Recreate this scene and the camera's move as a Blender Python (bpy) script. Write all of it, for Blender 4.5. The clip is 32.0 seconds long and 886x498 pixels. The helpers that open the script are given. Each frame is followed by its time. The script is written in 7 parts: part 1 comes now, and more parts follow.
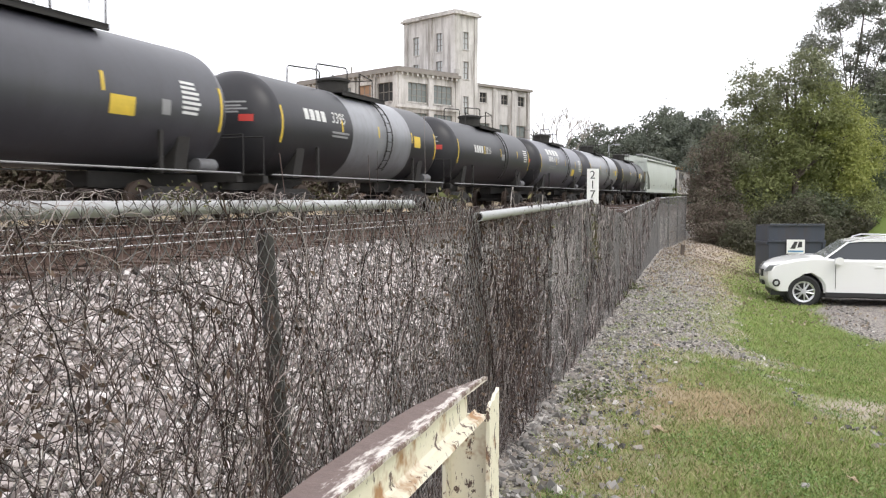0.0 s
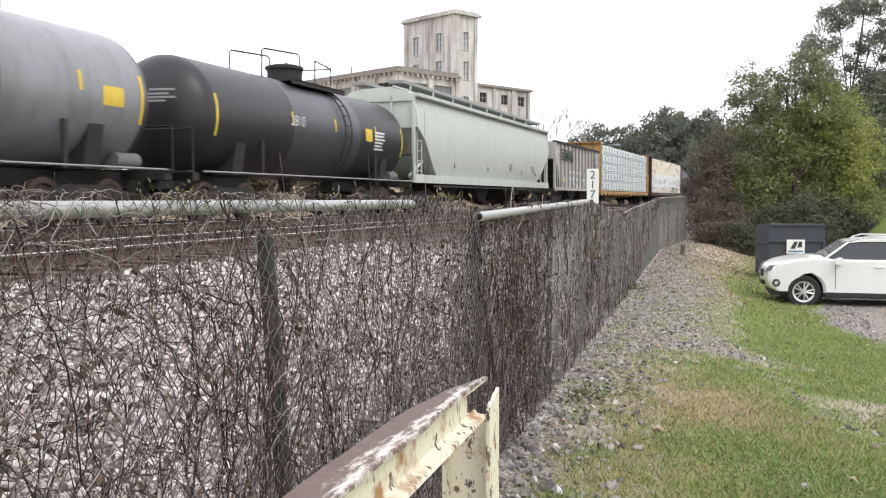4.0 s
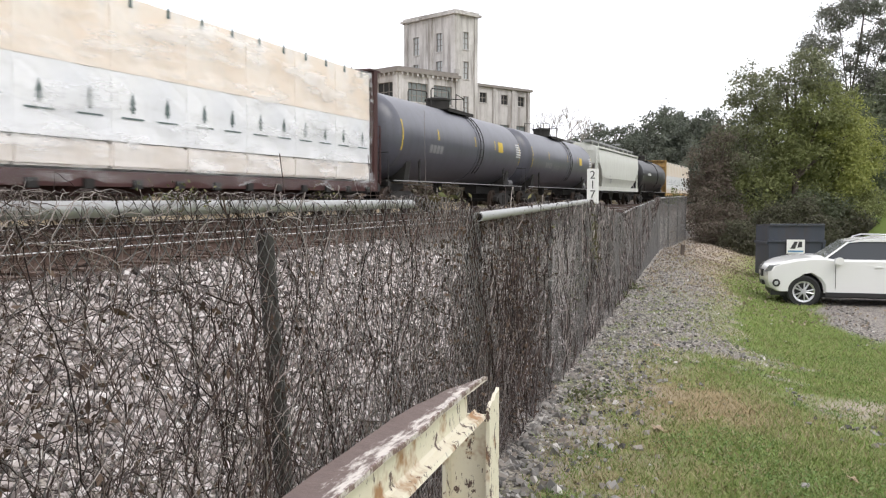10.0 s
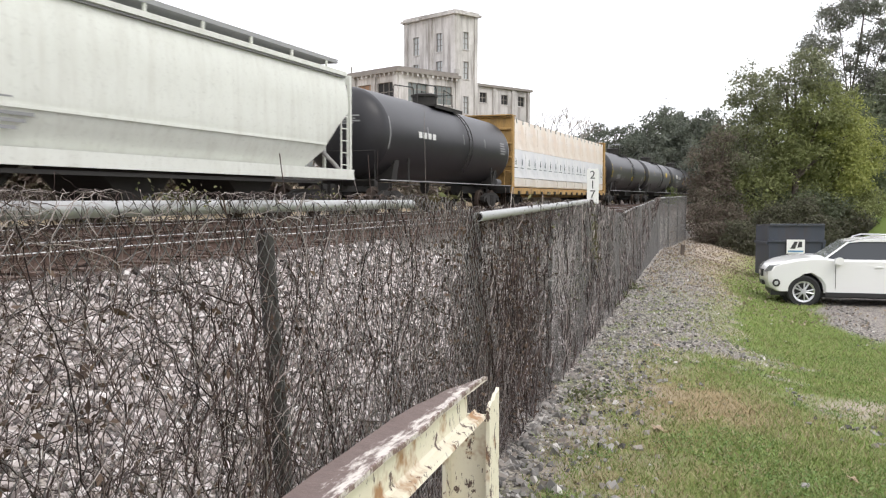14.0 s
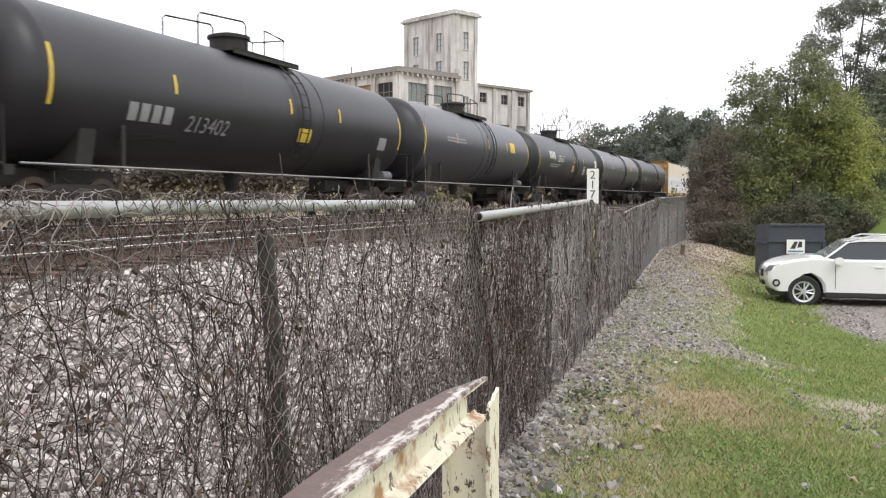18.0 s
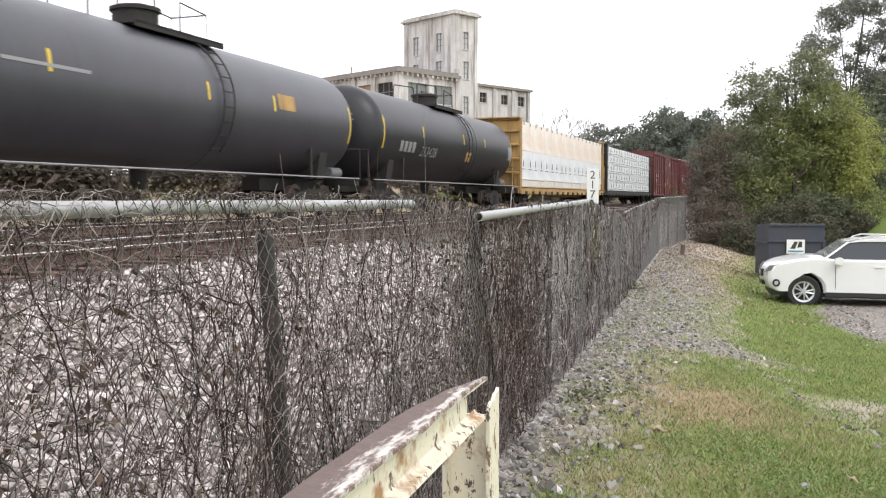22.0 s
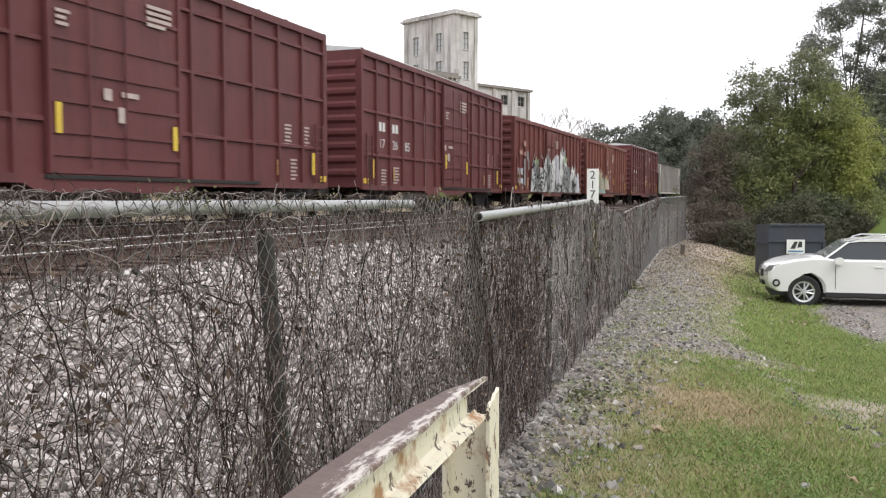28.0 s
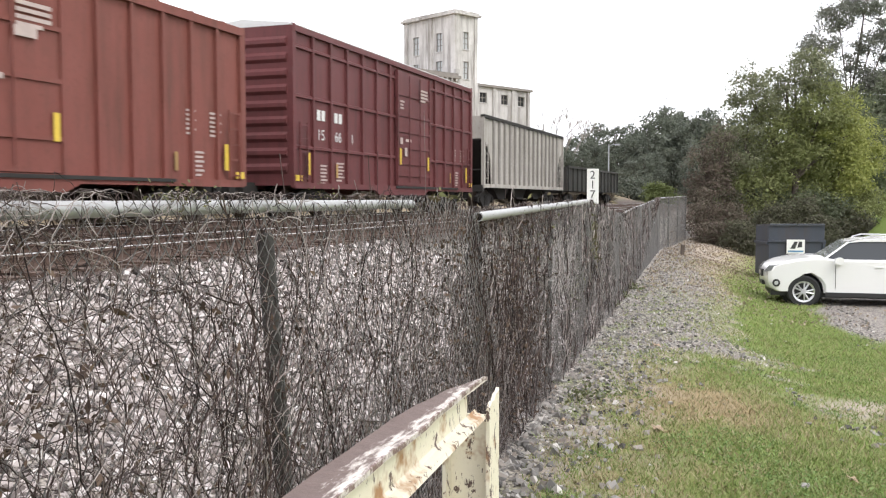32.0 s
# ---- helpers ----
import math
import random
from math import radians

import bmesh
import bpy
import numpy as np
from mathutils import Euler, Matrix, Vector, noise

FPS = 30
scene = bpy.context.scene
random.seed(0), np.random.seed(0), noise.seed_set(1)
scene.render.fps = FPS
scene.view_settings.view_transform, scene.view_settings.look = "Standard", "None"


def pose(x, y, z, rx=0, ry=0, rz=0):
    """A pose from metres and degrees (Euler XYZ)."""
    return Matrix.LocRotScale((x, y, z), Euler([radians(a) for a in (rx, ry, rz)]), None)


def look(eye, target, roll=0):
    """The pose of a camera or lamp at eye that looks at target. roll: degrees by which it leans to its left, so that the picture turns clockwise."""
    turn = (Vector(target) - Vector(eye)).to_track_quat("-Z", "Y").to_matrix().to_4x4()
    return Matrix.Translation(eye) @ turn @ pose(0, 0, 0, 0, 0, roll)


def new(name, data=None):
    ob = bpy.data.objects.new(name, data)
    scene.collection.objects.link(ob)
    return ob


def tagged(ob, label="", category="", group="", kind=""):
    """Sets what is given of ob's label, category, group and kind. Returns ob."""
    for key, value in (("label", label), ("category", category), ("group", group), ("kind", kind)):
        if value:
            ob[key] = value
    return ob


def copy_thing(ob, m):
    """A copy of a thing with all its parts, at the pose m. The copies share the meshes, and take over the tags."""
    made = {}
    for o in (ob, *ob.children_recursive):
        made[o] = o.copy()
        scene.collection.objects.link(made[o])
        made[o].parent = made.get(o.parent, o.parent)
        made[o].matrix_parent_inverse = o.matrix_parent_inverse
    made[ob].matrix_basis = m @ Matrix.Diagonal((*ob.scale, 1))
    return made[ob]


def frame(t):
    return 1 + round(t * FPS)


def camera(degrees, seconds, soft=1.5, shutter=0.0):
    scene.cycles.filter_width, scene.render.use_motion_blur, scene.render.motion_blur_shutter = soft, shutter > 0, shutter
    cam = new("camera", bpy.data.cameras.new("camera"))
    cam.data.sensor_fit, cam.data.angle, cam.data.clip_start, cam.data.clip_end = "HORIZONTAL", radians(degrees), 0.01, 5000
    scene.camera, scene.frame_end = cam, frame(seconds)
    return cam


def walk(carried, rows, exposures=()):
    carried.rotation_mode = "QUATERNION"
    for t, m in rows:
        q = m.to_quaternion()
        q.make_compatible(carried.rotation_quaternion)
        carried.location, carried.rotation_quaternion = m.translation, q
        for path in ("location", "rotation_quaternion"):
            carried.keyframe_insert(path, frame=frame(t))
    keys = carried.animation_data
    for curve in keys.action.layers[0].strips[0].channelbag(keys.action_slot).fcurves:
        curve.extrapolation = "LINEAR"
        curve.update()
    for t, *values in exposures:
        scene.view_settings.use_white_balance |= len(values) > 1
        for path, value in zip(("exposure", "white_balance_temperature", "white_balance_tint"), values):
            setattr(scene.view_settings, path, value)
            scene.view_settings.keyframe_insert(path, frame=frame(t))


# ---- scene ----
# the camera stands still on a support beside the fence
cam = camera(52.2, 32.0, soft=1.2, shutter=0.2)
EYE = 1.9
CAM = pose(0, 0, EYE, 90 - 3.22, 0, 0)
walk(cam, [(0.0, CAM), (32.0, CAM)], exposures=[(0.0, 0.45), (3.0, 0.47), (7.0, 0.31), (10.0, 0.21), (12.0, 0.21), (14.0, 0.38), (17.0, 0.34), (21.0, 0.51), (24.0, 0.3), (25.0, 0.17), (28.0, 0.23), (29.0, 0.55), (30.0, 0.6), (32.0, 0.6)])

# ---- light: an even overcast sky ----
world = bpy.data.worlds.new("overcast")
scene.world = world
world.use_nodes = True
wn, wl = world.node_tree.nodes, world.node_tree.links
wn.clear()
sky = wn.new("ShaderNodeTexSky")
sky.sky_type, sky.sun_disc = "NISHITA", False
sky.sun_elevation, sky.sun_rotation = radians(48), radians(150)
sky.air_density, sky.dust_density = 1.2, 4.0
lift = wn.new("ShaderNodeMix")
lift.data_type = "RGBA"
lift.inputs["Factor"].default_value = 0.94
lift.inputs["B"].default_value = (13.25, 13.3, 14.1, 1)
back = wn.new("ShaderNodeBackground")
back.inputs["Strength"].default_value = 0.1
wout = wn.new("ShaderNodeOutputWorld")
wl.new(sky.outputs["Color"], lift.inputs["A"])
wl.new(lift.outputs["Result"], back.inputs["Color"])
wl.new(back.outputs["Background"], wout.inputs["Surface"])
sun = new("sun", bpy.data.lights.new("sun", "SUN"))
sun.data.energy, sun.data.angle, sun.data.color = 1.0, radians(25), (1, 0.97, 0.92)
sun.matrix_world = look((30, -40, 60), (0, 0, 0))


# ---- materials ----
class Mat:
    """A small node builder: base colours mixed by noise, with roughness and bump."""

    def __init__(self, name):
        self.m = bpy.data.materials.new(name)
        self.m.use_nodes = True
        self.t = self.m.node_tree
        self.bsdf = self.t.nodes["Principled BSDF"]
        self.co = self.n("ShaderNodeTexCoord")

    def n(self, kind, **kw):
        nd = self.t.nodes.new(kind)
        for k, v in kw.items():
            nd.inputs[k].default_value = v
        return nd

    def link(self, a, b):
        self.t.links.new(a, b)

    def noise(self, scale, detail=4.0, rough=0.6, stretch=(1, 1, 1), space="Object"):
        mp = self.n("ShaderNodeMapping", Scale=stretch)
        self.link(self.co.outputs[space], mp.inputs["Vector"])
        nz = self.n("ShaderNodeTexNoise", Scale=scale, Detail=detail, Roughness=rough)
        self.link(mp.outputs["Vector"], nz.inputs["Vector"])
        return nz.outputs["Fac"]

    def ramp(self, fac, lo, hi, a=(0, 0, 0), b=(1, 1, 1)):
        r = self.n("ShaderNodeValToRGB")
        r.color_ramp.elements[0].position, r.color_ramp.elements[1].position = lo, hi
        r.color_ramp.elements[0].color, r.color_ramp.elements[1].color = (*a, 1), (*b, 1)
        self.link(fac, r.inputs["Fac"])
        return r.outputs["Color"]

    def mix(self, fac, a, b, how="MIX"):
        mx = self.n("ShaderNodeMix")
        mx.data_type, mx.blend_type = "RGBA", how
        for key, val in (("Factor", fac), ("A", a), ("B", b)):
            if isinstance(val, (int, float)):
                mx.inputs[key].default_value = val
            elif isinstance(val, tuple):
                mx.inputs[key].default_value = (*val, 1)
            else:
                self.link(val, mx.inputs[key])
        return mx.outputs["Result"]

    def done(self, colour, rough=0.8, metal=0.0, bump=None, depth=0.01, strength=0.5, spec=0.5):
        if isinstance(colour, tuple):
            self.bsdf.inputs["Base Color"].default_value = (*colour, 1)
        else:
            self.link(colour, self.bsdf.inputs["Base Color"])
        if isinstance(rough, float):
            self.bsdf.inputs["Roughness"].default_value = rough
        else:
            self.link(rough, self.bsdf.inputs["Roughness"])
        self.bsdf.inputs["Metallic"].default_value = metal
        self.bsdf.inputs["Specular IOR Level"].default_value = spec
        if bump is not None:
            bp = self.n("ShaderNodeBump", Strength=strength, Distance=depth)
            self.link(bump, bp.inputs["Height"])
            self.link(bp.outputs["Normal"], self.bsdf.inputs["Normal"])
        return self.m


def paint(name, colour, dirt=(0.12, 0.1, 0.08), amount=0.5, rough=0.55, streak=True, fade=0.4, spec=0.25):
    """Weathered paint on metal: faded patches, streaked dirt, fine grain."""
    m = Mat(name)
    big = m.noise(0.55, 4, 0.65)
    st = m.noise(3.0, 6, 0.7, (1, 1, 0.1) if streak else (1, 1, 1))
    fine = m.noise(11, 5, 0.7)
    blot = m.noise(1.4, 5, 0.7)
    pale = tuple(min(1, c * (1 + fade) + 0.02) for c in colour)
    base = m.mix(big, colour, pale)
    col = m.mix(m.ramp(st, 0.47, 0.72, b=(amount, amount, amount)), base, dirt)
    col = m.mix(m.ramp(blot, 0.52, 0.75, b=(amount * 0.8, amount * 0.8, amount * 0.8)), col, tuple(0.6 * c + 0.4 * d for c, d in zip(dirt, pale)))
    col = m.mix(m.ramp(fine, 0.55, 0.75, b=(0.35, 0.35, 0.35)), col, tuple(c * 0.5 for c in dirt))
    return m.done(col, rough + 0.08, bump=blot, depth=0.012, strength=0.2, spec=spec)


def plain(name, colour, rough=0.7, metal=0.0, vary=0.2, scale=6.0):
    m = Mat(name)
    nz = m.noise(scale, 4, 0.65)
    dark = tuple(c * (1 - vary) for c in colour)
    light = tuple(min(1, c * (1 + vary)) for c in colour)
    return m.done(m.mix(nz, dark, light), rough, metal, bump=nz, depth=0.003, strength=0.3)


def island(name, colours, rough=0.85, vary=0.3, scale=8.0):
    """Each loose piece of a joined mesh takes a colour of its own."""
    m = Mat(name)
    geo = m.n("ShaderNodeNewGeometry")
    r = m.n("ShaderNodeValToRGB")
    el = r.color_ramp.elements
    while len(el) < len(colours):
        el.new(0.5)
    for i, c in enumerate(colours):
        el[i].position = i / max(1, len(colours) - 1)
        el[i].color = (*c, 1)
    m.link(geo.outputs["Random Per Island"], r.inputs["Fac"])
    nz = m.noise(scale, 4, 0.6)
    k = 1 - vary
    col = m.mix(1.0, r.outputs["Color"], m.ramp(nz, 0.3, 0.7, (k, k, k), (1, 1, 1)), "MULTIPLY")
    return m.done(col, rough, bump=nz, depth=0.003, strength=0.3)


M = {}
M["black"] = paint("black_tank_paint", (0.0105, 0.0102, 0.0125), (0.024, 0.021, 0.023), 0.6, 0.32, spec=0.36)
M["grey_black"] = paint("faded_black_tank_paint", (0.034, 0.034, 0.041), (0.036, 0.033, 0.034), 0.5, 0.30, spec=0.5)
M["blue_grey"] = paint("blue_grey_tank_paint", (0.068, 0.070, 0.088), (0.045, 0.042, 0.043), 0.5, 0.28, spec=0.6)
M["silver"] = paint("silver_grey_tank_paint", (0.15, 0.154, 0.165), (0.085, 0.076, 0.068), 0.6, 0.26, spec=0.8)
M["band"] = paint("white_band_paint", (0.42, 0.43, 0.45), (0.12, 0.11, 0.1), 0.7, 0.5)
M["pale_green"] = paint("pale_green_hopper_paint", (0.44, 0.47, 0.43), (0.30, 0.29, 0.25), 0.3, 0.42, fade=0.12)
M["cream"] = paint("cream_hopper_paint", (0.60, 0.61, 0.56), (0.38, 0.35, 0.30), 0.3, 0.42, fade=0.12)
M["hopper_grey"] = paint("grey_hopper_paint", (0.36, 0.35, 0.34), (0.12, 0.09, 0.07), 0.6, 0.65)
M["hopper_dirty"] = paint("dirty_grey_hopper_paint", (0.34, 0.32, 0.29), (0.1, 0.08, 0.06), 0.7, 0.7)
M["hopper_rib"] = paint("grimy_rib_paint", (0.21, 0.195, 0.18), (0.09, 0.075, 0.06), 0.6, 0.7)
M["yellow"] = paint("yellow_ochre_paint", (0.36, 0.225, 0.08), (0.13, 0.09, 0.06), 0.95, 0.65)
M["maroon"] = paint("maroon_boxcar_paint", (0.098, 0.025, 0.026), (0.048, 0.024, 0.022), 0.55, 0.45)
M["oxide"] = paint("red_oxide_boxcar_paint", (0.125, 0.033, 0.028), (0.05, 0.026, 0.022), 0.6, 0.5)
M["orange"] = paint("faded_orange_red_boxcar_paint", (0.155, 0.047, 0.036), (0.075, 0.04, 0.03), 0.6, 0.55)
M["brown"] = paint("brown_flatcar_paint", (0.052, 0.019, 0.017), (0.035, 0.022, 0.019), 0.7, 0.6)
M["gondola"] = paint("black_gondola_paint", (0.025, 0.026, 0.024), (0.07, 0.05, 0.035), 0.6, 0.7)
M["cylinder_grey"] = plain("dull_grey_cylinder_paint", (0.13, 0.13, 0.135), 0.7, 0, 0.4)
M["under"] = plain("grimy_black_steel", (0.022, 0.02, 0.018), 0.85, 0.0, 0.5)
M["wheel"] = plain("rusty_wheel_steel", (0.06, 0.042, 0.032), 0.7, 0.3, 0.4)
M["roof_white"] = plain("galvanised_roof", (0.55, 0.55, 0.55), 0.5, 0.2, 0.15)
M["yellow_mark"] = plain("yellow_reflector", (0.62, 0.44, 0.05), 0.55, 0, 0.25)
M["white_mark"] = plain("white_stencil_paint", (0.62, 0.62, 0.6), 0.6, 0, 0.15)
M["grey_mark"] = plain("grey_stencil_paint", (0.25, 0.25, 0.25), 0.6, 0, 0.15)
M["red_mark"] = plain("red_placard", (0.45, 0.04, 0.03), 0.5)
M["black_mark"] = plain("black_stencil_paint", (0.03, 0.03, 0.03), 0.6)
M["green_mark"] = plain("dark_green_print", (0.03, 0.09, 0.06), 0.5)


# ---- mesh helpers ----
class Build:
    """Gathers simple solids into one mesh."""

    def __init__(self):
        self.v, self.f = [], []

    def add(self, verts, faces):
        o = len(self.v)
        self.v.extend(tuple(p) for p in verts)
        self.f.extend(tuple(i + o for i in q) for q in faces)
        return self

    def box(self, x0, x1, y0, y1, z0, z1, m=None):
        vs = [(x, y, z) for z in (z0, z1) for y in (y0, y1) for x in (x0, x1)]
        if m is not None:
            vs = [tuple(m @ Vector(p)) for p in vs]
        return self.add(vs, [(0, 2, 3, 1), (4, 5, 7, 6), (0, 1, 5, 4), (2, 6, 7, 3), (0, 4, 6, 2), (1, 3, 7, 5)])

    def prism(self, profile, a, b, axis="y"):
        """A closed outline (pairs of the two other axes) drawn from a to b along the axis."""
        def at(p, d):
            return {"x": (d, p[0], p[1]), "y": (p[0], d, p[1]), "z": (p[0], p[1], d)}[axis]
        n = len(profile)
        vs = [at(p, a) for p in profile] + [at(p, b) for p in profile]
        fs = [(i, (i + 1) % n, n + (i + 1) % n, n + i) for i in range(n)]
        return self.add(vs, fs + [tuple(range(n - 1, -1, -1)), tuple(range(n, 2 * n))])

    def tube(self, pts, r, sides=6, caps=True):
        pts = [Vector(p) for p in pts]
        vs, n = [], len(pts)
        for i, p in enumerate(pts):
            d = (pts[min(i + 1, n - 1)] - pts[max(i - 1, 0)]).normalized()
            up = Vector((0, 0, 1)) if abs(d.z) < 0.9 else Vector((1, 0, 0))
            a = d.cross(up).normalized()
            b = a.cross(d)
            rr = r[i] if isinstance(r, (list, tuple)) else r
            vs += [tuple(p + (a * math.cos(t) + b * math.sin(t)) * rr) for t in (2 * math.pi * k / sides for k in range(sides))]
        fs = [(i * sides + k, i * sides + (k + 1) % sides, (i + 1) * sides + (k + 1) % sides, (i + 1) * sides + k)
              for i in range(n - 1) for k in range(sides)]
        if caps:
            fs += [tuple(range(sides - 1, -1, -1)), tuple(range((n - 1) * sides, n * sides))]
        return self.add(vs, fs)

    def turned(self, profile, sides=32, axis="y", at=(0, 0, 0), arc=None):
        """A profile of (place along the axis, radius) turned round the axis."""
        vs, fs = [], []
        n = len(profile)
        t0, t1 = arc or (0, 2 * math.pi)
        steps = sides if arc is None else sides + 1
        for d, r in profile:
            for k in range(steps):
                t = t0 + (t1 - t0) * k / sides
                c, s = r * math.cos(t), r * math.sin(t)
                p = {"x": (d, c, s), "y": (c, d, s), "z": (c, s, d)}[axis]
                vs.append((p[0] + at[0], p[1] + at[1], p[2] + at[2]))
        for i in range(n - 1):
            for k in range(steps if arc is None else sides):
                k2 = (k + 1) % steps
                fs.append((i * steps + k, i * steps + k2, (i + 1) * steps + k2, (i + 1) * steps + k))
        return self.add(vs, fs)

    def mesh(self, name, smooth=False):
        me = bpy.data.meshes.new(name)
        me.from_pydata(self.v, [], self.f)
        bm = bmesh.new()
        bm.from_mesh(me)
        bmesh.ops.recalc_face_normals(bm, faces=bm.faces)
        bm.to_mesh(me)
        bm.free()
        if smooth:
            me.shade_smooth()
            me.set_sharp_from_angle(angle=radians(35))
        return me


MESHES = {}


def part(name, b, mat, parent, label="", smooth=False, key=None, at=None):
    """Links a Build (or a function that makes one, kept under key) as one mesh object under parent."""
    if key is not None and key in MESHES:
        me = MESHES[key]
    else:
        me = (b() if callable(b) else b).mesh(name, smooth)
        me.materials.append(M[mat] if isinstance(mat, str) else mat)
        if key is not None:
            MESHES[key] = me
    ob = new(name, me)
    if parent is not None:
        ob.parent = parent
    if at is not None:
        ob.matrix_basis = at
    if label:
        tagged(ob, label)
    return ob


def raw(name, verts, faces, mat, label="", category="", kind="", parent=None, smooth=False):
    me = bpy.data.meshes.new(name)
    me.from_pydata(verts, [], faces)
    me.materials.append(M[mat] if isinstance(mat, str) else mat)
    if smooth:
        me.shade_smooth()
    ob = new(name, me)
    ob.parent = parent
    return tagged(ob, label, category, "", kind)


def big(name, verts, sizes, idx, mat, label="", category="", kind="", parent=None, flat=False):
    """A large mesh from arrays: verts (n, 3), one face size, flat corner list."""
    me = bpy.data.meshes.new(name)
    verts = np.asarray(verts, np.float32)
    idx = np.asarray(idx, np.int32).ravel()
    nf = len(idx) // sizes
    me.vertices.add(len(verts))
    me.vertices.foreach_set("co", verts.ravel())
    me.loops.add(len(idx))
    me.loops.foreach_set("vertex_index", idx)
    me.polygons.add(nf)
    me.polygons.foreach_set("loop_start", np.arange(nf, dtype=np.int32) * sizes)
    me.update(calc_edges=True)
    if flat:
        me.shade_flat()
    me.materials.append(M[mat] if isinstance(mat, str) else mat)
    ob = new(name, me)
    ob.parent = parent
    return tagged(ob, label, category, "", kind)


# ---- plan: the railway bends gently to the right ----
PSI, RAD, SIDE, SPEED = radians(18.91), 1895.0, 11.75, 14.5
TRAIN, NEAR = 13.2, 7.75
RAIL = EYE - 0.56


def line(s, d):
    """The place s metres along the railway and d metres off to the side of the camera."""
    a, r = s / RAD, RAD + d - SIDE
    x, y = -d + r * (1 - math.cos(a)), r * math.sin(a)
    return x * math.cos(PSI) + y * math.sin(PSI), -x * math.sin(PSI) + y * math.cos(PSI)


def heading(s):
    return math.degrees(PSI + s / RAD)


FENCE_T = math.atan(453 / 1600)
FENCE_L = 1.38


def fence(u, d=0.0):
    """The place u metres along the fence, d metres to its railway side."""
    x, y = -(FENCE_L + d), u
    return x * math.cos(FENCE_T) + y * math.sin(FENCE_T), -x * math.sin(FENCE_T) + y * math.cos(FENCE_T)


# ---- ground ----
def smooth(a, b, x):
    t = min(1, max(0, (x - a) / (b - a)))
    return t * t * (3 - 2 * t)


BEND = 33.0


def along(x, y):
    """How far along the fence and to its railway side a place is."""
    u = x * math.sin(FENCE_T) + y * math.cos(FENCE_T)
    d = -x * math.cos(FENCE_T) + y * math.sin(FENCE_T) - FENCE_L
    return u, d + 0.09 * max(0, u - BEND)


def rail_side(x, y):
    """How far off to the side of the camera's line a place is, and how far along the railway."""
    px, py = x * math.cos(PSI) - y * math.sin(PSI), x * math.sin(PSI) + y * math.cos(PSI)
    return -(px - py * py / (2 * RAD)), py


def height(x, y):
    u, d = along(x, y)
    L, s = rail_side(x, y)
    bed = RAIL - 0.2
    if d > 0 and s > -30:
        # the ballast shoulder rises from the fence's foot to the ends of the ties
        foot = L - d * 0.998
        k = d / max(0.5, 5.9 - foot)
        h = (bed - 0.02) * min(1.0, max(0.0, k)) ** 0.9
        if L > 5.9:
            h = bed
        if L > 16.3:
            h = bed - 0.3 * smooth(16.3, 17.2, L) + 1.9 * smooth(17.2, 23, L)
    else:
        h = -0.52 * smooth(0.7, 3.4, -d) * smooth(3, 17, u) - 0.25 * smooth(5, 11, -d) * smooth(0, 6, u) * (1 - smooth(8, 17, u))
        h += 3.2 * smooth(9, 24, -d) * smooth(30, 62, y) + 1.5 * smooth(6.5, 9.0, -d) * smooth(27, 38, y)
    far = math.hypot(x, y)
    return h + 0.025 * noise.noise((x * 0.9, y * 0.9, 0)) * smooth(0, 3, far) + 1.2 * smooth(70, 300, far) * noise.noise((x * 0.01, y * 0.01, 3)) * (d < -20 or L > 22)


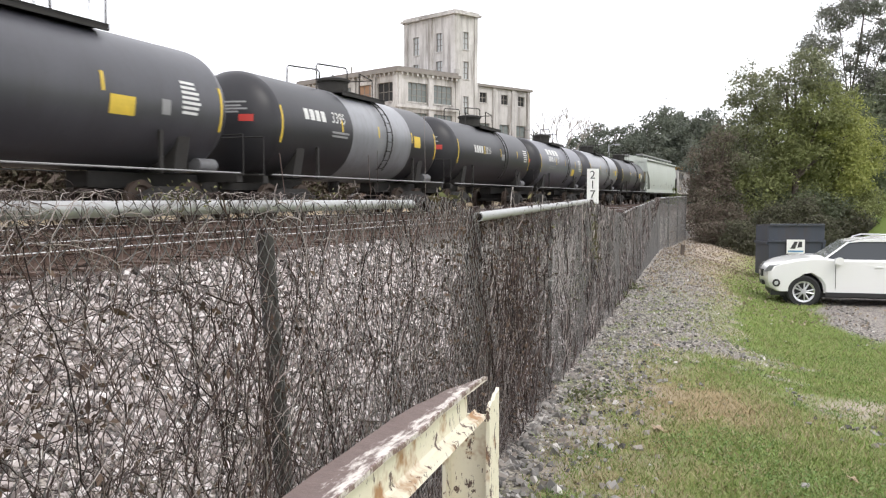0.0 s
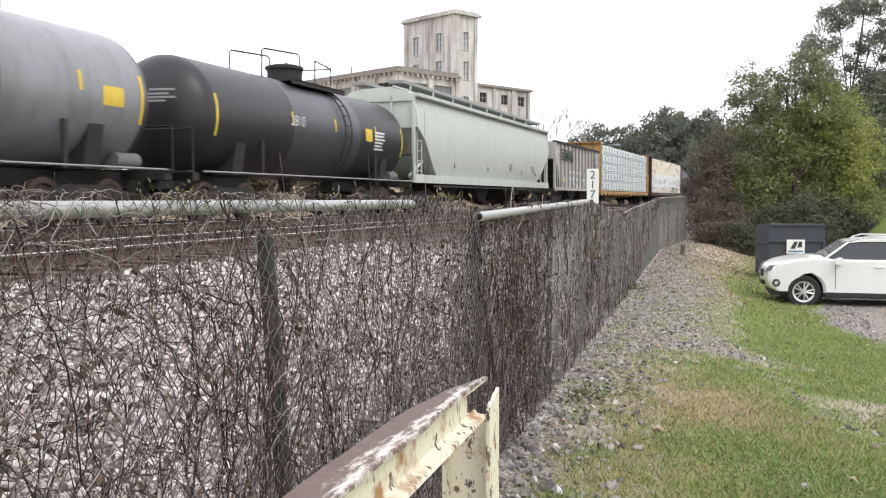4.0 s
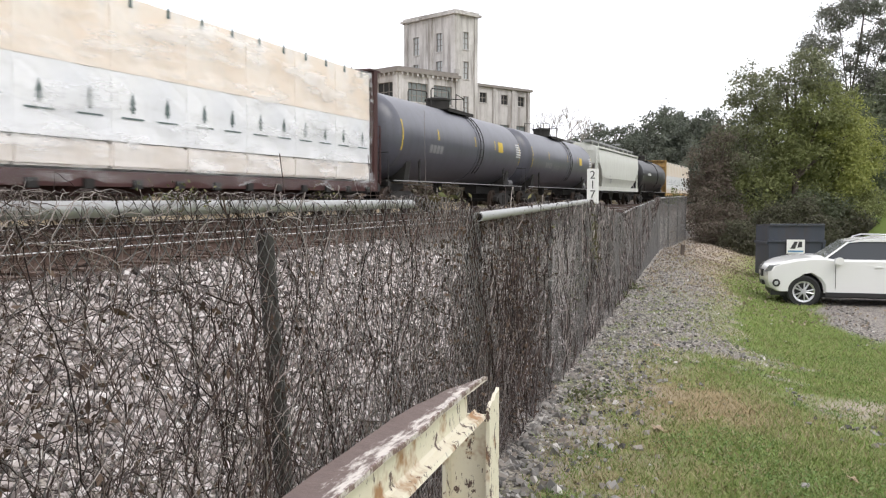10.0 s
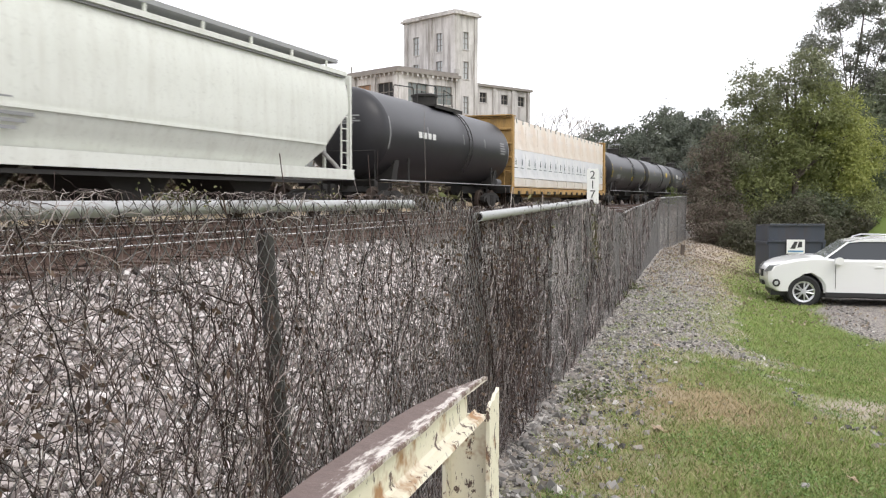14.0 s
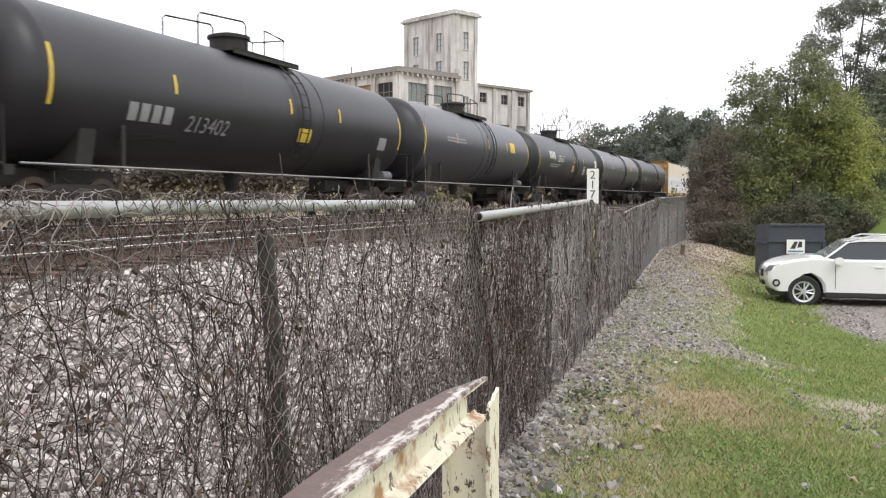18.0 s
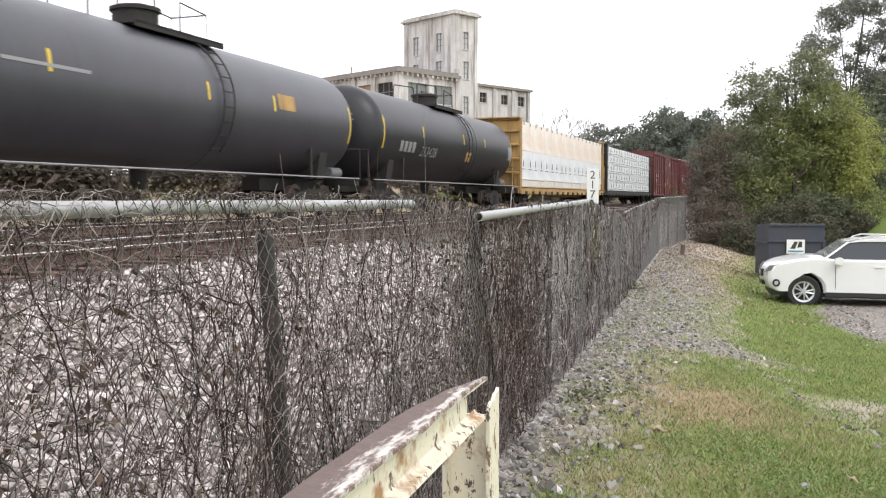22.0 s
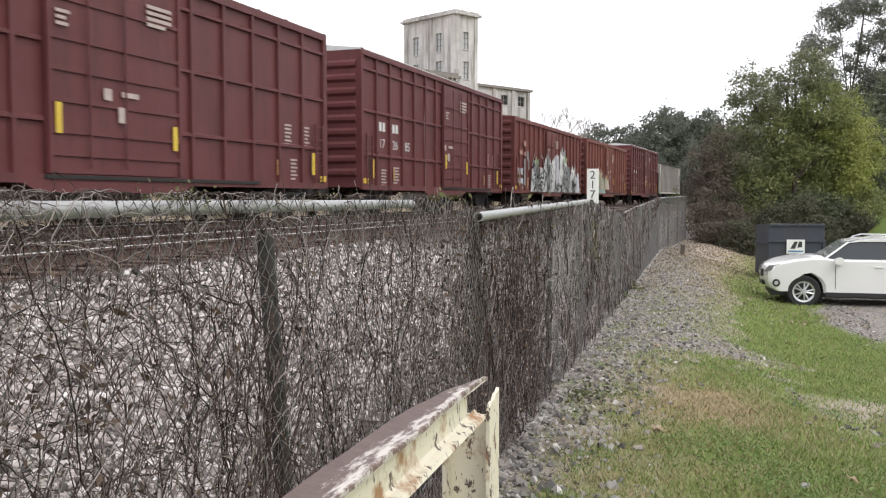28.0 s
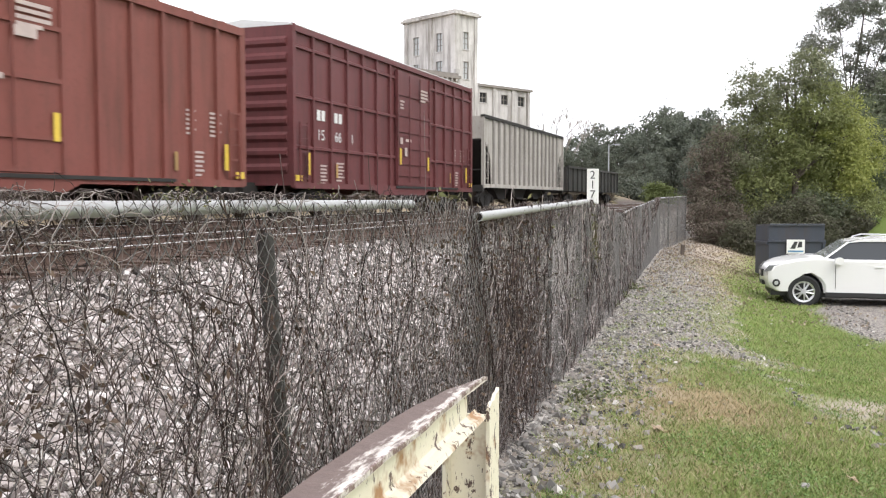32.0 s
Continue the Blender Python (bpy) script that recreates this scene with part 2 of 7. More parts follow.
def zones(x, y):
    """How far a place is gravel, dry grass, bare earth and dark ballast (oil and painted shade), each from 0 to 1."""
    u, d = along(x, y)
    L, s = rail_side(x, y)
    n1 = noise.noise((x * 0.55, y * 0.55, 7))
    n2 = noise.noise((x * 2.1, y * 2.1, 2))
    if d > 0:
        g = 1.0 if L < 17.0 else 0.0
        return g, max(smooth(17.0, 17.6, L), smooth(-0.2, 0.3, n1)), 0.5 * smooth(17.0, 18.0, L), smooth(5.2, 6.3, L) * (1 - smooth(17, 18, L))
    w = 0.5 + 0.25 * smooth(8.6, 9.6, u) + 0.95 * smooth(11.3, 12.6, u) - 0.7 * smooth(20, 34, u) + 0.3 * n1 + 0.3 * n2
    tongue = 0.9 * math.exp(-((u - 12.5) / 0.6) ** 2)
    g = 1 - smooth(w + tongue - 0.55, w + tongue + 0.75, -d + 0.5 * n2 + 0.5 * noise.noise((x * 4.7, y * 4.7, 11)))
    lot = smooth(3.6, 4.4, -d + 0.6 * n1) * smooth(14.2, 16.0, u - 0.25 * (-d)) * (1 - smooth(24, 27, u))
    n3 = noise.noise((x * 4.7, y * 4.7, 11))
    lush = max(math.exp(-((u - 11.2) / 0.9) ** 2) * smooth(0.8, 1.5, -d), smooth(12.6, 13.6, u) * smooth(1.7, 2.6, -d))
    patch_ = math.exp(-((u - 8.9) / 1.1) ** 2 - ((-d - 1.35) / 0.75) ** 2)
    dry = (0.05 + 0.6 * smooth(-0.1, 0.65, 0.5 * n1 + 0.45 * n2 + 0.3 * n3 + 0.3 * patch_)) * (1 - 0.9 * lush) + 0.6 * patch_
    dirt = smooth(0.25, 0.8, 0.85 * math.exp(-((u - 10.1) / 0.8) ** 2 - ((-d - 3.2) / 1.3) ** 2) + 0.3 * n2 + 0.4 * n3) * (1 - 0.85 * lush)
    strip_ = math.exp(-((-d - 1.9 - (12.3 - u) * 0.276 + 0.5 * n2) / 0.42) ** 2) * smooth(-0.45, 0.15, n1 + 0.6 * n3) * smooth(7.2, 8.6, u) * (1 - smooth(12.2, 12.8, u))
    dirt = max(dirt, strip_ * (0.75 + 0.5 * n3))
    g = max(g, strip_ * (0.15 + 0.6 * n3), 0.75 * math.exp(-((u - 9.3) / 0.8) ** 2 - ((-d - 0.6) / 0.45) ** 2) * (0.8 + n3))
    fringe = (1 - smooth(0.8, 2.5, -d + 0.9 * n2)) * (1 - smooth(10.5, 12, u))
    dry = max(dry, fringe * (0.42 + 0.6 * n3))
    dirt = max(dirt, fringe * (0.45 + 0.8 * n2))
    bank = smooth(17, 22, u) * (1 - smooth(1.4, 2.6 + 1.6 * smooth(24, 32, u), -d))
    if 10.5 < u and 0.9 < -d < w + tongue + 0.5:
        dirt = max(dirt, 0.55 + 0.5 * n3)
    g = g * (0.72 + 0.55 * n3) if u < 10 else g * (0.72 + 0.5 * n3)
    return max(g, lot), max(dry, bank * 0.8), max(dirt, 0.8 * bank * (n3 > -0.25)), 0.0


def ground_material():
    m = Mat("grass_earth_gravel")
    at = m.n("ShaderNodeVertexColor")
    at.layer_name = "zone"
    sp = m.n("ShaderNodeSeparateColor")
    m.link(at.outputs["Color"], sp.inputs["Color"])
    mid = m.noise(1.7, 5, 0.7)
    fine = m.noise(24, 4, 0.7)
    speck = m.noise(60, 3, 0.7)
    vor = m.n("ShaderNodeTexVoronoi", Scale=30.0)
    m.link(m.co.outputs["Object"], vor.inputs["Vector"])
    grass = m.mix(mid, (0.12, 0.175, 0.04), (0.20, 0.26, 0.07))
    dry = m.mix(mid, (0.27, 0.20, 0.11), (0.38, 0.30, 0.18))
    earth = m.mix(fine, (0.28, 0.23, 0.18), (0.45, 0.40, 0.34))
    stone = m.mix(vor.outputs["Color"], (0.30, 0.27, 0.235), (0.50, 0.455, 0.40))
    stone = m.mix(m.ramp(vor.outputs["Distance"], 0.3, 0.65), stone, (0.13, 0.12, 0.115))
    col = m.mix(m.ramp(sp.outputs["Green"], 0.15, 0.85), grass, dry)
    col = m.mix(m.ramp(sp.outputs["Blue"], 0.3, 0.7), col, earth)
    col = m.mix(m.ramp(speck, 0.5, 0.72, b=(0.4, 0.4, 0.4)), col, (0.11, 0.1, 0.06))
    col = m.mix(m.ramp(sp.outputs["Red"], 0.25, 0.8), col, stone)
    # dark ballast by the tracks: oil stain, with shade put into the colour
    col = m.mix(at.outputs["Alpha"], col, m.mix(fine, (0.045, 0.034, 0.03), (0.12, 0.09, 0.078)))
    return m.done(col, 0.95, bump=fine, depth=0.03, strength=0.7, spec=0.1)


def ground_sheet():
    xs = np.concatenate([-np.geomspace(900, 25, 16), np.arange(-24, 24.01, 0.3), np.geomspace(25, 900, 16)])
    ys = np.concatenate([-np.geomspace(900, 7, 12), np.arange(-6, 48.01, 0.3), np.geomspace(49, 1600, 24)])
    vs = [(x, y, height(x, y)) for y in ys for x in xs]
    n = len(xs)
    fs = [(j * n + i, j * n + i + 1, (j + 1) * n + i + 1, (j + 1) * n + i) for j in range(len(ys) - 1) for i in range(n - 1)]
    ob = raw("ground", vs, fs, ground_material(), "grass, bare earth and gravel ground beside the railway", "ground", "structure", smooth=True)
    zn = ob.data.color_attributes.new("zone", "FLOAT_COLOR", "POINT")
    cols = np.array([zones(v[0], v[1]) for v in vs], np.float32)
    zn.data.foreach_set("color", cols.ravel())
    return ob


ground = ground_sheet()


# ---- tracks ----
def rail_strip(name, d, parent, s0=-40, s1=560):
    b = Build()
    prof = [(-0.037, 0), (0.037, 0), (0.037, -0.035), (0.009, -0.05), (0.009, -0.14), (0.07, -0.155), (0.07, -0.172), (-0.07, -0.172), (-0.07, -0.155), (-0.009, -0.14), (-0.009, -0.05), (-0.037, -0.035)]
    ss = list(np.arange(s0, 60, 4.0)) + list(np.arange(60, s1, 20.0))
    vs, fs, n = [], [], len(prof)
    for s in ss:
        for dx, dz in prof:
            x, y = line(s, d - dx)
            vs.append((x, y, RAIL + dz))
    for i in range(len(ss) - 1):
        for k in range(n):
            fs.append((i * n + k, i * n + (k + 1) % n, (i + 1) * n + (k + 1) % n, (i + 1) * n + k))
    b.add(vs, fs)
    return part(name, b, "rail", parent)


def make_track(d, label):
    t = tagged(new("railway_track"), label, "railway track")
    for off in (-0.755, 0.755):
        rail_strip("rail", d + off, t)
    return t


m = Mat("worn_rail_steel")
nz = m.noise(6, 4, 0.6)
sep = m.n("ShaderNodeSeparateXYZ")
m.link(m.co.outputs["Object"], sep.inputs["Vector"])
head = m.n("ShaderNodeMapRange", **{"From Min": RAIL - 0.008, "From Max": RAIL - 0.002}).outputs["Result"]
m.link(sep.outputs["Z"], head.node.inputs["Value"])
rust = m.mix(nz, (0.075, 0.045, 0.034), (0.13, 0.085, 0.066))
M["rail"] = m.done(m.mix(head, rust, (0.78, 0.78, 0.79)), m.ramp(head, 0.0, 1.0, (0.85, 0.85, 0.85), (0.22, 0.22, 0.22)), bump=nz, depth=0.002)
near_track = make_track(NEAR, "empty rusty railway track with steel rails on ballast")
main_track = make_track(TRAIN, "railway track with steel rails under the freight train")

# ---- the train: where each car begins and ends along the line when the clip starts ----
CARS = [
    ("tank", 3.2, 18.5), ("tank", 20.9, 32.9), ("tank", 35.2, 46.9), ("tank", 49.2, 60.4), ("tank", 62.9, 73.7), ("tank", 75.9, 87.6),
    ("covered", 88.2, 108.9), ("hopper", 110.0, 123.7), ("beam", 124.7, 147.3), ("beam", 149.5, 172.1), ("tank", 173.9, 189.6), ("tank", 191.8, 207.9),
    ("covered", 209.7, 228.5), ("tank", 230.8, 245.6), ("beam", 246.6, 271.1), ("tank", 273.6, 290.1), ("tank", 292.1, 307.3), ("tank", 309.3, 325.9),
    ("tank", 328.0, 344.2), ("tank", 346.3, 362.1), ("beam", 364.0, 386.5), ("beam", 388.0, 409.9), ("box", 411.5, 429.5), ("box", 431.7, 447.4),
    ("box", 449.4, 465.4), ("box", 467.0, 483.2), ("box", 485.4, 500.9), ("hopper", 502.3, 518.5), ("gondola", 519.5, 537.5),
]
TRAIN_CARS = []
FACE = Matrix(((0, 0, 1, 0), (1, 0, 0, 0), (0, 1, 0, 0), (0, 0, 0, 1)))


def letters(name, text, size, mat, parent, x, y, z, stretch=1.0, label="", fat=0.0):
    """Flat letters on the side of a car that faces the fence."""
    key = ("text", text, size, fat, mat)
    if key not in MESHES:
        cu = bpy.data.curves.new(name, "FONT")
        cu.body, cu.size, cu.offset = text, size, fat
        tmp = bpy.data.objects.new(name, cu)
        scene.collection.objects.link(tmp)
        me = bpy.data.meshes.new_from_object(tmp.evaluated_get(bpy.context.evaluated_depsgraph_get()))
        bpy.data.objects.remove(tmp)
        me.materials.clear()
        me.materials.append(M[mat])
        MESHES[key] = me
    ob = new(name, MESHES[key])
    ob.parent = parent
    ob.matrix_basis = Matrix.Translation((x, y, z)) @ FACE @ Matrix.Diagonal((stretch, 1, 1, 1))
    return tagged(ob, label)


def patch(name, y0, y1, z0, z1, mat, parent, x, label="", thick=0.006):
    """A thin plate or stencilled block on the side that faces the fence."""
    return part(name, Build().box(x, x + thick, y0, y1, z0, z1), mat, parent, label)


def bars(name, y0, z1, widths, h, gap, mat, parent, x, label="blurred white stencil lines"):
    b = Build()
    for i, w in enumerate(widths):
        z = z1 - i * (h + gap)
        b.box(x, x + 0.005, y0, y0 + w, z - h, z)
    return tagged(part(name, b, mat, parent, label), kind="stuff")


def wheel_build():
    return Build().turned([(-0.07, 0.06), (-0.07, 0.36), (-0.09, 0.40), (-0.09, 0.46), (0.03, 0.465), (0.045, 0.49), (0.07, 0.49), (0.07, 0.38), (0.02, 0.34), (0.02, 0.16), (0.07, 0.14), (0.07, 0.0)], 24, "x")


def side_frame_build():
    b = Build().prism([(-1.2, 0.62), (-1.2, 0.42), (-0.95, 0.36), (-0.75, 0.42), (-0.45, 0.2), (0.45, 0.2), (0.75, 0.42), (0.95, 0.36), (1.2, 0.42), (1.2, 0.62), (0.6, 0.82), (-0.6, 0.82)], -0.09, 0.09, "x")
    for y in (-0.18, 0, 0.18):
        b.turned([(0.26, 0.075), (0.7, 0.075)], 8, "z", (0.06, y, 0))
    for y in (-0.89, 0.89):
        b.turned([(0.05, 0.13), (0.16, 0.12), (0.16, 0.0)], 10, "x", (0, y, 0.48))
    return b


def bogie(car, y):
    bg = part("bogie", lambda: Build().box(-0.9, 0.9, -0.22, 0.22, 0.5, 0.78).turned([(-0.8, 0.08), (0.8, 0.08)], 10, "x", (0, -0.89, 0.48)).turned([(-0.8, 0.08), (0.8, 0.08)], 10, "x", (0, 0.89, 0.48)), "under", car, "rusty black steel bogie", key="bogie", at=pose(0, y, 0))
    for x in (-1, 1):
        part("side_frame", side_frame_build, "under", bg, key="side_frame", at=pose(x * 1.0, 0, 0, 0, 0, 0 if x > 0 else 180))
        for yy in (-0.89, 0.89):
            part("wheel", wheel_build, "wheel", bg, "steel wheel with rusty plate", True, key="wheel", at=pose(x * 0.755, yy, 0.465, 0, 0, 0 if x > 0 else 180))


def running_gear(car, half, inset=2.3):
    for y in (-half + inset, half - inset):
        bogie(car, y)
    for sgn in (-1, 1):
        part("coupler", lambda: Build().box(-0.13, 0.13, -0.3, 0.35, 0.72, 0.98).box(-0.2, 0.2, 0.3, 0.62, 0.68, 1.02).tube([(0.35, 0.1, 0.85), (0.38, 0.4, 0.45), (0.3, 0.62, 0.55)], 0.025), "under", car, "black knuckle coupler with air hose", key="coupler", at=pose(0, sgn * half, 0, 0, 0, 0 if sgn > 0 else 180))


def ladder(car, x, y, z0, z1, mat, width=0.42, along_y=True, key=None):
    b = Build()
    w = width / 2
    for s in (-w, w):
        p = (0.0, s) if along_y else (s, 0.0)
        b.box(x + p[0] - 0.02, x + p[0] + 0.02, y + p[1] - 0.02, y + p[1] + 0.02, z0, z1)
    n = int((z1 - z0) / 0.36)
    for i in range(n + 1):
        z = z0 + 0.08 + i * 0.36
        if along_y:
            b.box(x - 0.015, x + 0.015, y - w, y + w, z, z + 0.03)
        else:
            b.box(x - w, x + w, y - 0.015, y + 0.015, z, z + 0.03)
    return part("ladder", b, mat, car)


def start_car(name, label, a, b_, category="freight car"):
    car = tagged(new(name), label, category, "cars of the freight train")
    TRAIN_CARS.append((car, (a + b_) / 2))
    return car, (b_ - a) / 2


# ---- tank cars ----
def tank_car(a, b_, paint_key, label, r=1.56, cz=2.76, head=None, band=None, number="", marks=(), rings=(), reflect="yellow_mark", housing="under", placard=None, shift=0.0, climb=True):
    car, half = start_car("tank_car", label, a, b_)
    dep = 0.75
    e = half + 0.55
    half = half + 0.85
    n = 9
    prof = [(-e + dep * (1 - math.cos(i * math.pi / 2 / n)), r * math.sin(i * math.pi / 2 / n)) for i in range(n + 1)]
    cap = [(d, rr) for d, rr in prof]
    body = [(-e + dep, r), (e - dep, r)]
    seg = Build().turned([(-e + dep, r), (-e + dep + 0.05, r)] + [(y, r) for y in np.linspace(-e + dep + 0.1, e - dep - 0.1, 7)] + [(e - dep, r)], 48, "y", (0, 0, cz))
    tank = part("tank", seg, paint_key, car, smooth=True)
    part("tank_head", Build().turned(cap, 48, "y", (0, 0, cz)), head or paint_key, tank, smooth=True)
    part("tank_head", Build().turned([(-d, rr) for d, rr in cap], 48, "y", (0, 0, cz)), head or paint_key, tank, smooth=True)
    for y in rings:
        part("jacket_band", Build().turned([(y - 0.05, r), (y - 0.05, r + 0.012), (y + 0.05, r + 0.012), (y + 0.05, r)], 48, "y", (0, 0, cz)), paint_key, tank, smooth=True)
    if band:
        part("paint_band", Build().turned([(band[0], r + 0.001), (band[0], r + 0.006), (band[1], r + 0.006), (band[1], r + 0.001)], 48, "y", (0, 0, cz)), band[2], tank, "pale weathered band round the tank", smooth=True)
    # stub sills, saddles and running gear
    for sgn in (-1, 1):
        part("stub_sill", Build().box(-0.28, 0.28, min(sgn * half, sgn * (half - 4.2)), max(sgn * half, sgn * (half - 4.2)), 0.78, 1.12).box(-1.4, 1.4, sgn * (half - 0.25) - 0.12, sgn * (half - 0.25) + 0.12, 0.95, 1.13), "under", car)
        y = sgn * (half - 2.3)
        part("saddle", Build().prism([(-1.15, 1.12), (1.15, 1.12), (1.3, 2.0), (1.15, 1.75), (0.7, 1.36), (0, 1.22), (-0.7, 1.36), (-1.15, 1.75), (-1.3, 2.0)], y - 0.22, y + 0.22), "under", car)
        part("end_platform", Build().box(-1.45, 1.45, sgn * (half - 0.1) - 0.25, sgn * (half - 0.1) + 0.0, 1.13, 1.17).tube([(1.42, sgn * (half - 0.12), 1.15), (1.42, sgn * (half - 0.12), 2.1), (-1.42, sgn * (half - 0.12), 2.1), (-1.42, sgn * (half - 0.12), 1.15)], 0.02), "under", car)
        part("side_brace", Build().box(1.3, 1.36, y - 0.05 - sgn * 0.9, y + 0.05 - sgn * 0.9, 1.1, 2.0), "under", car)
    part("side_handrail", Build().tube([(1.5, -half + 0.4, 1.16), (1.5, half - 0.4, 1.16)], 0.022).tube([(-1.5, -half + 0.4, 1.16), (-1.5, half - 0.4, 1.16)], 0.022), "grey_mark", car, "grey pipe handrail along the sill")
    running_gear(car, half)
    part("brake_cylinder", Build().turned([(-0.35, 0.0), (-0.35, 0.17), (0.35, 0.17), (0.35, 0.0)], 14, "y", (0.95, half - 1.1, 1.32)), "cylinder_grey", car, smooth=True)
    part("outlet_valve", Build().turned([(0.75, 0.12), (0.95, 0.2), (1.3, 0.2)], 12, "z"), "under", car)
    # platform, housing and safety rails on top
    top = cz + r
    part("top_platform", Build().box(-0.95, 0.95, -1.2, 2.05, top - 0.1, top - 0.05).box(0.9, 0.95, -1.2, 2.05, top - 0.18, top - 0.04).box(-0.95, -0.9, -1.2, 2.05, top - 0.18, top - 0.04), "under", car, "steel grating walkway on the tank", at=pose(0, shift, 0))
    part("valve_housing", Build().turned([(top - 0.1, 0.5), (top + 0.38, 0.5), (top + 0.38, 0.56), (top + 0.46, 0.56), (top + 0.52, 0.36), (top + 0.53, 0)], 20, "z"), housing, car, "round valve housing with a lid", smooth=True, at=pose(0, shift, 0))
    for sx in (1, -1):
        rails = part("safety_rail", Build().tube([(sx * 0.5, -2.1, top - 0.2), (sx * 0.5, -2.1, top + 0.6), (sx * 0.5, -2.0, top + 0.68), (sx * 0.5, -0.1, top + 0.8), (sx * 0.5, 0.02, top + 0.72), (sx * 0.5, 0.02, top - 0.2)], 0.024), "under", car, "black pipe safety rail", smooth=True, at=pose(0, shift, 0))
        part("rail_gate", Build().tube([(sx * 0.5, 0.95, top - 0.2), (sx * 0.5, 0.95, top + 0.75), (sx * 0.5, 2.0, top + 0.65), (sx * 0.5, 2.0, top - 0.2)], 0.022), "under", rails, smooth=True)
    part("end_rail", Build().tube([(0.5, 2.0, top + 0.65), (-0.5, 2.0, top + 0.65)], 0.02), "under", car, at=pose(0, shift, 0))
    # ladder that follows the round side
    b = Build()
    for yy in (1.0, 1.42):
        b.tube([((r + 0.08) * math.cos(t), yy, cz + (r + 0.08) * math.sin(t)) for t in np.linspace(-0.75, 1.05, 12)], 0.02)
    for t in np.linspace(-0.7, 1.0, 9):
        b.tube([((r + 0.08) * math.cos(t), 1.0, cz + (r + 0.08) * math.sin(t)), ((r + 0.08) * math.cos(t), 1.42, cz + (r + 0.08) * math.sin(t))], 0.014, 5)
    if not climb:
        for sx in (1, -1):
            part("platform_rail", Build().tube([(sx * 0.9, 2.0, top - 0.1), (sx * 0.9, 2.0, top + 0.95), (sx * 0.9, -1.15, top + 0.95), (sx * 0.9, -1.15, top - 0.1)], 0.03).tube([(sx * 0.9, 2.0, top + 0.45), (sx * 0.9, -1.15, top + 0.45)], 0.022), "under", car, "tall black pipe rail round the walkway", smooth=True, at=pose(0, shift, 0))
    if climb:
        part("ladder", b, "under", car)
    # marks hug the curve of the tank
    def curved(name, y0, y1, t0, t1, mat, lab="", up=0.008):
        k = 5
        bb = Build()
        for i in range(k):
            ta, tb = t0 + (t1 - t0) * i / k, t0 + (t1 - t0) * (i + 1) / k
            q = [((r + up) * math.cos(t), yy, cz + (r + up) * math.sin(t)) for t in (ta, tb) for yy in (y0, y1)]
            bb.add(q, [(0, 1, 3, 2)])
        return part(name, bb, mat, tank, lab)
    for y, t0, t1 in ((-e + dep + 0.04, -0.36, 0.34), (-e + dep + 3.6, 0.0, 0.26), (0.5, 0.0, 0.26), (3.4, 0.0, 0.26), (e - dep - 0.04, -0.36, 0.34)):
        curved("reflector", y - 0.045, y + 0.045, t0, t1, reflect, "yellow reflector strip")
    def head_mark(name, x0, x1, z0, z1, mat, lab):
        """A plate or stencil line that hugs the dished end."""
        bb, k = Build(), 4
        for i in range(k):
            q = []
            for zz in (z0, z1):
                for f in (i / k, (i + 1) / k):
                    xx = x0 + (x1 - x0) * f
                    q.append((xx, -e + dep * (1 - math.sqrt(max(0.02, 1 - (xx * xx + zz * zz) / r ** 2))) - 0.008, cz + zz))
            bb.add(q, [(0, 1, 3, 2)])
        return part(name, bb, mat, tank, lab)
    for z0, w in ((0.50, 0.62), (0.40, 0.5), (0.32, 0.66), (0.24, 0.44)):
        head_mark("stencil_line", 0.1, 0.1 + w, z0, z0 + 0.045, "grey_mark", "faded stencil line on the tank end")
    if reflect == "yellow_mark" and placard:
        head_mark("placard", 0.55, 0.92, 0.02, 0.2, placard, "red hazard placard on the tank end")
    for mk in marks:
        kind, y, t, w, h, mat = mk
        if kind == "plate":
            curved("placard", y, y + w, t, t + h, mat, "painted placard on the tank")
        elif kind == "word":
            for i in range(4):
                curved("letter_block", y + i * w / 4, y + (i + 0.72) * w / 4, t, t + h, mat, "stencilled letter block")
        else:
            rows = int(h / 0.07)
            rng = random.Random(int(y * 100))
            for i in range(rows):
                ww = w * rng.uniform(0.7, 1.0)
                curved("stencil_line", y, y + ww, t - i * 0.075, t - i * 0.075 + 0.042, mat, "blurred stencil line")
    if number:
        text, size, y, z, mat = number
        ang = math.asin(max(-1, min(1, (z - cz) / r)))
        ob = letters("number", text, size, mat, tank, 0, 0, 0, 1.0, "stencilled car number")
        ob.matrix_basis = Matrix.Translation(((r + 0.02) * math.cos(ang), y, cz + (r + 0.02) * math.sin(ang))) @ Matrix.Rotation(-ang, 4, "Y") @ FACE
    return car


BLOCK = ("block", 3.3, 0.1, 0.8, 0.45, "white_mark")
tank_car(*CARS[0][1:], "grey_black", "black tank car with pale grime along its top", r=1.46, cz=2.6, shift=2.2, climb=False, marks=(("plate", 3.6, -0.28, 0.75, 0.26, "yellow_mark"), ("block", 5.9, 0.3, 0.75, 0.5, "white_mark"), ("plate", 5.2, -0.2, 0.3, 0.22, "grey_mark")))
tank_car(*CARS[1][1:], "black", "black tank car with a wide pale band and stencilled number", r=1.42, cz=2.52, band=(-1.5, 3.3, "silver"), number=("3395", 0.46, -2.9, 2.75, "white_mark"), marks=(("word", -4.5, 0.15, 1.35, 0.22, "white_mark"), ("block", -2.9, -0.05, 1.3, 0.16, "grey_mark"), ("plate", 3.6, -0.1, 0.6, 0.28, "yellow_mark"), ("block", 0.4, -0.05, 0.6, 0.4, "grey_mark")), reflect="yellow_mark", placard="red_mark")
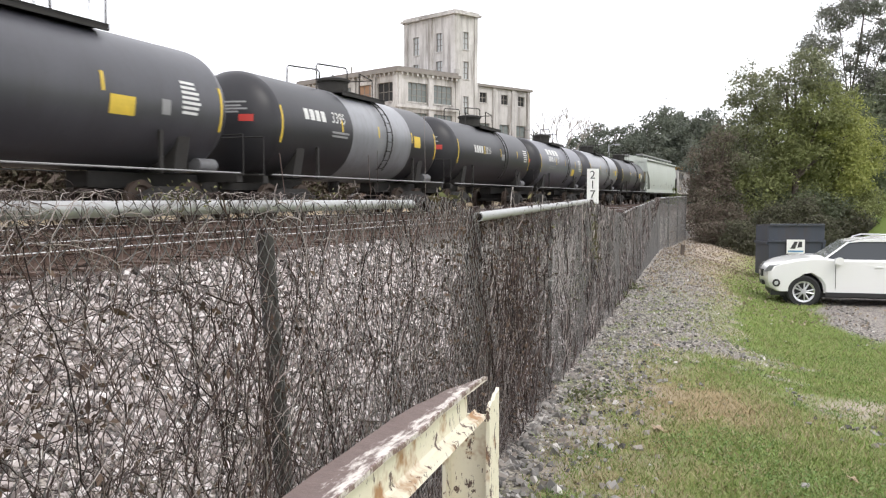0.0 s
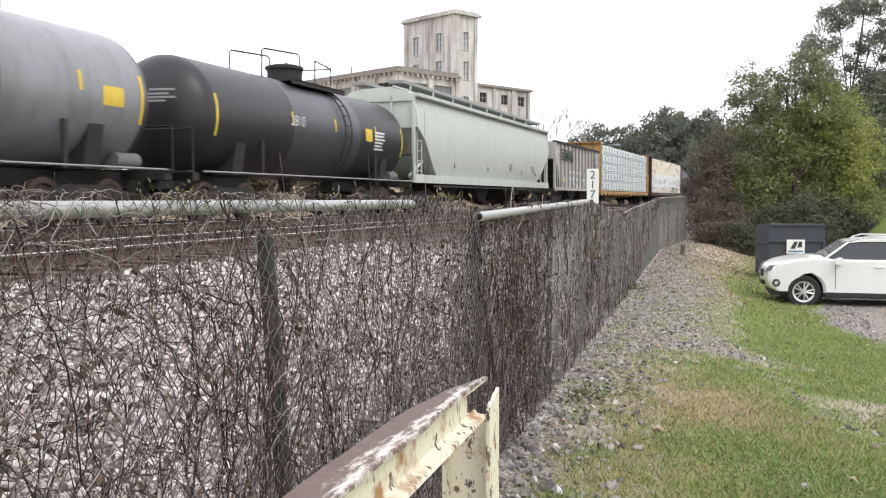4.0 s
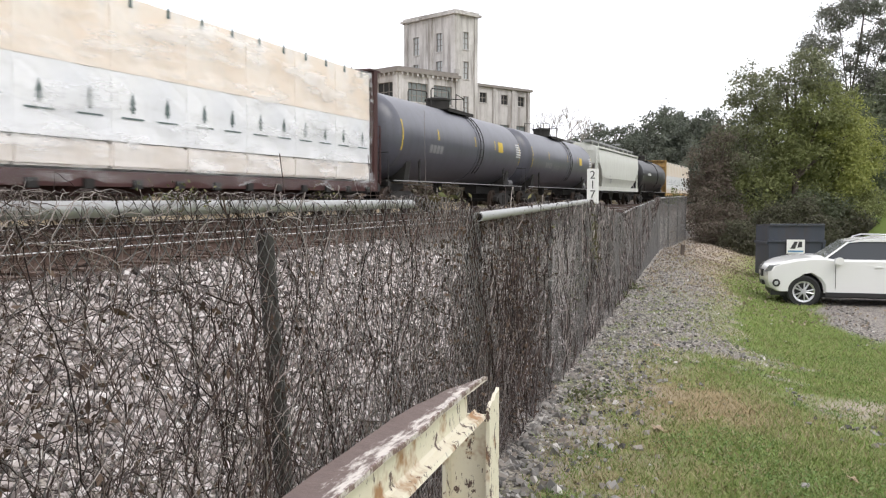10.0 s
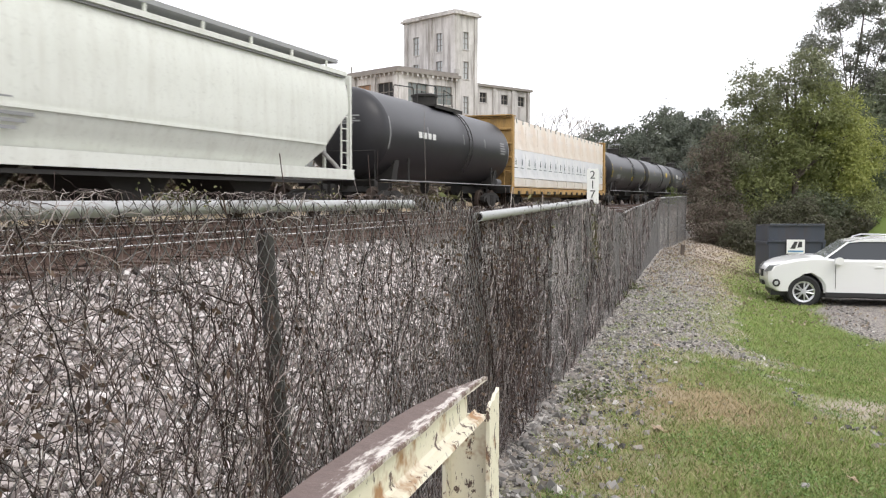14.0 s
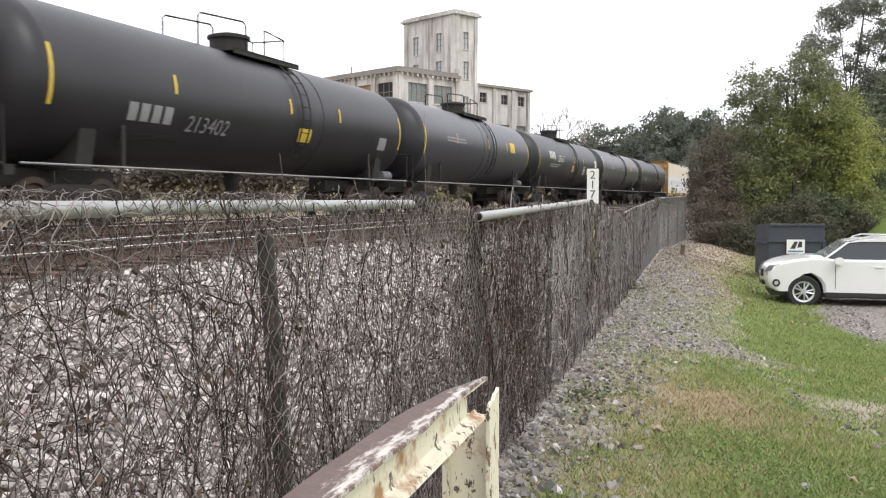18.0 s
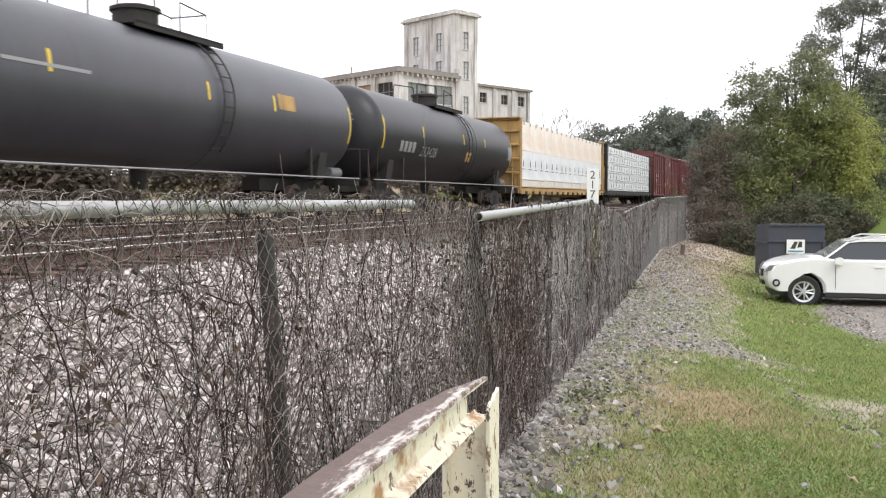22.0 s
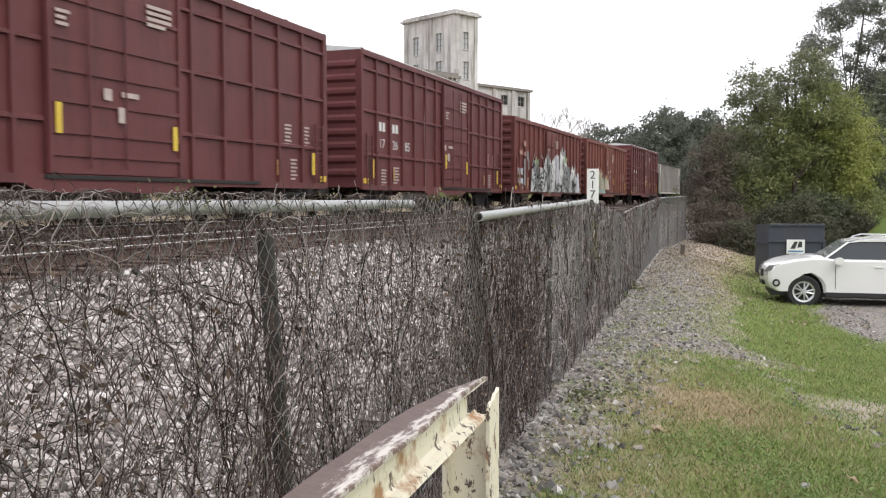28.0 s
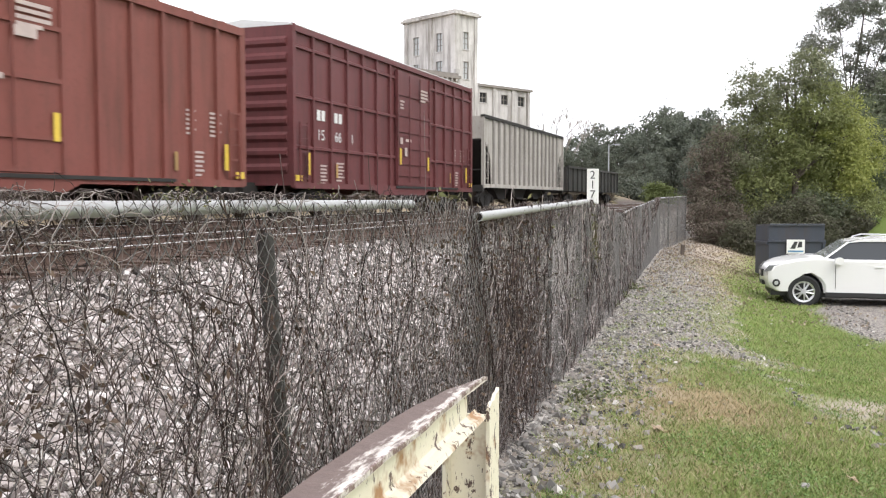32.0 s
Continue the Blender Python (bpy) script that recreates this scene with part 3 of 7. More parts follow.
tank_car(*CARS[2][1:], "black", "black tank car with stencilled white number", r=1.42, cz=2.52, number=("3815", 0.42, -2.0, 2.55, "white_mark"), marks=(("word", -3.5, 0.02, 1.3, 0.22, "white_mark"), ("plate", 0.6, -0.12, 0.5, 0.2, "grey_mark"), ("block", 4.6, 0.3, 0.7, 0.45, "white_mark")), placard="red_mark")
tank_car(*CARS[3][1:], "blue_grey", "dark blue-grey tank car with bold white lettering bars", r=1.42, cz=2.52, number=("61110", 0.5, -2.4, 2.65, "white_mark"), marks=(("word", -3.7, 0.38, 2.9, 0.26, "white_mark"), ("word", -3.6, 0.1, 1.1, 0.22, "white_mark"), ("block", -3.6, -0.1, 1.6, 0.16, "grey_mark"), ("plate", 2.3, -0.4, 0.75, 0.3, "yellow_mark"), ("block", 4.3, 0.3, 0.8, 0.5, "white_mark"), ("block", 3.2, -0.25, 0.7, 0.35, "grey_mark")), placard="red_mark", head="black")
tank_car(*CARS[4][1:], "silver", "silver-grey tank car with dark ends", r=1.42, cz=2.55, head="grey_black", marks=(("plate", 4.0, -0.15, 0.6, 0.26, "yellow_mark"), ("plate", -1.6, -0.06, 1.6, 0.18, "grey_mark")))
tank_car(*CARS[5][1:], "black", "black tank car with a grey crown", r=1.42, cz=2.5, band=(-2.0, 2.2, "grey_black"), number=("2810", 0.4, -2.2, 2.5, "white_mark"), marks=(("plate", 2.6, -0.1, 0.5, 0.28, "yellow_mark"), BLOCK))
for i, dark, num in ((10, "blue_grey", ""), (11, "blue_grey", "209948")):
    tank_car(*CARS[i][1:], dark, "long blue-grey tank car with yellow placard", number=((num, 0.5, -3.2, 2.15, "grey_mark") if num else ""), marks=(("plate", 3.9, -0.05, 0.75, 0.3, "yellow_mark"), ("block", 7.0, 0.25, 0.9, 0.45, "white_mark"), ("word", -4.9, -0.33, 1.5, 0.2, "grey_mark")), rings=(0.9,))
tank_car(*CARS[13][1:], "black", "black tank car with small white stencils", marks=(("word", -4.6, -0.02, 1.9, 0.14, "white_mark"), ("block", 5.8, 0.2, 0.8, 0.4, "grey_mark")), reflect="grey_mark")
tank_car(*CARS[15][1:], "black", "long black tank car with yellow reflectors", number=("213402", 0.55, -4.0, 2.02, "grey_mark"), marks=(("plate", 1.0, -0.45, 0.7, 0.24, "yellow_mark"), ("word", -5.9, -0.43, 1.5, 0.24, "grey_mark"), ("block", -5.9, -0.62, 2.6, 0.16, "under"), ("plate", 6.3, -0.42, 0.6, 0.26, "grey_mark")), rings=(2.4,))
tank_car(*CARS[16][1:], "grey_black", "long faded black tank car with jacket seams", marks=(("plate", 4.0, 0.0, 0.8, 0.3, "yellow_mark"), ("block", -5.0, 0.1, 2.4, 0.16, "grey_mark")), rings=(0.6, -0.2), head="black")
tank_car(*CARS[17][1:], "black", "long glossy black tank car with white number", number=("255563", 0.52, -3.9, 2.72, "white_mark"), marks=(("word", -5.75, 0.05, 1.45, 0.27, "white_mark"), ("block", -5.6, -0.18, 2.6, 0.16, "grey_mark"), ("plate", 0.0, -0.36, 0.62, 0.26, "yellow"), ("plate", 4.6, -0.4, 0.62, 0.26, "yellow_mark"), ("block", 3.4, -0.12, 0.7, 0.4, "white_mark"), ("plate", 7.2, -0.05, 0.5, 0.3, "white_mark")))
tank_car(*CARS[18][1:], "grey_black", "long faded grey-black tank car", marks=(("block", -5.4, 0.05, 2.4, 0.09, "grey_mark"), ("plate", 3.6, 0.05, 0.9, 0.26, "yellow"), ("block", -7.9, 0.5, 0.4, 0.3, "white_mark")), rings=(1.2,), head="black")
tank_car(*CARS[19][1:], "black", "long dull black tank car with faint stencils", number=("213428", 0.55, -4.3, 2.1, "grey_mark"), marks=(("plate", 0.9, -0.45, 0.75, 0.26, "yellow"), ("plate", 7.1, -0.25, 0.6, 0.4, "grey_mark"), ("word", -6.2, -0.38, 1.5, 0.24, "grey_mark")), rings=(2.2,))


# ---- covered hopper cars ----
def loft(stations, closed=True):
    """Rings of equal length joined one after another, with both ends closed."""
    b, n = Build(), len(stations[0])
    vs = [p for ring in stations for p in ring]
    fs = [(i * n + k, i * n + (k + 1) % n, (i + 1) * n + (k + 1) % n, (i + 1) * n + k) for i in range(len(stations) - 1) for k in range(n)]
    fs += [tuple(range(n - 1, -1, -1)), tuple(range((len(stations) - 1) * n, len(stations) * n))]
    return b.add(vs, fs)


def covered_hopper(a, b_, paint_key, label, roof, slope_mat, round_end):
    car, half = start_car("covered_hopper", label, a, b_)
    e = half - (0.35 if round_end else 0.75)

    def ring(y, lift):
        pts = []
        for i in range(13):
            t = i / 12
            z = 1.35 + lift + (roof - 0.35 - 1.35 - lift) * t
            bulge = 1.32 + 0.27 * math.sin(math.pi * min(1, max(0, (z - 1.1) / (roof - 1.0))) ** 0.85)
            if not round_end:
                # the side folds inwards below a long ridge
                bulge = 1.60 - 0.33 * max(0.0, (2.1 - z) / 0.75) - 0.16 * max(0.0, (z - 3.2) / 1.0) ** 2
            pts.append((bulge, z))
        pts += [(1.12, roof - 0.12), (0.5, roof), (-0.5, roof), (-1.12, roof - 0.12)] + [(-x, z) for x, z in reversed(pts)]
        return [(x, y, z) for x, z in pts]
    st = []
    for f, lf in ((0, 1.75), (0.7, 1.3), (1.5, 0.55), (2.2, 0.1), (2.6, 0)):
        st.append(ring(-e + f, lf))
    for y in np.linspace(-e + 4, e - 4, 5):
        st.append(ring(y, 0))
    for f, lf in ((2.6, 0), (2.2, 0.1), (1.5, 0.55), (0.7, 1.3), (0, 1.75)):
        st.append(ring(e - f, lf))
    part("body", loft(st), paint_key, car, smooth=True)
    for sgn in (-1, 1):
        part("roof_eave", Build().box(*sorted((sgn * 1.28, sgn * 1.6)), -e + 0.05, e - 0.05, roof - 0.34, roof - 0.22), paint_key, car, "pale rolled edge of the roof")
        # grey strip that paints the shadow line below the eave
        part("eave_shadow", Build().box(*sorted((sgn * 1.3, sgn * 1.55)), -e + 0.08, e - 0.08, roof - 0.39, roof - 0.342), "grey_mark", car, "painted shadow strip under the roof edge")
        part("side_sill", Build().box(sgn * 1.36, sgn * 1.52, -half + 0.2, half - 0.2, 1.12, 1.42), paint_key, car)
        for sy in (-1, 1):
            part("corner_post", Build().box(sgn * 1.42 - 0.05, sgn * 1.42 + 0.05, sy * (half - 0.3) - 0.06, sy * (half - 0.3) + 0.06, 1.4, roof - 0.25), paint_key, car)
            part("slope_sheet_brace", Build().tube([(sgn * 1.2, sy * (half - 0.4), 1.35), (sgn * 1.2, sy * (half - 2.3), 2.2)], 0.06), slope_mat, car)
    for sy in (-1, 1):
        part("end_platform", Build().box(-1.5, 1.5, sy * (half - 0.1) - 0.5 * (sy > 0), sy * (half - 0.1) + 0.5 * (sy < 0), 1.12, 1.2), slope_mat, car)
        part("end_frame", Build().box(-1.4, 1.4, sy * (half - 0.3) - 0.04, sy * (half - 0.3) + 0.04, roof - 0.5, roof - 0.25).box(-0.6, -0.52, sy * (half - 0.3) - 0.04, sy * (half - 0.3) + 0.04, 1.2, roof - 0.3).box(0.52, 0.6, sy * (half - 0.3) - 0.04, sy * (half - 0.3) + 0.04, 1.2, roof - 0.3), paint_key, car)
        ladder(car, 1.46, sy * (half - 0.75), 1.1, 3.0 if sy > 0 else roof - 0.4, paint_key)
        part("end_slope_sheet", Build().prism([(sy * (half - 0.7), 3.1), (sy * (half - 3.1), 1.35), (sy * (half - 3.1), 1.3), (sy * (half - 0.7), 3.0)], -1.2, 1.2, "x"), slope_mat, car)
    for sgn in (-1, 1):
        part("roof_walkway", Build().box(sgn * 0.75 - 0.3, sgn * 0.75 + 0.3, -half + 0.3, half - 0.3, roof + 0.14, roof + 0.25), "grey_mark", car, "grey grating roof walkway")
        for y in np.linspace(-half + 1.0, half - 1.0, 9):
            part("walkway_support", Build().box(sgn * 0.98, sgn * 1.04, y - 0.03, y + 0.03, roof - 0.1, roof + 0.14), paint_key, car)
    part("hatch_cover", Build().box(-0.38, 0.38, -half + 0.9, half - 0.9, roof, roof + 0.1), paint_key, car)
    for y in (-4.5, 0, 4.5):
        part("outlet_gate", Build().prism([(y - 1.5, 1.36), (y + 1.5, 1.36), (y + 0.45, 0.45), (y - 0.45, 0.45)], -0.8, 0.8, "x"), "under", car)
    part("sill_rail", Build().box(1.38, 1.46, -half + 2.2, half - 2.2, 0.98, 1.06), "under", car)
    running_gear(car, half)
    return car, half


g, gh = covered_hopper(*CARS[6][1:], "pale_green", "pale green-white covered hopper car with curved sides", 4.55, "pale_green", True)
for y, w in ((6.2, 0.5), (2.0, 0.4)):
    bars("stencil", y, 2.2, (w, w * 0.8, w), 0.07, 0.03, "grey_mark", g, 1.585)
patch("door_plate", 8.2, 8.55, 1.55, 1.85, "grey_mark", g, 1.5)
for y in (-6, -1.5, 4.2, 7.0):
    part("rust_streak", Build().box(1.53, 1.535, y, y + 0.12, 1.75, 2.25), "wheel", g, "rust streak on the hopper side")
g, gh = covered_hopper(*CARS[12][1:], "cream", "cream-white covered hopper car with ladders and open end frames", 4.5, "hopper_grey", False)
part("side_ridge", Build().box(1.585, 1.615, -gh + 2.6, gh - 2.2, 2.06, 2.13), "cream", g, "long ridge along the lower side")
bars("stencil", -4.9, 3.0, (0.8, 0.8, 0.7), 0.18, 0.12, "grey_mark", g, 1.592)
bars("stencil", -4.6, 2.0, (0.9, 0.7, 0.5), 0.06, 0.06, "grey_mark", g, 1.57)


# ---- open hopper cars ----
def open_hopper(a, b_, paint_key, label, top=3.88, posts=11):
    car, half = start_car("hopper_car", label, a, b_)
    e = half - 0.3
    prof = [(-e, top), (-e, top - 0.9), (-e + 0.5, top - 1.2), (-e + 1.1, top - 1.75), (-e + 1.35, 1.15), (e - 1.35, 1.15), (e - 1.1, top - 1.75), (e - 0.5, top - 1.2), (e, top - 0.9), (e, top)]
    for sgn in (-1, 1):
        lo, hi = sorted((sgn * 1.42, sgn * 1.46))
        side = part("side_sheet", Build().prism(prof, lo, hi, "x"), paint_key, car)
        lo, hi = sorted((sgn * 1.38, sgn * 1.56))
        part("top_chord", Build().box(lo, hi, -e - 0.05, e + 0.05, top - 0.08, top + 0.06), "under", car)
        part("side_sill", Build().box(lo, hi, -e, e, 1.03, 1.2), "hopper_dirty", car)
        for y in np.linspace(-e + 1.5, e - 1.5, posts):
            part("side_post", Build().box(sgn * 1.5 - 0.042, sgn * 1.5 + 0.042, -0.085, 0.085, 1.2, top - 0.08), "hopper_rib", car, key=("hpost", paint_key, sgn, top), at=pose(0, y, 0))
        for sy in (-1, 1):
            part("corner_post", Build().box(sgn * 1.48 - 0.07, sgn * 1.48 + 0.07, sy * e - 0.07, sy * e + 0.07, 1.0, top - 0.05), paint_key, car)
    for sy in (-1, 1):
        part("end_sheet", Build().box(-1.42, 1.42, sy * e - 0.03, sy * e + 0.03, top - 1.0, top), paint_key, car)
        part("slope_sheet", Build().prism([(sy * e, top - 1.0), (sy * (e - 2.6), 1.1), (sy * (e - 2.6), 1.05), (sy * e, top - 1.08)], -1.4, 1.4, "x"), "under", car)
        part("end_sill", Build().box(-1.5, 1.5, sy * e - 0.12, sy * e + 0.12, 0.85, 1.15), "under", car)
        ladder(car, 1.47, sy * (e - 0.55), 1.0, top - 1.2, paint_key)
        part("end_brace", Build().box(-1.4, 1.4, sy * (e - 0.05) - 0.02, sy * (e - 0.05) + 0.02, 1.8, 1.86), "under", car)
    part("coal_load", Build().box(-1.38, 1.38, -e + 0.4, e - 0.4, top - 1.1, top - 0.95), "under", car)
    for y in (-3.4, 0, 3.4):
        part("outlet_gate", Build().prism([(y - 1.6, 1.2), (y + 1.6, 1.2), (y + 0.5, 0.5), (y - 0.5, 0.5)], -1.0, 1.0, "x"), "under", car)
    running_gear(car, half, 1.9)
    return car, half


h, hh = open_hopper(*CARS[7][1:], "hopper_grey", "grey ribbed open hopper car with spray-painted word")
for i in range(4):
    part("emblem_stripe", Build().prism([(-5.3, 3.5 - i * 0.19), (-3.5 - i * 0.06, 3.5 - i * 0.19), (-3.4 - i * 0.06, 3.41 - i * 0.19), (-5.3, 3.41 - i * 0.19)], 1.565, 1.57, "x"), "black_mark", h, "black stripe of the railway emblem")
part("emblem_block", Build().prism([(-3.55, 2.85), (-3.3, 2.85), (-3.1, 3.1), (-3.0, 2.85), (-2.8, 2.85), (-2.8, 3.5), (-3.05, 3.5), (-3.2, 3.25), (-3.3, 3.5), (-3.55, 3.5)], 1.565, 1.57, "x").prism([(-2.65, 2.85), (-2.1, 2.85), (-2.0, 3.1), (-2.1, 3.3), (-2.35, 3.3), (-2.05, 3.5), (-2.6, 3.5), (-2.7, 3.25), (-2.3, 3.05)], 1.565, 1.57, "x"), "black_mark", h, "dark block of the railway emblem")
pitch = (2 * (hh - 0.3) - 3.0) / 10
for k, ch in enumerate("FRESH"):
    y = -hh + 1.8 + pitch * (2 + k) + (0.1 if ch != "H" else 0.06)
    wide = {"F": 1.16, "R": 1.0, "E": 1.08, "S": 1.1, "H": 0.93}[ch]
    letters("graffiti_outline", ch, 1.42, "black_mark", h, 1.464, y - 0.03, 1.27, wide, "black outline of a spray-painted letter", 0.085)
    letters("graffiti", ch, 1.42, "white_mark", h, 1.470, y, 1.27, wide, "white spray-painted letter", 0.05)
part("spot", Build().turned([(1.565, 0.16), (1.57, 0.16), (1.57, 0)], 16, "x", (0, -4.5, 1.7)), "yellow_mark", h, "round yellow dot")
letters("stencil", "TOP", 0.46, "under", h, 1.57, 4.5, 3.1, 0.95, "black stencilled word")
letters("stencil", "GON", 0.46, "under", h, 1.57, 4.5, 2.68, 0.95, "black stencilled word")
bars("stencil", 3.75, 1.75, (0.5, 0.4, 0.5), 0.1, 0.06, "grey_mark", h, 1.47)
open_hopper(*CARS[27][1:], "hopper_dirty", "dirty beige-grey ribbed hopper car", 4.2, 15)


# ---- centre-beam flat cars with wrapped lumber ----
def pack_build(ly, h, d, bev=0.05):
    bm = bmesh.new()
    bmesh.ops.create_cube(bm, size=1)
    for v in bm.verts:
        v.co = Vector((v.co.x * d, v.co.y * ly, v.co.z * h))
    bmesh.ops.bevel(bm, geom=bm.edges[:], offset=bev, segments=2, affect="EDGES")
    bmesh.ops.subdivide_edges(bm, edges=[e for e in bm.edges if e.calc_length() > 0.3], cuts=3, use_grid_fill=True)
    for v in bm.verts:
        v.co += Vector((1, 0.3, 0.6)) * 0.022 * noise.noise(v.co * 2.3 + Vector((ly, h, 3)))
    b = Build()
    bm.verts.index_update()
    b.v = [tuple(v.co) for v in bm.verts]
    b.f = [tuple(v.index for v in f.verts) for f in bm.faces]
    bm.free()
    return b


def wrap_material(name, colour, edge, drape=1.0):
    """Plastic sheeting: broad stains, soft folds that hang down, a few creases, a dull sheen."""
    m = Mat(name)
    fold = m.noise(0.5, 3, 0.55, (1, 0.8, 1.2))
    hang = m.noise(1.3, 3, 0.5, (1, 1.0, 0.35))
    crease = m.noise(2.6, 2, 0.5, (1, 0.55, 1.0))
    film = m.noise(0.7, 3, 0.5, (1, 1.5, 0.4))
    col = m.mix(m.ramp(fold, 0.38, 0.66), edge, colour)
    col = m.mix(m.ramp(film, 0.57, 0.68, b=(0.7, 0.7, 0.7)), col, (0.88, 0.87, 0.86))
    col = m.mix(m.ramp(crease, 0.60, 0.66, b=(0.14, 0.14, 0.14)), col, (0.5, 0.5, 0.51))
    bumps = m.mix(0.35, m.mix(1.0, hang, (drape, drape, drape), "MULTIPLY"), crease)
    return m.done(col, 0.3, bump=bumps, depth=0.3, strength=0.3)


M["wrap_white"] = wrap_material("white_plastic_wrap", (0.88, 0.88, 0.88), (0.76, 0.77, 0.79))
M["wrap_blue"] = wrap_material("bluish_white_plastic_wrap", (0.86, 0.88, 0.89), (0.70, 0.75, 0.79), 0.4)
M["wrap_tan"] = wrap_material("tan_stained_plastic_wrap", (0.89, 0.81, 0.72), (0.82, 0.69, 0.56))
M["wrap_pink"] = wrap_material("pinkish_white_plastic_wrap", (0.84, 0.79, 0.74), (0.74, 0.67, 0.60))


def film_material():
    """Loose clear plastic film: mostly see-through, milky in streaks, glossy."""
    mat = bpy.data.materials.new("loose_clear_film")
    mat.use_nodes = True
    nt = mat.node_tree
    out = nt.nodes["Material Output"]
    base = nt.nodes["Principled BSDF"]
    base.inputs["Base Color"].default_value = (0.9, 0.9, 0.9, 1)
    base.inputs["Roughness"].default_value = 0.22
    co = nt.nodes.new("ShaderNodeTexCoord")
    mp = nt.nodes.new("ShaderNodeMapping")
    mp.inputs["Scale"].default_value = (1.0, 0.3, 1.3)
    mp.inputs["Rotation"].default_value = (0.35, 0, 0)
    nz = nt.nodes.new("ShaderNodeTexNoise")
    nz.inputs["Scale"].default_value = 1.6
    nz.inputs["Detail"].default_value = 5
    nz.inputs["Roughness"].default_value = 0.6
    ramp = nt.nodes.new("ShaderNodeMapRange")
    ramp.inputs["From Min"].default_value = 0.5
    ramp.inputs["From Max"].default_value = 0.64
    ramp.inputs["To Min"].default_value = 0.06
    ramp.inputs["To Max"].default_value = 0.45
    clear = nt.nodes.new("ShaderNodeBsdfTransparent")
    mixer = nt.nodes.new("ShaderNodeMixShader")
    nt.links.new(co.outputs["Object"], mp.inputs["Vector"])
    nt.links.new(mp.outputs["Vector"], nz.inputs["Vector"])
    nt.links.new(nz.outputs["Fac"], ramp.inputs["Value"])
    nt.links.new(ramp.outputs["Result"], mixer.inputs["Fac"])
    nt.links.new(clear.outputs["BSDF"], mixer.inputs[1])
    nt.links.new(base.outputs["BSDF"], mixer.inputs[2])
    nt.links.new(mixer.outputs["Shader"], out.inputs["Surface"])
    return mat


M["loose_film"] = film_material()


def loose_film(car, y0, y1):
    """Torn wrap film that hangs in slanting folds over the stack, with a wavy hem and a billow on top."""
    b = Build()
    ny, nz = 150, 26
    rng = random.Random(9)
    waves = [(rng.uniform(1.2, 5.0), rng.uniform(-2.4, 2.4), rng.uniform(0, 6.28), rng.uniform(0.012, 0.026)) for k in range(9)]
    pts, quads = [], []
    for i in range(ny + 1):
        y = y0 + (y1 - y0) * i / ny
        hem = 0.86 + 0.05 * math.sin(y * 2.1) + 0.04 * math.sin(y * 5.3 + 1)
        swell = math.exp(-((y - y0 - 0.60 * (y1 - y0)) / 1.7) ** 2)
        lip = 4.54 + 0.34 * swell * (0.8 + 0.2 * math.sin(y * 6))
        for j in range(nz + 1):
            f = j / nz
            z = hem + (lip - hem) * f
            d = sum(a * (1 - abs(math.sin(0.5 * (ky * y + kz * z + p)))) for ky, kz, p, a in waves)
            pts.append((1.405 + d - 0.25 * swell * max(0.0, f - 0.88) / 0.12 + 0.05 * swell * f + 0.14 * max(0.0, min(1.0, (1.45 - z) / 0.3)), y, z))
    for i in range(ny):
        for j in range(nz):
            a = i * (nz + 1) + j
            quads.append((a, a + nz + 1, a + nz + 2, a + 1))
    b.add(pts, quads)
    part("loose_film", b, "loose_film", car, "loose clear plastic film hanging in folds", smooth=True)


M["print_ink"] = plain("faded_dark_print", (0.065, 0.105, 0.10), 0.7, 0, 0.6, 9)


def print_build():
    """A small fir-tree emblem over a plain bar."""
    b = Build()
    b.prism([(-0.03, 0.0), (0.05, 0.0), (0.03, 0.06), (0.1, 0.07), (0.05, 0.18), (0.08, 0.19), (0.04, 0.31), (0.01, 0.42), (-0.03, 0.31), (-0.08, 0.16), (-0.05, 0.15), (-0.1, 0.06), (-0.03, 0.06)], 0, 0.004, "x")
    b.box(0, 0.004, -0.34, 0.36, -0.125, -0.09)
    return b


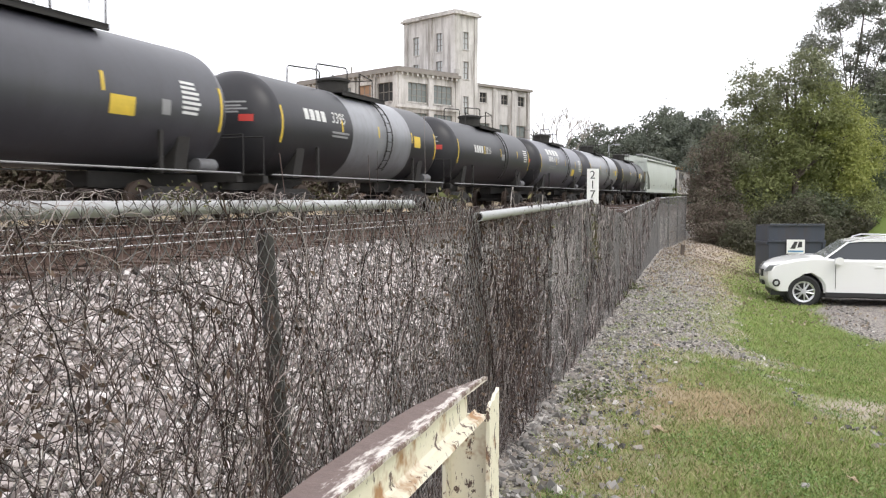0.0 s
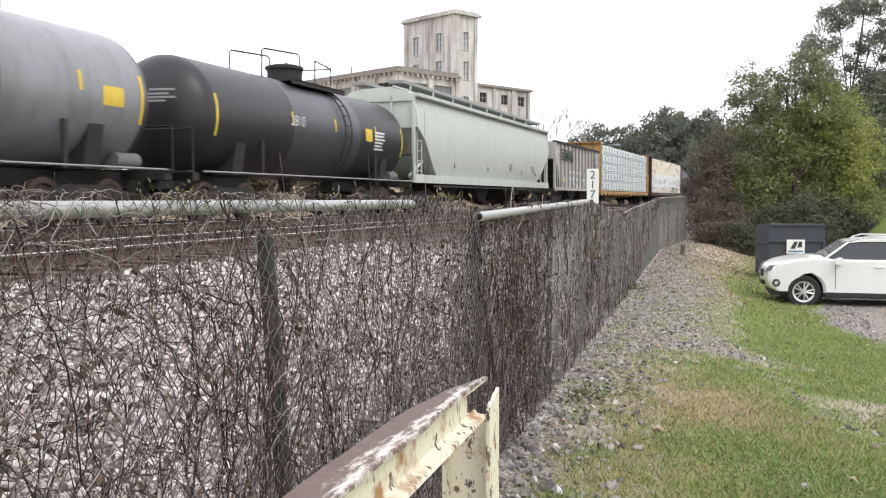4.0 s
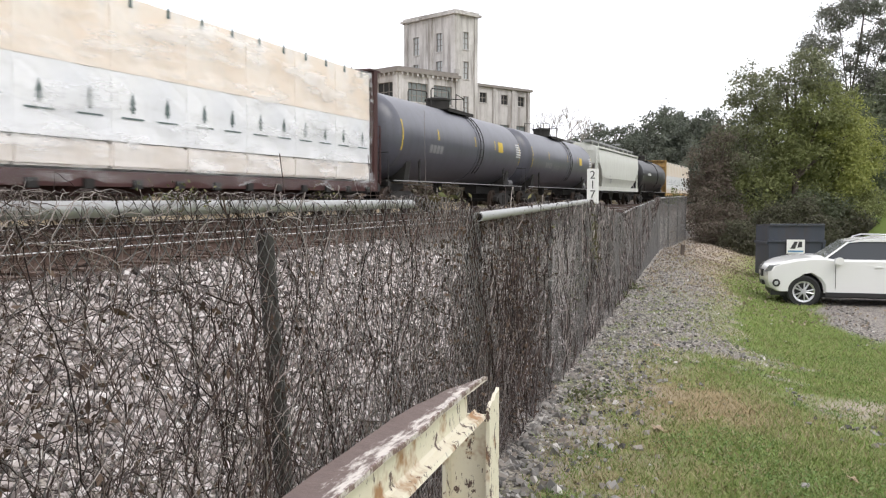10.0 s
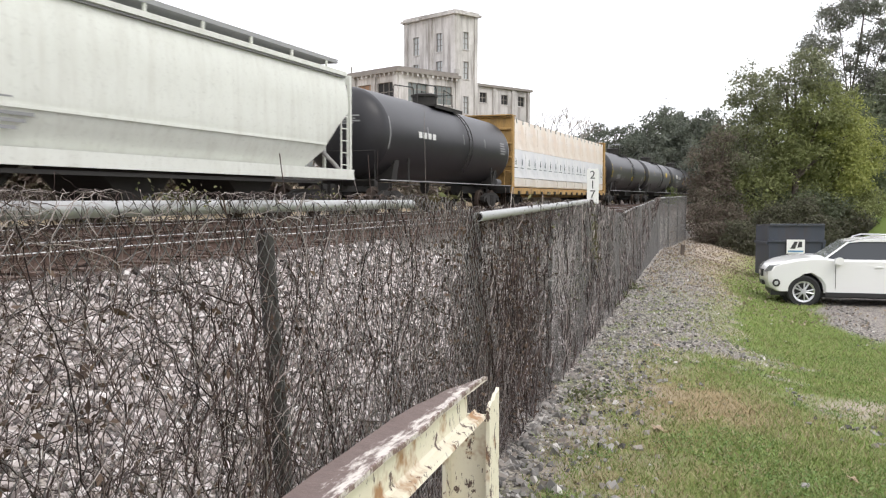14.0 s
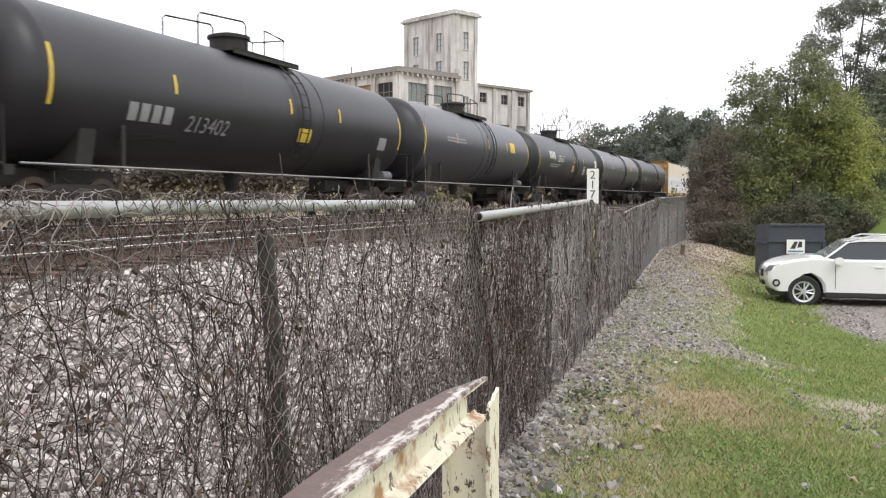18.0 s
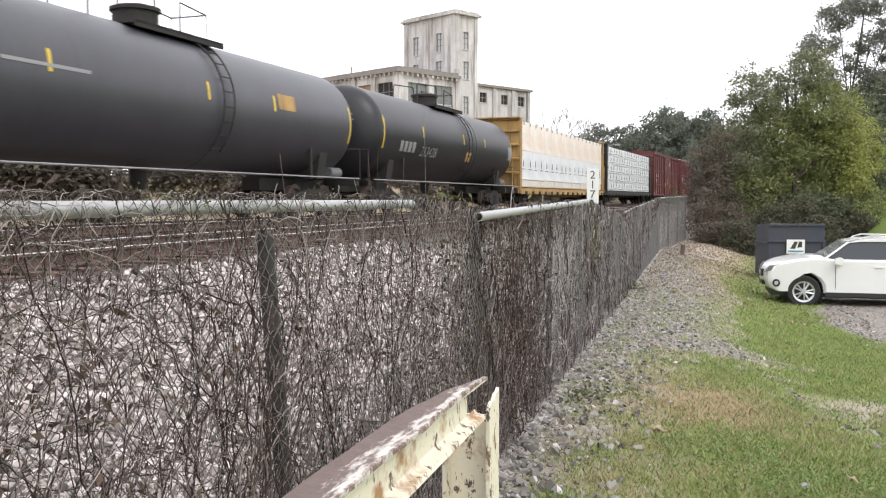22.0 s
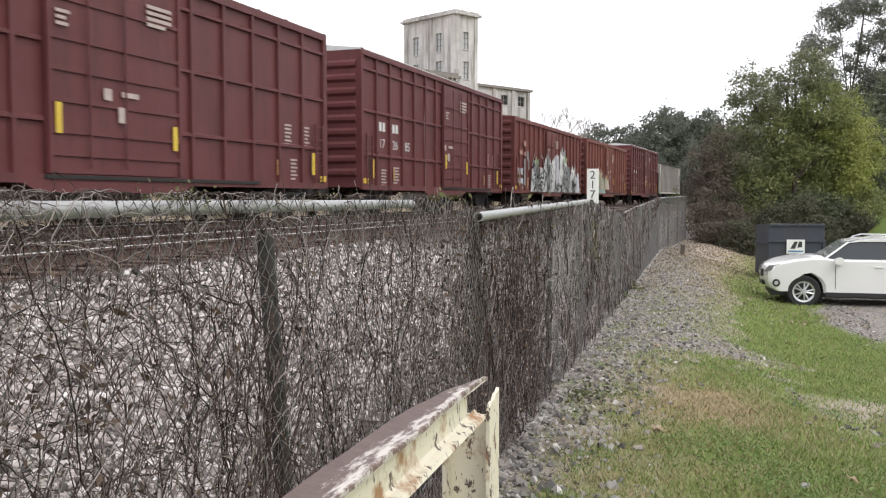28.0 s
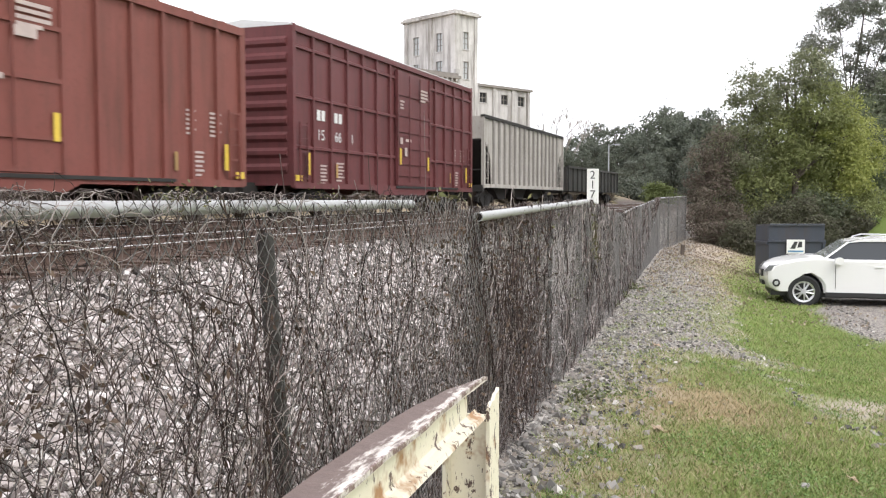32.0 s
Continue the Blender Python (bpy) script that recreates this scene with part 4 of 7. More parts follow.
def beam_car(a, b_, paint_key, label, rows, cols, end_mat=None, deck_mat=None):
    car, half = start_car("centre_beam_car", label, a, b_)
    e = half - 0.05
    deck_mat = deck_mat or paint_key
    part("deck", Build().box(-1.45, 1.45, -e, e, 0.98, 1.08).box(-0.35, 0.35, -e, e, 0.6, 0.98), deck_mat, car)
    for sgn in (-1, 1):
        part("side_sill", Build().box(sgn * 1.46 - 0.05, sgn * 1.46 + 0.05, -e, e, 0.78, 1.06), deck_mat, car)
        for y in np.linspace(-e + 0.8, e - 0.8, 16):
            part("strap_winch", Build().box(sgn * 1.52 - 0.06, sgn * 1.52 + 0.06, -0.12, 0.12, 0.74, 0.92), "under", car, key=("winch", sgn), at=pose(0, y, 0))
    part("centre_beam", Build().box(-0.12, 0.12, -e, e, 4.3, 4.5).box(-0.05, 0.05, -e, e, 1.08, 4.3), paint_key, car)
    for sy in (-1, 1):
        em = end_mat or paint_key
        bulk = part("bulkhead", Build().box(-1.42, 1.42, sy * e - 0.03, sy * e + 0.03, 0.95, 4.62), em, car, "ribbed steel bulkhead")
        for z in (1.05, 1.8, 2.5, 3.2, 3.9, 4.5):
            part("rib", Build().prism([(sy * (e + 0.02), z), (sy * (e + 0.02), z + 0.14), (sy * (e + 0.2), z + 0.1), (sy * (e + 0.2), z + 0.04)], -1.4, 1.4, "x"), em, bulk)
        for sx in (-1, 1):
            part("corner_post", Build().box(sx * 1.42 - 0.06, sx * 1.42 + 0.06, sy * e - 0.12, sy * e + 0.16, 0.8, 4.66), em, bulk)
        part("top_plate", Build().box(-1.48, 1.48, sy * e - 0.4, sy * e + 0.4, 4.62, 4.67), em, bulk)
        ladder(car, 1.3, sy * (half + 0.25), 1.0, 2.9, em, 0.4, False)
        part("draft_sill", Build().box(-0.4, 0.4, sy * (half + 0.5) - 0.6, sy * (half + 0.5) + 0.4, 0.75, 1.0).box(-1.4, 1.4, sy * (half + 0.35) - 0.12, sy * (half + 0.35) + 0.12, 0.8, 1.05), "under", car)
    running_gear(car, half + 0.6, 2.4)
    inner = 2 * e - 0.5
    ly = inner / cols
    total = 4.52 - 1.12
    hs = [r_[1] for r_ in rows]
    z = 1.12
    rng = random.Random(int(a))
    for mat, frac, emblem in rows:
        h = total * frac
        for sgn in (1, -1):
            for c in range(cols):
                y = -inner / 2 + ly * (c + 0.5)
                jig = rng.uniform(-0.025, 0.02) if h < 1 else 0.0
                pk = part("lumber_pack", lambda: pack_build(ly - (0.004 if h < 1 else 0.0), h - (0.024 if h < 1 else 0.0), 1.22, 0.05 if h < 1 else 0.004), mat, car, key=("pack", round(ly, 2), round(h, 2), mat), at=pose(sgn * 0.76 + jig * sgn, y, z + h / 2, 0, 0, 0 if sgn > 0 else 180))
                if emblem and sgn > 0:
                    for k in range(emblem):
                        yy = (k + 0.5) / emblem * ly - ly / 2 + rng.uniform(-0.12, 0.12)
                        part("printed_emblem", print_build, "print_ink", pk, "faded dark printed emblem", key="print", at=pose(0.618, yy, rng.uniform(-0.12, -0.02) if h < 1 else -0.1) @ Matrix.Diagonal((1, 1.6 if h < 1 else 1.0, 1.0, 1)))
        z += h
    if rows[-1][1] > 0.3:
        # strap ends and corner guards along the upper edge of the sheeting
        for k in range(cols * 2):
            y = -inner / 2 + inner * (k + 0.5) / (cols * 2)
            part("corner_guard", lambda: Build().prism([(-0.05, -0.16), (0.05, -0.16), (0.03, 0.02), (0.0, 0.07), (-0.03, 0.02)], 1.372, 1.39, "x"), "print_ink", car, "dark corner guard under a strap", key="corner_guard", at=pose(0, y, 4.5))
    return car


FIVE = [("wrap_blue", 0.2, 2)] * 5
beam_car(*CARS[8][1:], "yellow", "yellow centre-beam flat car stacked with white-wrapped lumber packs", FIVE, 9, deck_mat="yellow")
wrapped = beam_car(*CARS[9][1:], "brown", "brown centre-beam flat car with tan and white wrapped lumber", [("wrap_pink", 0.16, 0), ("wrap_white", 0.40, 2), ("wrap_tan", 0.44, 0)], 9)
reach = (CARS[9][2] - CARS[9][1]) / 2 - 0.35
loose_film(wrapped, -reach, reach)
beam_car(*CARS[14][1:], "yellow", "yellow centre-beam flat car with white and tan wrapped lumber", [("wrap_pink", 0.14, 0), ("wrap_white", 0.42, 2), ("wrap_tan", 0.44, 0)], 10)
beam_car(*CARS[20][1:], "yellow", "ochre centre-beam flat car with white and tan wrapped lumber", [("wrap_pink", 0.12, 0), ("wrap_white", 0.44, 2), ("wrap_tan", 0.44, 0)], 9)
beam_car(*CARS[21][1:], "gondola", "dark centre-beam flat car stacked with white-wrapped lumber packs", [("wrap_white", 0.2, 2)] * 5, 9)


# ---- boxcars ----
M["faded_mark"] = plain("faded_stencil_paint", (0.44, 0.36, 0.33), 0.7, 0, 0.35, 5)
# grimy end paint, also darkened for the shade between the corrugations
M["end_grime_shade"] = paint("grimy_shaded_red_oxide_paint", (0.085, 0.022, 0.02), (0.03, 0.02, 0.017), 0.7, 0.65)


def boxcar(a, b_, paint_key, label, top, style, roof="roof_white", door=(-1.6, 1.7), number=""):
    car, half = start_car("boxcar", label, a, b_)
    e = half - 0.15
    end_mat = "end_grime_shade" if style == "post" else paint_key
    eave = top - 0.12
    part("body", Build().box(-1.46, 1.46, -e + 0.03, e - 0.03, 0.95, eave - 0.03), paint_key, car)
    part("roof", Build().prism([(-1.52, eave - 0.05), (1.52, eave - 0.05), (1.52, eave), (0, top + 0.05), (-1.52, eave)], -e - 0.06, e + 0.06), roof, car, "weathered galvanised roof")
    for y in np.linspace(-e + 0.7, e - 0.7, 13):
        part("roof_seam", Build().prism([(-1.5, eave + 0.004), (1.5, eave + 0.004), (1.5, eave + 0.03), (0, top + 0.08), (-1.5, eave + 0.03)], -0.03, 0.03), roof, car, key=("seam", top, roof), at=pose(0, y, 0))
    for sgn in (-1, 1):
        lo, hi = sorted((sgn * 1.46, sgn * 1.56))
        part("top_rail", Build().box(lo, hi, -e, e, eave - 0.2, eave - 0.04), paint_key, car)
        part("side_sill", Build().prism([(-e, 0.98), (-e, 0.82), (-2.4, 0.82), (-2.0, 0.66), (2.0, 0.66), (2.4, 0.82), (e, 0.82), (e, 0.98)], lo, hi, "x"), paint_key, car)
        ys = [y for y in np.linspace(-e + 0.05, e - 0.05, 15 if style == "grid" else 17) if not door[0] - 0.1 < y < door[1] + 0.1]
        for y in ys:
            part("side_post", Build().box(sgn * 1.5 - 0.045, sgn * 1.5 + 0.045, -0.05, 0.05, 0.98, eave - 0.2), paint_key, car, key=("post", paint_key, style, sgn, top), at=pose(0, y, 0))
        if style == "grid":
            for z in (1.93, 3.3, 4.6):
                for y0, y1 in ((-e, door[0] - 0.05), (door[1] + 0.05, e)):
                    part("side_stiffener", Build().prism([(sgn * 1.46, z - 0.05), (sgn * 1.53, z - 0.03), (sgn * 1.53, z + 0.03), (sgn * 1.46, z + 0.07)], y0, y1), paint_key, car)
        dr = part("door", Build().box(*sorted((sgn * 1.5, sgn * 1.56)), door[0], door[1], 1.0, eave - 0.3), paint_key, car)
        for z in ((1.35, 1.75, 2.3, 2.85, 3.4, 4.1) if style == "grid" else (1.6, 2.6, 3.5)):
            part("door_rib", Build().box(*sorted((sgn * 1.56, sgn * 1.6)), door[0] + 0.06, door[1] - 0.06, z - 0.04, z + 0.04), paint_key, dr)
        for y in (door[0] + 0.04, door[1] - 0.04):
            part("door_edge", Build().box(*sorted((sgn * 1.56, sgn * 1.61)), y - 0.04, y + 0.04, 1.0, eave - 0.3), paint_key, dr)
        for y in (door[0] + 1.0, door[0] + 2.0):
            part("lock_bar", Build().tube([(sgn * 1.63, y, 1.1), (sgn * 1.63, y, eave - 0.4)], 0.022, 6), paint_key, dr)
        part("door_track", Build().box(*sorted((sgn * 1.5, sgn * 1.6)), door[0] - 0.1, door[1] + 3.2, 0.9, 0.97), "under", car)
    for sy in (-1, 1):
        end = part("end_panel", Build().box(-1.5, 1.5, sy * e - 0.05, sy * e + 0.05, 0.9, eave), end_mat, car, "grimy corrugated end")
        nrib = int((eave - 1.2) / 0.42)
        for k in range(nrib):
            z = 1.2 + k * 0.42
            part("corrugation", Build().prism([(sy * (e + 0.04), z), (sy * (e + 0.12), z + 0.1), (sy * (e + 0.12), z + 0.2), (sy * (e + 0.04), z + 0.3)], -1.36, 1.36, "x"), end_mat, end)
        for sx in (-1, 1):
            part("corner_post", Build().box(sx * 1.5 - 0.05, sx * 1.5 + 0.05, sy * e - 0.05, sy * e + 0.1, 0.85, eave), paint_key, end)
        ladder(car, 1.58, sy * (e - 0.45), 1.0, 2.6, paint_key)
        part("centre_sill", Build().box(-0.35, 0.35, sy * half - 0.5, sy * half + 0.25, 0.7, 0.98), "under", car)
        patch("reflector", sy * (e - 0.75) - 0.09, sy * (e - 0.75) + 0.09, 1.2, 1.8, "yellow_mark", car, 1.56, "yellow reflector strip")
        patch("reflector", sy * (e - 2.6) - 0.06, sy * (e - 2.6) + 0.06, 1.15, 1.55, "yellow", car, 1.5, "faded yellow reflector strip")
        patch("step_plate", sy * (e - 0.2) - 0.18, sy * (e - 0.2) + 0.18, 1.02, 1.18, "yellow_mark", car, 1.565, "yellow plate at the corner sill")
    running_gear(car, half + 0.3, 2.3)
    patch("reflector", door[0] + 0.15, door[0] + 0.3, 1.7, 2.25, "yellow_mark", car, 1.605, "yellow reflector strip")
    patch("reflector", door[1] - 0.3, door[1] - 0.15, 1.55, 2.05, "yellow_mark", car, 1.605, "yellow reflector strip")
    bars("stencil", door[1] - 1.1, eave - 0.75, (0.8, 0.8, 0.8, 0.6), 0.07, 0.05, "faded_mark", car, 1.605)
    bars("stencil", door[0] + 0.2, eave - 1.3, (0.35, 0.25, 0.3), 0.06, 0.05, "faded_mark", car, 1.605)
    part("door_label", Build().box(1.605, 1.61, 0.0, 0.22, 2.0, 2.3).box(1.605, 1.61, -0.4, -0.18, 2.4, 2.62).box(1.605, 1.61, 0.1, 0.6, 2.5, 2.6), "faded_mark", car, "white paper labels on the door")
    for y, z, w in ((e - 2.2, 2.5, 0.35), (e - 1.3, 2.5, 0.45), (e - 1.9, 1.6, 0.35), (-e + 2.6, 1.6, 0.5), (-e + 1.6, 1.5, 0.4)):
        bars("stencil", y, z, (w, w * 0.9, w, w * 0.8, w, w * 0.7), 0.05, 0.05, "faded_mark", car, 1.475)
    if number:
        panel = (2 * e - 0.1) / 14
        for k in range(0, len(number), 2):
            letters("number", number[k:k + 2], 0.42, "white_mark", car, 1.475, -e + 0.05 + panel * (1 + k / 2) + 0.3, 2.2, 1.1, "white stencilled number pair")
        for k, off in enumerate((0.28, 0.56, panel + 0.28, panel + 0.56)):
            patch("letter_bar", -e + 0.05 + panel + off, -e + 0.05 + panel + off + 0.2, 2.74, 3.03, "white_mark", car, 1.475, "white letter block")
    return car, e


def graffiti(car, x, y0, y1, z0, z1, fills, strokes, tops, seed):
    """A spray-painted piece: jagged letter fields side by side, ragged caps over them, dark strokes on top."""
    rng = random.Random(seed)
    lay = [0]

    def shape(pr, mat, lab):
        lay[0] += 1
        xx = x + 0.002 + lay[0] * 0.0007
        part("graffiti", Build().prism(pr, xx, xx + 0.0005, "x"), mat, car, lab)
    y = y0
    while y < y1:
        w = rng.uniform(0.7, 1.4)
        zt = z0 + (z1 - z0) * rng.uniform(0.6, 1.0) * (0.55 + 0.45 * math.sin(math.pi * (y - y0) / (y1 - y0)))
        sl = rng.uniform(-0.3, 0.5)
        n = 7
        pr = [(y - 0.1, z0), (y + w + 0.1, z0)] + [(y + w + sl - (w + 0.1) * k / (n - 1) + rng.uniform(-0.05, 0.05), zt - rng.choice((0, 0.12, 0.3)) * (k % 2) + rng.uniform(-0.08, 0.08)) for k in range(n)]
        shape(pr, fills[rng.randrange(len(fills))], "pale spray-painted letter field")
        if rng.random() < 0.7:
            t = rng.uniform(0.15, 0.4)
            shape([(y + sl, zt - 0.1), (y + w * 0.4 + sl, zt + t), (y + w * 0.6 + sl, zt - 0.05), (y + w + sl, zt + t * 0.6), (y + w * 0.9 + sl, zt - 0.35), (y + w * 0.3 + sl, zt - 0.25)], tops[rng.randrange(len(tops))], "green-grey spray-painted cap")
        y += w * 0.92
    for i in range(int((y1 - y0) * 13)):
        yc, zc = rng.uniform(y0 + 0.1, y1 - 0.2), z0 + 0.05 + (z1 - z0) * 0.72 * rng.random() ** 1.5
        a, ln, wd = rng.uniform(0, math.pi), rng.uniform(0.25, 1.0), rng.uniform(0.04, 0.16)
        bend = rng.uniform(-0.2, 0.2)
        c, sn = math.cos(a), math.sin(a)
        pts = [(-ln / 2, -wd / 2), (0, -wd / 2 + bend), (ln / 2, -wd / 4), (ln / 2, wd / 4), (0, wd / 2 + bend), (-ln / 2, wd / 2)]
        pr = [(yc + p * c - q * sn, min(z1, max(z0, zc + p * sn + q * c))) for p, q in pts]
        shape(pr, strokes[rng.randrange(len(strokes))], "dark spray-painted stroke")


M["sage"] = plain("sage_green_spray_paint", (0.26, 0.32, 0.18), 0.6)
boxcar(*CARS[22][1:], "maroon", "maroon high-cube boxcar with a grid of side ribs", 5.3, "grid", "maroon", (-1.8, 2.0), "10052")
boxcar(*CARS[23][1:], "maroon", "maroon high-cube boxcar with pale roof ends", 5.32, "grid", "roof_white", (-0.4, 2.6), "172685")
c, e_ = boxcar(*CARS[24][1:], "oxide", "red-oxide boxcar with large black and white graffiti", 4.72, "post", "oxide", (-1.5, 1.5))
graffiti(c, 1.62, -5.0, 6.0, 0.9, 3.4, ("white_mark", "band", "white_mark", "band", "silver"), ("black_mark", "under", "grey_mark", "grey_mark", "silver"), ("sage", "grey_mark", "sage", "white_mark"), 5)
M["pink_chalk"] = plain("faded_pink_paint", (0.42, 0.24, 0.2), 0.7, 0, 0.3)
for y0, y1, z0, z1, mt in ((-7.0, -6.45, 2.75, 3.0, "pink_chalk"), (-6.2, -5.8, 3.2, 3.5, "pink_chalk"), (-6.2, -5.85, 2.7, 2.95, "pink_chalk"), (-6.2, -5.9, 1.2, 2.6, "grey_mark"), (-5.6, -5.3, 2.5, 3.0, "grey_mark"), (-5.35, -5.15, 2.0, 2.6, "grey_mark"), (-7.35, -6.95, 1.75, 2.1, "band"), (-6.85, -6.45, 1.75, 2.1, "band"), (-7.3, -6.9, 1.3, 1.6, "band"), (-6.85, -6.4, 1.3, 1.6, "band")):
    part("tag", Build().prism([(y0, z0), (y0 + 0.6 * (y1 - y0), z0 + 0.03), (y1, z0 - 0.03), (y1 - 0.02, z1), (y0 + 0.5 * (y1 - y0), z1 - 0.06), (y0 + 0.02, z1 + 0.02)], 1.562, 1.566, "x"), mt, c, "small faded spray-painted tag")
c, e_ = boxcar(*CARS[25][1:], "orange", "faded orange-red boxcar with pale graffiti along its bottom", 4.72, "post", "orange", (-1.2, 2.0))
M["cream_spray"] = plain("cream_spray_paint", (0.46, 0.41, 0.33), 0.6)
M["mint"] = plain("pale_green_spray_paint", (0.30, 0.38, 0.34), 0.6)
M["straw"] = plain("straw_yellow_spray_paint", (0.42, 0.34, 0.19), 0.6)
part("graffiti", Build().prism([(-7.0, 0.9), (-1.5, 0.9), (-1.7, 1.25), (-2.6, 1.42), (-3.4, 1.3), (-4.3, 1.45), (-5.2, 1.32), (-6.2, 1.4), (-7.0, 1.2)], 1.6205, 1.6212, "x"), "mint", c, "pale green spray-painted base band")
graffiti(c, 1.62, -6.9, -1.4, 1.2, 2.6, ("cream_spray", "straw", "cream_spray", "cream_spray"), ("grey_mark", "mint", "mint", "straw", "cream_spray"), ("cream_spray", "cream_spray", "straw"), 8)
patch("logo_plate", 0.8, 1.35, 3.25, 3.42, "faded_mark", c, 1.615, "pale rectangular panel on the door")
boxcar(*CARS[26][1:], "maroon", "maroon high-cube boxcar with white stencils and pale roof", 5.3, "grid", "roof_white", (-0.6, 2.5), "15661")


def gondola(a, b_):
    car, half = start_car("gondola_car", "black ribbed gondola car at the end of the train", a, b_)
    e = half - 0.2
    part("floor_plate", Build().box(-1.42, 1.42, -e, e, 1.0, 1.1), "gondola", car)
    for sgn in (-1, 1):
        lo, hi = sorted((sgn * 1.42, sgn * 1.46))
        part("side_sheet", Build().box(lo, hi, -e, e, 1.0, 2.5), "gondola", car)
        part("top_chord", Build().box(*sorted((sgn * 1.4, sgn * 1.56)), -e, e, 2.45, 2.58), "gondola", car)
        for y in np.linspace(-e + 0.2, e - 0.2, 14):
            part("side_post", Build().box(sgn * 1.51 - 0.05, sgn * 1.51 + 0.05, -0.07, 0.07, 1.0, 2.46), "gondola", car, key=("gpost", sgn), at=pose(0, y, 0))
    for sy in (-1, 1):
        part("end_sheet", Build().box(-1.42, 1.42, sy * e - 0.04, sy * e + 0.04, 1.0, 2.5), "gondola", car)
    running_gear(car, half)


gondola(*CARS[28][1:])


# ---- arrays of small pieces ----
def tubes(paths, radii, sides=3):
    """Thin tubes along many paths, as one array of points and of quads."""
    allv, allf, off = [], [], 0
    ang = np.arange(sides) * 2 * math.pi / sides
    for p, r in zip(paths, radii):
        p = np.asarray(p)
        n = len(p)
        d = np.gradient(p, axis=0)
        d /= np.linalg.norm(d, axis=1, keepdims=True) + 1e-9
        ref = np.where(np.abs(d[:, 2:3]) < 0.9, np.array([[0, 0, 1.0]]), np.array([[1.0, 0, 0]]))
        a = np.cross(d, ref)
        a /= np.linalg.norm(a, axis=1, keepdims=True) + 1e-9
        b = np.cross(a, d)
        rr = (np.linspace(r, r * 0.45, n) if np.isscalar(r) else np.asarray(r))[:, None, None]
        v = p[:, None, :] + (a[:, None, :] * np.cos(ang)[None, :, None] + b[:, None, :] * np.sin(ang)[None, :, None]) * rr
        allv.append(v.reshape(-1, 3))
        i = np.arange(n - 1)[:, None] * sides
        k = np.arange(sides)[None, :]
        k2 = (k + 1) % sides
        q = np.stack([i + k, i + k2, i + sides + k2, i + sides + k], -1).reshape(-1, 4) + off
        allf.append(q)
        off += n * sides
    return np.concatenate(allv), np.concatenate(allf)


# a chip of crushed stone: a cube's eight corners, each pulled its own way
CHIP_V = np.array([(x, y, z) for z in (-1.0, 1.0) for y in (-1.0, 1.0) for x in (-1.0, 1.0)])
CHIP_F = np.array([(0, 2, 3, 1), (4, 5, 7, 6), (0, 1, 5, 4), (2, 6, 7, 3), (0, 4, 6, 2), (1, 3, 7, 5)])


def stones(name, places, sizes, mat, label, parent=None, seed=1):
    """Crushed stone: one sharp, uneven eight-cornered chip each."""
    rng = np.random.default_rng(seed)
    n = len(places)
    v = CHIP_V[None] * rng.uniform(0.3, 1.0, (n, 8, 3))
    sc = rng.uniform(0.6, 1.25, (n, 1, 3)) * np.asarray(sizes)[:, None, None]
    sc[:, :, 2] *= 0.7
    v = v * sc
    for i, j, lim in ((1, 2, 0.8), (0, 2, 0.8), (0, 1, math.pi)):
        t = rng.uniform(-lim, lim, n)[:, None]
        p, q = v[..., i] * np.cos(t) - v[..., j] * np.sin(t), v[..., i] * np.sin(t) + v[..., j] * np.cos(t)
        v[..., i], v[..., j] = p, q
    v = v + np.asarray(places)[:, None, :]
    f = CHIP_F[None] + (np.arange(n) * 8)[:, None, None]
    return big(name, v.reshape(-1, 3), 4, f, mat, label, "gravel", "stuff", parent, True)


M["ballast"] = island("ballast_stone", [(0.045, 0.038, 0.036), (0.215, 0.18, 0.168), (0.49, 0.435, 0.415), (0.62, 0.56, 0.54), (0.285, 0.24, 0.21), (0.76, 0.72, 0.70)], 0.9)
M["gravel"] = island("grey_gravel_stone", [(0.075, 0.07, 0.066), (0.17, 0.16, 0.15), (0.27, 0.255, 0.235), (0.38, 0.36, 0.335), (0.24, 0.205, 0.175), (0.60, 0.57, 0.53)], 0.9)
rng = np.random.default_rng(4)
pts, sz = [], []
while len(pts) < 36000:
    u = 0.9 + 14 * rng.random() ** 1.2
    d = rng.uniform(0.04, 5.3)
    x, y = fence(u, d)
    L, s_ = rail_side(x, y)
    if L > 5.1 + 1.1 * rng.random():
        continue
    r = rng.uniform(0.015, 0.036) * (1 + 0.04 * u)
    pts.append((x, y, height(x, y) + r * 0.25))
    sz.append(r)
stones("ballast", pts, sz, "ballast", "pale crushed-stone ballast behind the fence", seed=2)
pts, sz = [], []
while len(pts) < 17000:
    u = 2.0 + 36 * rng.random() ** 1.9
    d = -rng.random() ** 1.3 * 4.6
    x, y = fence(u, d)
    if rng.random() > zones(x, y)[0] * 0.9 + 0.004:
        continue
    r = (0.009 + 0.034 * rng.random() ** 2.2) * (1.1 - 0.35 * smooth(6, 13, u))
    pts.append((x, y, height(x, y) + r * 0.2))
    sz.append(r)
stones("gravel", pts, sz, "gravel", "loose grey gravel along the fence foot", seed=5)

# ties under both tracks
M["tie"] = plain("creosoted_timber", (0.095, 0.06, 0.045), 0.9, 0, 0.45, 9)
